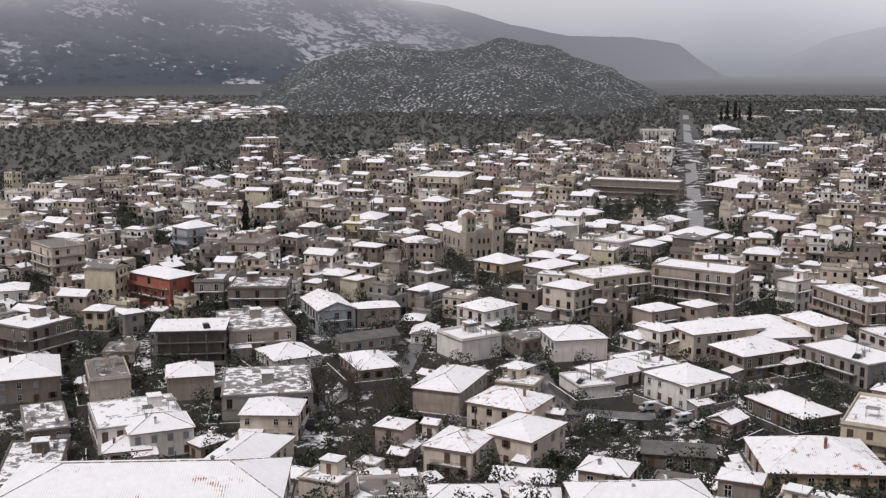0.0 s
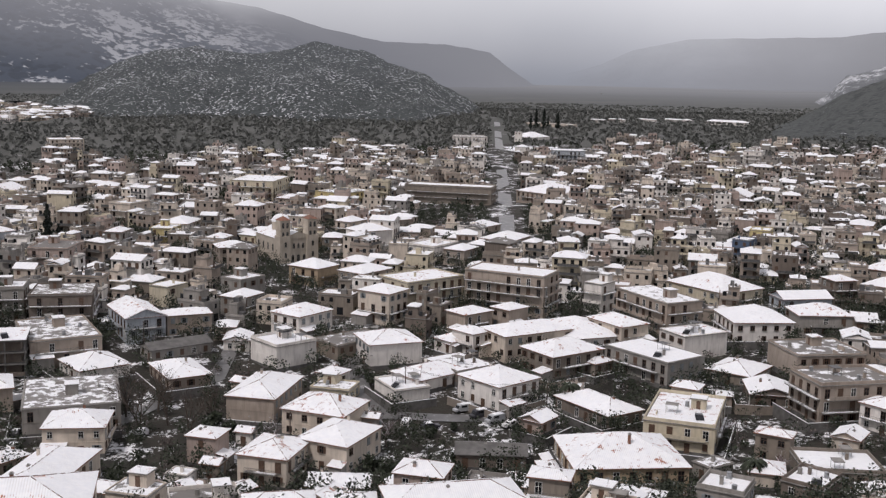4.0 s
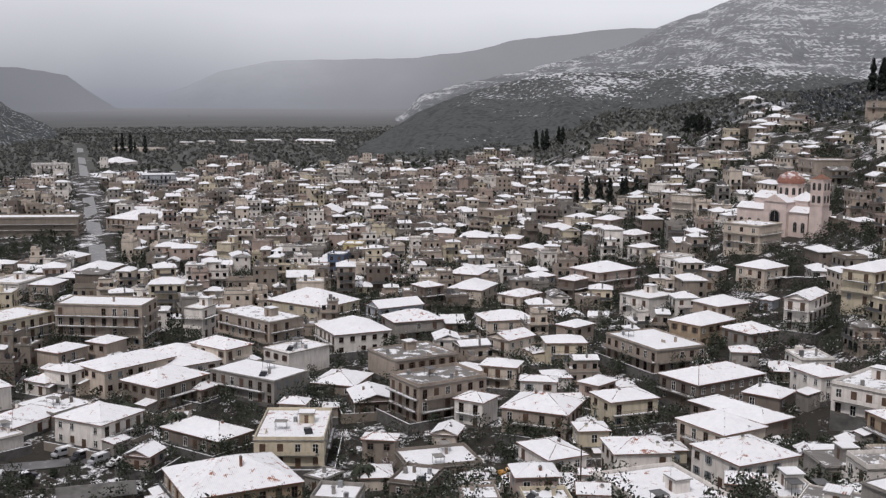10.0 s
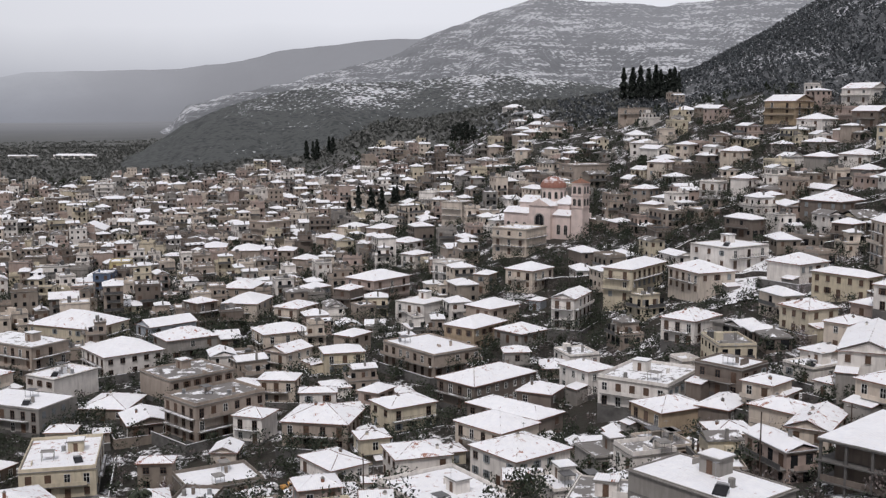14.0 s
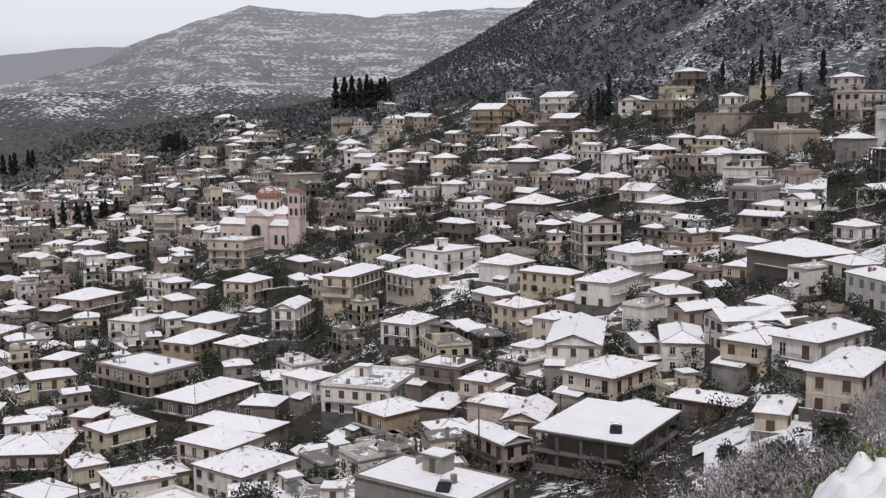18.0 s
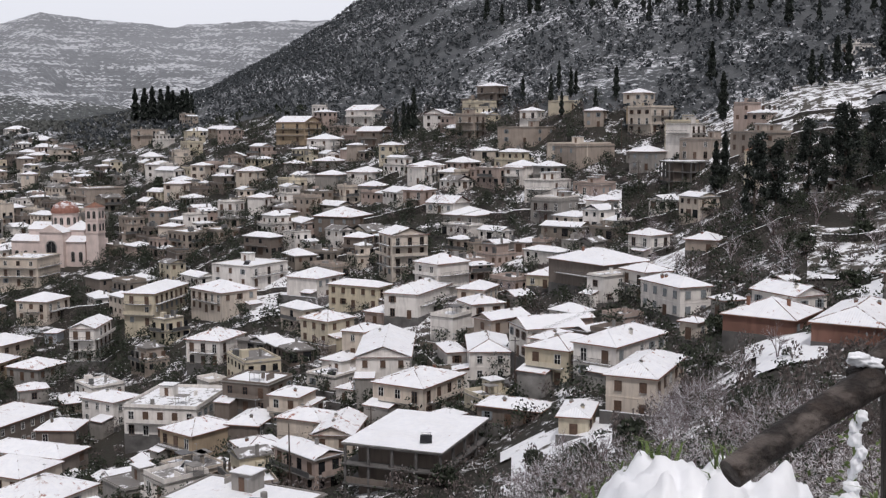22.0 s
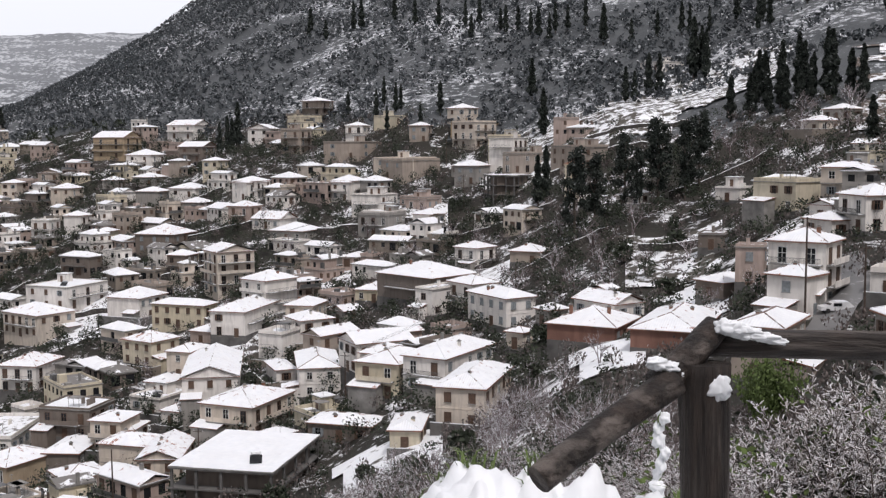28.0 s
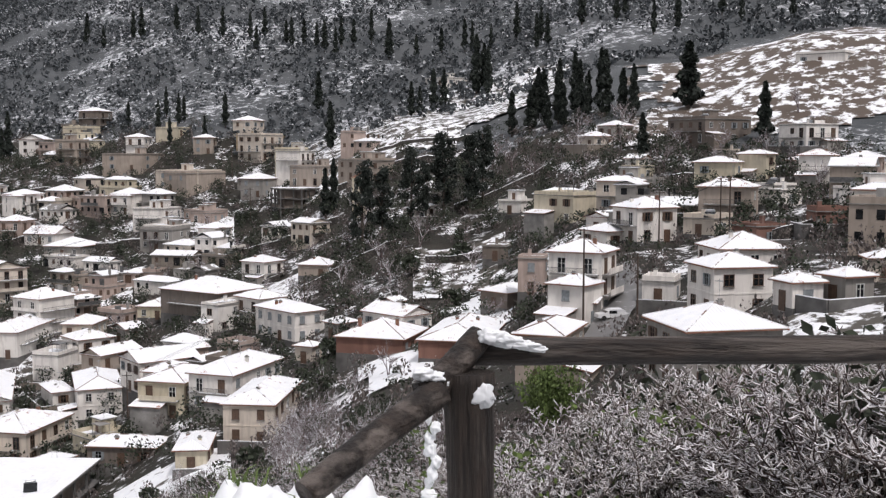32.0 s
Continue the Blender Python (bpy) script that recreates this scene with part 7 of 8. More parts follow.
mass("slope_brush", "tangled bare brush on the steep slope below the terrace", "bushes",
     scatter(1700, 26, (-99, -62), (40, 112), lambda x, y, d, b, r: off_fields(x, y, r) & off_streets(x, y) & clear_of_houses(x, y)), 170, 1.0, 0.8, 0.09, BRUSH, 0.1, 2.5)
mass("garden_trees", "round dark green citrus and olive trees in the gardens", "trees",
     scatter(14000, 27, (-108, 28), (165, 560), lambda x, y, d, b, r: clear_of_houses(x, y, 1.02) & off_streets(x, y) & off_fields(x, y, r) & (r < np.interp(b, [-90, -60, -40, 0], [0.42, 0.6, 0.8, 0.75])) & (d < town_edge(b))), 110, 2.2, 2.15, 0.3, EVERGREEN, 0.5)


# ---- the lookout: log fence, snow bank, frosted shrubs ----
def log_mat(name, along, pale=1.0):
    """Weathered wood with its grain drawn out along the log."""
    m = Nodes(name, 0.7)
    grain = m.noise(42, 7, along, 0.65)
    base = m.mix(m.span(grain, 0.35, 0.65), (0.006, 0.004, 0.003), (0.042, 0.028, 0.021))
    damp = m.span(m.noise(5.0, 6), 0.46, 0.6)
    base = m.mix(damp, base, (0.011, 0.007, 0.005))
    worn = m.math("MULTIPLY", m.span(m.noise(24, 6, along), 0.5, 0.62, 0, 0.9), m.span(m.noise(7, 5, along), 0.4, 0.6, 0.15, 1.0))
    return m.done(m.mix(worn, base, tuple(v * pale for v in (0.24, 0.2, 0.175))), m.noise(60, 8, along), 1.0, 0.03)


LOGS = {"post": log_mat("post_wood", (1, 1, 0.1), 0.45), "top_rail": log_mat("rail_wood", (1, 0.1, 1), 0.5), "brace": log_mat("brace_wood", (0.45, 0.35, 0.5), 0.66)}
PEELED = plain("peeled_wood", (0.17, 0.065, 0.022), 0.7, 0, 0.6)


def log_solid(a, b, r0, r1, seed, rings=34, sides=26):
    """A debarked log: knots, long cracks, uneven girth, cut ends."""
    a, b = Vector(a), Vector(b)
    q = (b - a).to_track_quat("Z", "Y")
    ln = (b - a).length
    s = Solid()
    for j in range(rings + 1):
        u = j / rings
        r = r0 + (r1 - r0) * u
        off = Vector((0.006 * math.sin(5 * u + seed), 0.006 * math.cos(4 * u + seed), u * ln))
        for k in range(sides):
            t = 2 * math.pi * k / sides
            bump = 1 + 0.05 * noise.noise((math.cos(t) * 1.2 + seed, math.sin(t) * 1.2, u * ln * 2.5)) + 0.035 * noise.noise((math.cos(t) * 4, math.sin(t) * 4 + seed, u * ln * 3))
            crack = -0.05 if abs(math.sin(t * 2.5 + seed + 0.4 * math.sin(u * 7))) < 0.09 else 0
            s.v.append(tuple(a + q @ (Vector((r * (bump + crack) * math.cos(t), r * (bump + crack) * math.sin(t), 0)) + off)))
    for j in range(rings):
        for k in range(sides):
            u = (k + 1) % sides
            s.f.append((j * sides + k, j * sides + u, (j + 1) * sides + u, (j + 1) * sides + k))
    s.f += [tuple(range(sides - 1, -1, -1)), tuple(range(rings * sides, (rings + 1) * sides))]
    s.i = [0] * len(s.f)
    return s


def lump_solid(centre, radii, seed, n=14, rough=0.22):
    """A rounded heap of snow."""
    s = Solid()
    for j in range(n + 1):
        p = math.pi * j / n
        for k in range(2 * n):
            t = math.pi * k / n
            d = Vector((math.sin(p) * math.cos(t), math.sin(p) * math.sin(t), math.cos(p)))
            g = 1 + rough * noise.fractal(d * 1.6 + Vector((seed * 3.1, 0, 0)), 1.0, 2.0, 4)
            s.v.append((centre[0] + d.x * radii[0] * g, centre[1] + d.y * radii[1] * g, centre[2] + d.z * radii[2] * g))
    for j in range(n):
        for k in range(2 * n):
            u = (k + 1) % (2 * n)
            s.f.append((j * 2 * n + k, (j + 1) * 2 * n + k, (j + 1) * 2 * n + u, j * 2 * n + u))
    s.i = [0] * len(s.f)
    return s


def snow_mesh(solid, name):
    me = solid.mesh(name, [DEEP_SNOW])
    me.polygons.foreach_set("use_smooth", [True] * len(me.polygons))
    return me


def log_mesh(name, *args):
    me = log_solid(*args).mesh(name, [LOGS.get(name.replace("_head", "").replace("low", "top"), LOGS["post"])])
    me.polygons.foreach_set("use_smooth", [len(p.vertices) == 4 for p in me.polygons])
    return me


JOINT = Vector((3.812, 0.129, 74.419))
RAIL_END, BRACE_END, POST_FOOT = Vector((4.02, -3.2, 74.385)), Vector((3.302, 0.587, 74.059)), Vector((3.69, 0.15, 73.3))
fence = thing("log_fence", pose(3.76, 0.16, 73.3), "weathered dark log fence with snow on its joint", "fence")
back_to_fence = fence.matrix_basis.inverted()


def fence_part(name, me, label=""):
    return part(name, me, None, fence, label, back_to_fence)


fence_part("post", log_mesh("post", POST_FOOT, (3.74, 0.15, 74.325), 0.06, 0.08, 2.0))
fence_part("top_rail", log_mesh("top_rail", JOINT + Vector((0.02, 0.06, -0.05)), RAIL_END, 0.044, 0.05, 5.0))
fence_part("brace", log_mesh("brace", JOINT + Vector((-0.15, 0.115, -0.135)), BRACE_END, 0.047, 0.041, 9.0))
fence_part("brace_head", log_mesh("brace_head", JOINT + Vector((0.0, -0.012, 0.0)), JOINT + Vector((-0.16, 0.155, -0.15)), 0.042, 0.05, 12.0), "cut log end with a rounded top")
SPLIT = Solid()
for k in range(7):
    SPLIT.beam((3.671 + 0.004 * (k % 3), 0.176 - 0.005 * k, 74.2 + 0.012 * (k * 3 % 5)), (3.674 + 0.003 * (k % 2), 0.179 - 0.005 * k, 74.285 + 0.01 * (k * 2 % 3)), 0.006, 0.003, 5)
fence_part("split_wood", SPLIT.mesh("split_wood", [PEELED]), "orange-brown split fibres in the post")
SNOW_ON_JOINT = [((3.64, 0.285, 74.335), (0.024, 0.034, 0.018)), ((3.65, 0.254, 74.325), (0.02, 0.028, 0.016)), ((3.664, 0.228, 74.305), (0.014, 0.02, 0.014)), ((3.664, 0.108, 74.268), (0.013, 0.036, 0.034))]
SNOW_ON_JOINT += [((3.762 + 0.0015 * k, 0.088 - 0.024 * k, 74.432 - 0.0065 * k + 0.004 * (k % 2)), (0.02 - 0.0012 * k, 0.034, 0.024 - 0.0024 * k)) for k in range(7)]
for k, (c, r) in enumerate(SNOW_ON_JOINT):
    fence_part("snow_clump", snow_mesh(lump_solid(c, r, k + 1, 18, 0.5), "snow_clump"), "wet white snow stuck to the wood")


def bank_z(b, d):
    """The snow bank on the rim of the terrace."""
    rim = math.exp(-((d - 4.1) / 0.75) ** 2)
    lumps = 0.05 * noise.fractal((b * 0.4, d * 3.0, 0.3), 1.0, 2.0, 3) + 0.12 * abs(noise.noise((b * 0.38, d * 4.0, 5.0))) + 0.07 * abs(noise.noise((b * 0.9, d * 9.0, 8.0))) + 0.022 * noise.noise((b * 2.2, d * 16.0, 3.0)) - 0.045
    crest = float(np.interp(b, [-120, -96, -88, -84, -82, -79, -77, -76, -74, -72, -70, -64], [-1.25, -1.25, -1.26, -1.24, -1.2, -1.17, -1.12, -1.15, -1.26, -1.36, -1.6, -2.0]))
    return EYE - 1.75 + (crest + 1.75 - 0.02) * rim + lumps * (0.4 + 0.8 * rim) - max(0, d - 4.6) * 0.75


def snow_bank():
    verts, faces = [], []
    bs, ds = np.arange(-122, -62, 0.25), np.arange(2.2, 6.0, 0.035)
    for b in bs:
        for d in ds:
            r = radians(b)
            verts.append((-math.sin(r) * d, math.cos(r) * d, bank_z(b, d)))
    n = len(ds)
    for i in range(len(bs) - 1):
        for j in range(n - 1):
            faces.append((i * n + j, i * n + j + 1, (i + 1) * n + j + 1, (i + 1) * n + j))
    tagged(mesh_object("snow_bank", verts, faces, [DEEP_SNOW], smooth=True), "lumpy white snow bank along the rim of the terrace", "snow", kind="structure")


snow_bank()
stalk = thing("snowy_sapling", pose(4.46, 0.318, 73.3), "thin green stalk hung with lumps of snow", "plant")
part("stem", Solid().beam((0, 0, 0), (0, 0.01, 0.74), 0.012, 0.006, 6), [SPRING], stalk)
for k in range(9):
    lump_rng = random.Random(k)
    part("snow_lump", snow_mesh(lump_solid((lump_rng.uniform(-0.012, 0.012), lump_rng.uniform(-0.016, 0.016), 0.36 + k * 0.044), (0.024, lump_rng.uniform(0.018, 0.032) * (1 - 0.04 * k), lump_rng.uniform(0.022, 0.036)), k + 20, 14, 0.5), "snow_lump"), None, stalk)
sprig = Solid()
for k in range(26):
    sprig_rng = random.Random(k + 50)
    q = Vector((sprig_rng.uniform(-0.03, 0.03), sprig_rng.uniform(0, 0.07), sprig_rng.uniform(0.2, 0.66)))
    w = Vector((0, sprig_rng.uniform(0.01, 0.02), sprig_rng.uniform(-0.012, 0.012)))
    sprig.face((q, q + w + Vector((0, 0, 0.006)), q + w * 2, q + w - Vector((0, 0, 0.006))))
part("leaf", sprig, [SPRING], stalk, "small fresh green leaves")


def coral_mesh(seed, stems=44):
    """A rimed shrub about one metre tall: dark crooked stems ending in many short rods that curl upward, each thick with frost."""
    rng = random.Random(seed)
    s = Solid()
    for _ in range(stems):
        a, out = rng.uniform(0, 6.28), rng.uniform(0.1, 1.4)
        p = Vector((rng.uniform(-0.25, 0.25), rng.uniform(-0.25, 0.25), 0))
        d = Vector((math.cos(a) * out, math.sin(a) * out, 1)).normalized()
        r = rng.uniform(0.004, 0.008)
        for j in range(7):
            d = (d + Vector((rng.uniform(-1, 1), rng.uniform(-1, 1), rng.uniform(-0.5, 0.6))) * 0.7).normalized()
            q = p + d * rng.uniform(0.1, 0.18)
            s.beam(p, q, r, r * 0.85, 5, 1)
            for _ in range(8 if j else 2):
                e = (d * 0.4 + Vector((rng.uniform(-1, 1), rng.uniform(-1, 1), rng.uniform(-0.5, 0.8)))).normalized()
                f, w = p.lerp(q, rng.random()), rng.uniform(0.0028, 0.0052)
                for k in range(3):
                    g = f + e * rng.uniform(0.01, 0.024)
                    s.beam(f, g, w * (0.8, 1.0, 1.05)[k], w * (1.0, 1.05, 0.45)[k], 5, 0)
                    f, e = g, (e + Vector((rng.uniform(-0.7, 0.7), rng.uniform(-0.7, 0.7), 0.22))).normalized()
            p, r = q, r * 0.85
    return s.mesh("brushwood", [RIMED, DARK_STEM])


def rimed_mat():
    m = Nodes("rimed_twig", 0.85)
    bark = m.mix(m.span(m.info.outputs["Random"], 0, 1), (0.17, 0.12, 0.115), (0.24, 0.2, 0.17))
    bark = m.mix(m.span(m.noise(3.0, 4), 0.4, 0.65), bark, (0.1, 0.085, 0.05))
    rime = m.math("MULTIPLY", m.span(m.up(), -0.25, 0.55), m.span(m.noise(1.6, 5), 0.33, 0.55, 0.15, 1.0))
    return m.done(m.mix(rime, bark, (0.74, 0.73, 0.75)), m.noise(60, 3), 0.5, 0.01)


RIMED, DARK_STEM = rimed_mat(), plain("dark_stem", (0.05, 0.033, 0.03), 0.9, 0, 0.4)
CORALS = [coral_mesh(k) for k in (51, 52, 53, 54)]


def shrub_mesh(seed, stems=58, mat=None):
    """A dense twiggy shrub about one metre tall: stems that fork twice, each a thin tapered bar."""
    rng = random.Random(seed)
    s = Solid()
    for _ in range(stems):
        a, out = rng.uniform(0, 6.28), rng.uniform(0.1, 1.5)
        p = Vector((rng.uniform(-0.15, 0.15), rng.uniform(-0.15, 0.15), 0))
        d = Vector((math.cos(a) * out, math.sin(a) * out, 1)).normalized()
        r = rng.uniform(0.006, 0.011)
        for j in range(7):
            d = (d + Vector((rng.uniform(-1, 1), rng.uniform(-1, 1), rng.uniform(-0.6, 0.75))) * 0.75).normalized()
            q = p + d * rng.uniform(0.09, 0.19)
            s.beam(p, q, r, r * 0.8, 4)
            if j:
                for _ in range(3):
                    e = (d + Vector((rng.uniform(-1, 1), rng.uniform(-1, 1), rng.uniform(-0.3, 0.9))) * 0.8).normalized()
                    f = p.lerp(q, rng.random())
                    g = f + e * rng.uniform(0.06, 0.14)
                    s.beam(f, g, r * 0.65, r * 0.4, 3)
                    s.beam(g, g + (e + Vector((0, 0, 0.5))).normalized() * rng.uniform(0.05, 0.12), r * 0.5, r * 0.3, 3)
            p, r = q, r * 0.82
    return s.mesh("brushwood", [mat or TWIG])


SHRUBS = [shrub_mesh(k) for k in (31, 32, 33, 34)]
SHRUB_LEAVES = [bush_mesh(41, SPRING, 300, 0.05), bush_mesh(42, EVERGREEN, 420, 0.06)]
rng_near = random.Random(77)


FINE_LEAVES = bush_mesh(43, EVERGREEN, 1500, 0.03)


def shrub(b, d, size, leafy=None):
    r = radians(b)
    x, y = -math.sin(r) * d, math.cos(r) * d
    t = thing("frosted_shrub", pose(x, y, ground_z(x, y) - 0.1, 0, 0, rng_near.uniform(0, 360)) @ Matrix.Scale(size, 4), "dense bare shrub, its twigs white with rime", "shrub", "shrubs below the fence")
    part("brushwood", rng_near.choice(CORALS if d < 30 else SHRUBS), None, t)
    if leafy is not None:
        part("foliage", FINE_LEAVES if size > 3 else SHRUB_LEAVES[leafy], None, t, "sparse green leaves", Matrix.Scale(0.6, 4))


for k in range(64):
    b = -88.5 - 25 * ((k * 0.618) % 1)
    d = 8.0 + (8.5 if b < -97 else 4.0) * ((k * 0.377 + 0.1) % 1)
    shrub(b, d, rng_near.uniform(0.9, 1.3) * float(np.interp(b, [-114, -99, -95, -90], [1.4, 1.35, 1.0, 0.85])), (0 if k % 7 == 0 else 1 if k % 3 == 0 else None))
for k in range(40):
    b = -66 - 27 * ((k * 0.618 + 0.3) % 1)
    d = 9.5 + 16 * ((k * 0.377) % 1)
    shrub(b, d, rng_near.uniform(0.75, 1.1) * (0.9 if b > -74 else 1.05), 1 if k % 3 == 0 else None)
for k in range(26):
    b = -70 - 16 * ((k * 0.618 + 0.6) % 1)
    d = 75 + 40 * ((k * 0.431) % 1)
    shrub(b, d, rng_near.uniform(4.2, 6.5), 1 if k % 2 else None)
def willow_mesh():
    """Upright fine foliage in loose sprays."""
    rs = np.random.RandomState(45)
    pts = []
    for _ in range(60):
        a, lean, ln = rs.uniform(0, 6.28), rs.uniform(0, 1.15), rs.uniform(1.0, 1.9)
        u = rs.uniform(0.15, 1, (130, 1))
        line = np.array([[math.cos(a) * lean * 0.8, math.sin(a) * lean * 0.8, ln]]) * u
        pts.append(line + rs.normal(size=(130, 3)) * 0.07)
    return quad_mesh("foliage", leaves(np.concatenate(pts), 0.045, rs, 3.5), [SPRING])


for fx, fy, fs in ((142, 27, 6.5), (145, 24.5, 6), (140, 29.5, 5), (147, 29, 6), (138, 24, 4.5), (121, 36, 4.5), (117, 33, 4)):
    shrub(math.degrees(math.atan2(-fx, fy)), math.hypot(fx, fy), fs, 1 if fs < 5 else None)
tree("bush", 136, 32.5, 5.5, 1, 0.9)
green = thing("green_shrub", pose(104, -3.6, ground_z(104, -3.6) - 0.2) @ Matrix.Diagonal((3.9, 3.9, 3.7, 1)), "fresh green willowy shrub in front of a house", "shrub")
part("foliage", willow_mesh(), None, green)
part("stem", BUSH_TRUNK, None, green)


def grass_tuft(b, d, n, seed):
    rng = random.Random(seed)
    r = radians(b)
    x, y, z = -math.sin(r) * d, math.cos(r) * d, bank_z(b, d) - 0.03
    s = Solid()
    for _ in range(n):
        a, ln = rng.uniform(0, 6.28), rng.uniform(0.05, 0.12)
        p = Vector((rng.uniform(-0.05, 0.05), rng.uniform(-0.05, 0.05), 0))
        m = p + Vector((math.cos(a) * ln * 0.35, math.sin(a) * ln * 0.35, ln * 0.7))
        e = p + Vector((math.cos(a) * ln * 0.9, math.sin(a) * ln * 0.9, ln * 0.75))
        w = Vector((-math.sin(a), math.cos(a), 0)) * 0.004
        s.face((p - w, p + w, m + w, m - w))
        s.face((m - w, m + w, e))
    t = thing("grass_tuft", pose(x, y, z), "green grass blades poking out of snow", "grass", "tufts of grass")
    part("grass", s, [SPRING], t)


for k, (gb, gd) in enumerate(((-72.4, 4.45), (-73.2, 4.4), (-74.5, 4.4), (-75.6, 4.35), (-76.5, 4.3), (-77.2, 4.35), (-78.4, 4.3), (-79.4, 4.2), (-80.2, 4.3), (-86.2, 4.3))):
    grass_tuft(gb, gd, 18, k)


# ---- open snow between the gardens and on the knoll ----
FIELD_SNOW = snow("field_snow", (0.06, 0.052, 0.04), 0.42, 0.3)
KNOLL_SNOW = snow("knoll_snow", (0.085, 0.062, 0.046), 0.436, 0.2)


def snow_field(b0, b1, d0, d1, label="patchy snow lying on open hillside", seed=0):
    """A sheet of snow that follows the ground, with a ragged outline."""
    nb, nd = max(8, int((b1 - b0) * (d0 + d1) / 2 * 0.0175 / 1.5)), max(8, int((d1 - d0) / 1.5))
    verts, faces, keep = [], [], {}
    for i in range(nb + 1):
        for j in range(nd + 1):
            u, v = i / nb, j / nd
            r, d = radians(b0 + (b1 - b0) * u), d0 + (d1 - d0) * v
            x, y = -math.sin(r) * d, math.cos(r) * d
            rag = noise.fractal((x * 0.05 + seed, y * 0.05, 2.0), 1.0, 2.0, 5)
            if 1.15 * (1 - max(abs(2 * u - 1), abs(2 * v - 1)) ** 2) + 0.55 * rag > 0.18:
                keep[i, j] = len(verts)
                verts.append((x, y, ground_z(x, y) + 0.45 + 0.15 * rag))
    for i in range(nb):
        for j in range(nd):
            c = [keep.get(k) for k in ((i, j), (i, j + 1), (i + 1, j + 1), (i + 1, j))]
            if None not in c:
                faces.append(tuple(c))
    tagged(mesh_object("snow_field", verts, faces, [KNOLL_SNOW if seed == 0 else FIELD_SNOW], smooth=True), label, "snow", kind="structure")


for k, f in enumerate(FIELDS + ((-15.6, -12.6, 985, 1050),)):
    snow_field(*f, seed=k * 3)


# ---- terrace walls on the hillside, roof tanks and aerials ----
def terrace_wall(b0, b1, d0, d1, high):
    """A dry stone retaining wall that follows the slope."""
    n = max(4, int(abs(b1 - b0) * (d0 + d1) * 0.00873 / 2.5))
    verts, faces = [], []
    for i in range(n + 1):
        u = i / n
        r, d = radians(b0 + (b1 - b0) * u), d0 + (d1 - d0) * u + 0.5 * math.sin(i * 1.7)
        for dd, up in ((0, -0.8), (0, high), (0.6, high), (0.6, -0.8)):
            x, y = -math.sin(r) * (d + dd), math.cos(r) * (d + dd)
            verts.append((x, y, ground_z(x, y) + up + (0.15 * math.sin(i * 2.3) if up > 0 else 0)))
    for i in range(n):
        for k in range(3):
            faces.append((i * 4 + k, i * 4 + k + 1, i * 4 + k + 5, i * 4 + k + 4))
    ob = tagged(mesh_object("terrace_wall", verts, faces, [STONE_WALL, ROOF_SNOW], index=[m for _ in range(n) for m in (0, 1, 0)]), "rough dark stone terrace wall capped with snow", "wall", kind="structure")
    return ob


def stone_wall_mat():
    m = Nodes("dry_stone", 0.95)
    v = m.n.new("ShaderNodeTexVoronoi")
    v.inputs["Scale"].default_value = 2.2
    m.l.new(m.geo.outputs["Position"], v.inputs["Vector"])
    return m.done(m.mix(m.span(v.outputs["Distance"], 0.1, 0.5), (0.15, 0.135, 0.12), (0.04, 0.036, 0.032)), v.outputs["Distance"], 0.8, 0.1)


STONE_WALL = stone_wall_mat()
LOWER_WALLS = ((-52, -46.5, 352, 360, 3.5), (-55, -50, 368, 352, 2.2), (-62, -55, 322, 330, 2.0), (-64, -57, 345, 352, 2.2), (-66, -61, 372, 380, 2.5), (-70, -64, 282, 276, 1.8), (-72, -66, 318, 330, 2.0), (-74, -69, 352, 358, 2.4), (-78, -73, 290, 284, 1.8), (-81, -76, 322, 332, 2.2))
UPPER_WALLS = ((-84, -79, 268, 262, 2.0), (-86, -81, 345, 350, 2.2), (-88, -83, 362, 366, 1.6), (-90, -85.5, 240, 246, 2.0), (-92, -87, 300, 296, 2.4), (-99, -94, 210, 214, 2.0), (-104, -98, 252, 258, 2.4), (-106, -100, 176, 172, 2.0), (-60, -52, 392, 402, 2.2), (-68, -60, 420, 425, 2.2), (-57, -49, 432, 440, 2.2))
for w in LOWER_WALLS + UPPER_WALLS:
    terrace_wall(*w)

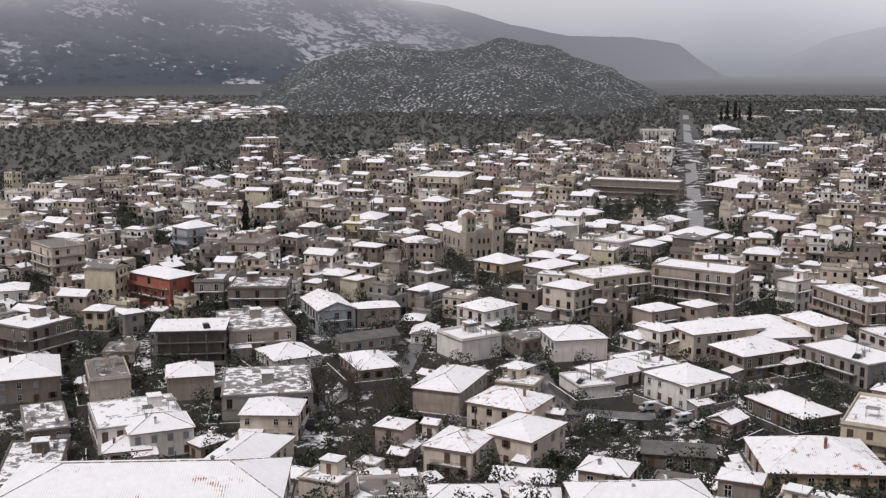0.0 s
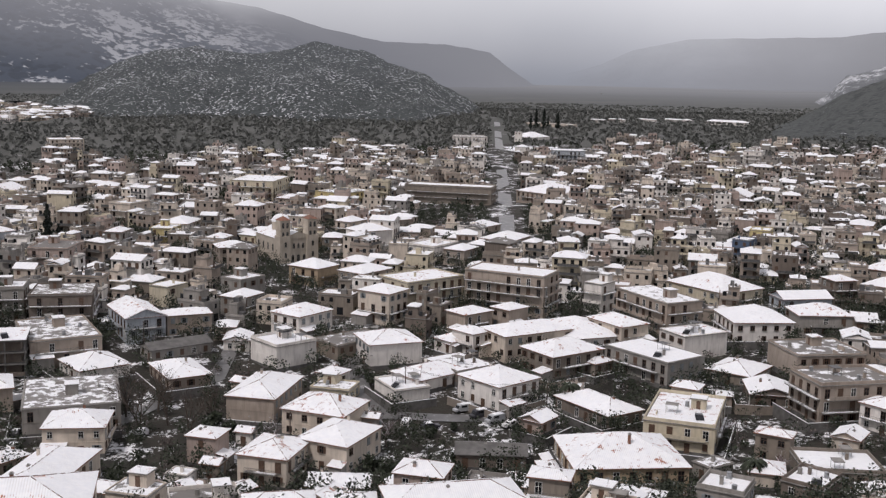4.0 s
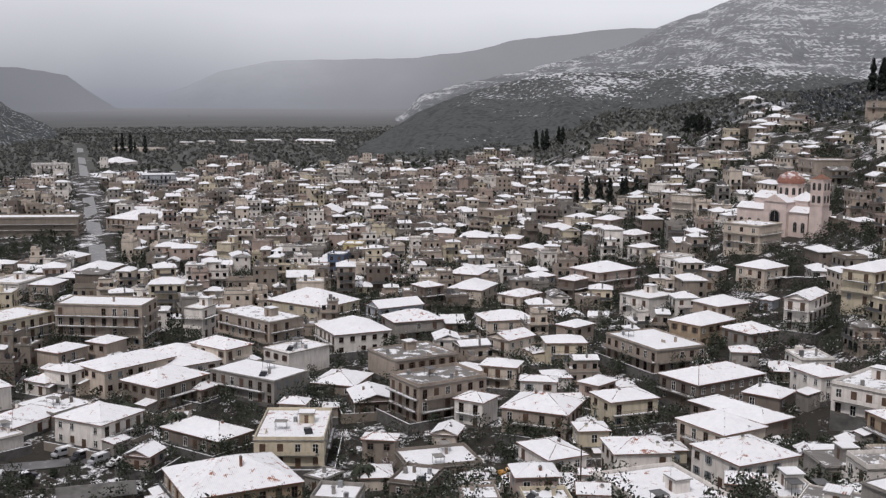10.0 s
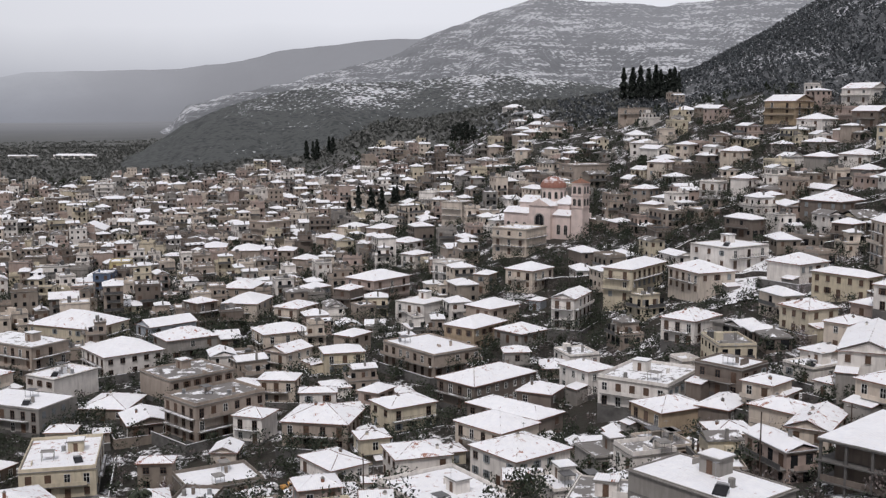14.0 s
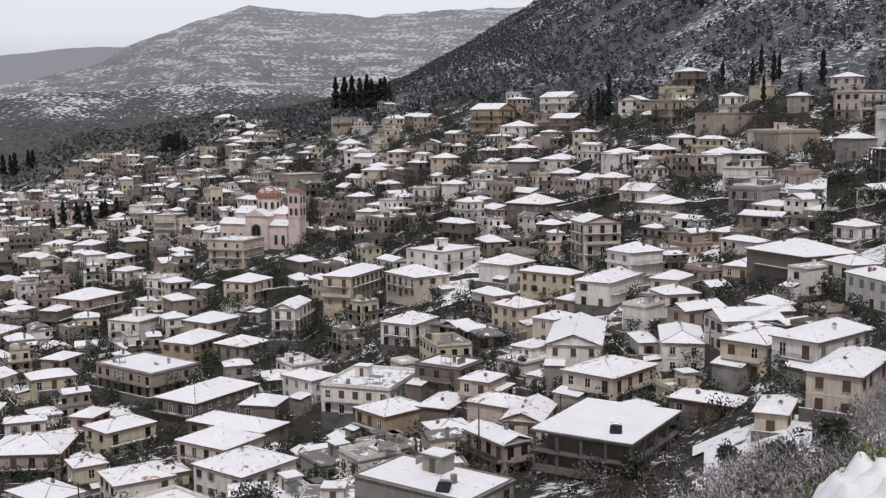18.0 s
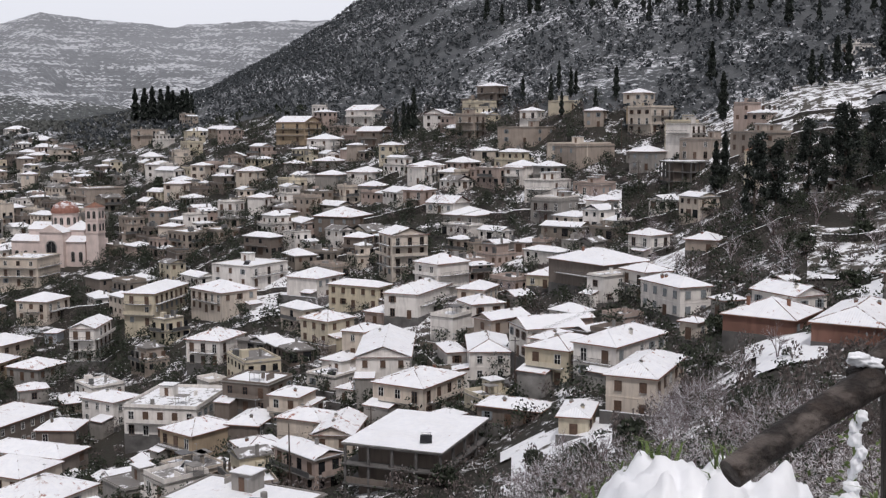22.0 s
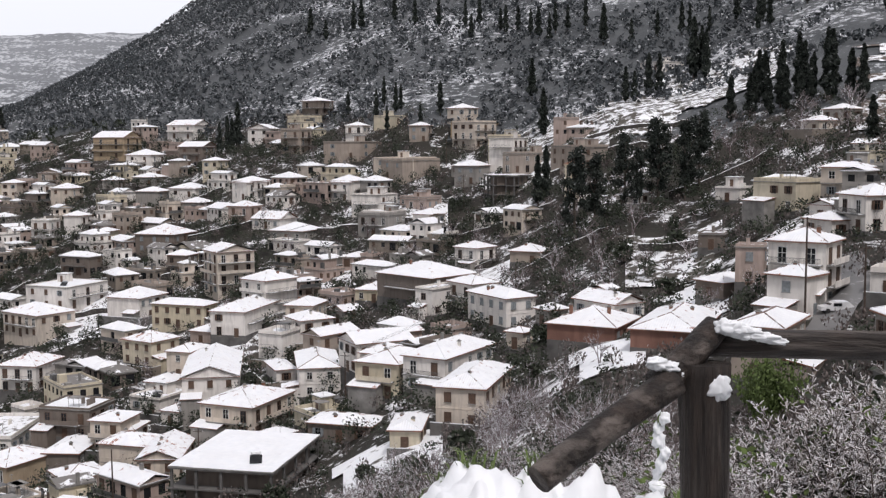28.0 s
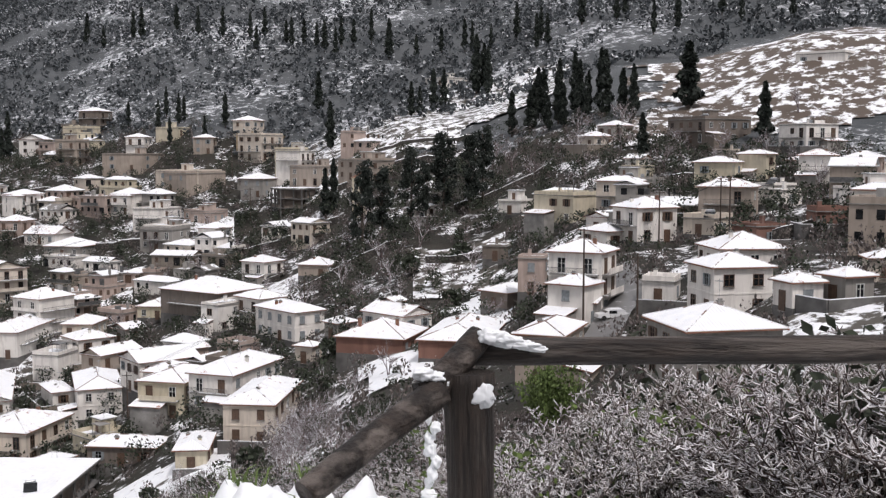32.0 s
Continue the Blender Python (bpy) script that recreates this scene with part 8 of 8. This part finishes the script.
AERIAL = Solid().beam((0, 0, -0.5), (0, 0, 2.6), 0.025, sides=5)
for q in range(6):
    AERIAL.beam((-0.45 + 0.03 * q, 0.12 * q - 0.3, 2.4), (0.45 - 0.03 * q, 0.12 * q - 0.3, 2.4), 0.012, sides=4)
AERIAL_MESH = AERIAL.beam((0, -0.4, 2.4), (0, 0.45, 2.4), 0.015, sides=4).mesh("aerial", [STEEL])
for k, ob in enumerate([o for o in scene.objects if o.name.startswith("roof") and o.parent and math.hypot(*o.parent.location[:2]) < 250]):
    if k % 4 == 1:
        top = max(v.co.z for v in ob.data.vertices)
        part("aerial", AERIAL_MESH, None, ob, "", pose(0.6 * (-1) ** (k // 2), 0.3, top - 0.15, 0, 0, k * 40))


def solar_heater(x, y, z, turn):
    """A rooftop water tank over its slanting panel, with snow on it."""
    t = thing("solar_heater", pose(x, y, z, 0, 0, turn), "rooftop solar water heater, a grey tank over a dark panel", "water heater", "solar heaters")
    part("tank", Solid().beam((-0.75, 0, 1.0), (0.75, 0, 1.0), 0.28, sides=14), [STEEL], t)
    pn = Solid()
    pn.face([(-0.9, -1.7, 0.12), (0.9, -1.7, 0.12), (0.9, -0.2, 0.95), (-0.9, -0.2, 0.95)])
    pn.face([(-0.9, -0.2, 0.9), (0.9, -0.2, 0.9), (0.9, -1.7, 0.07), (-0.9, -1.7, 0.07)])
    part("panel", pn, [PANE], t)
    for px in (-0.8, 0.8):
        part("leg", Solid().beam((px, -0.1, 0), (px, 0, 0.85), 0.03, sides=5), [STEEL], t)
    part("snow_cap", Solid().box(-0.6, 0.6, -0.12, 0.12, 1.26, 1.33), [DEEP_SNOW], t)


FLAT_ROOFS = [o for o in scene.objects if o.name.startswith("roof") and o.parent and o.get("label", "").startswith("flat concrete") and math.hypot(*o.parent.location[:2]) < 340]
for k, ob in enumerate(FLAT_ROOFS):
    if k % 4 == 0 or "open" in ob.parent.get("label", "") or "unfinished" in ob.parent.get("label", ""):
        co = np.array([v.co for v in ob.data.vertices])
        m = ob.parent.matrix_basis @ Vector((0.22 * np.ptp(co[:, 0]), -0.26 * np.ptp(co[:, 1]), co[:, 2].max() + 0.08))
        solar_heater(m.x, m.y, m.z, math.degrees(ob.parent.rotation_euler.z) + 20)
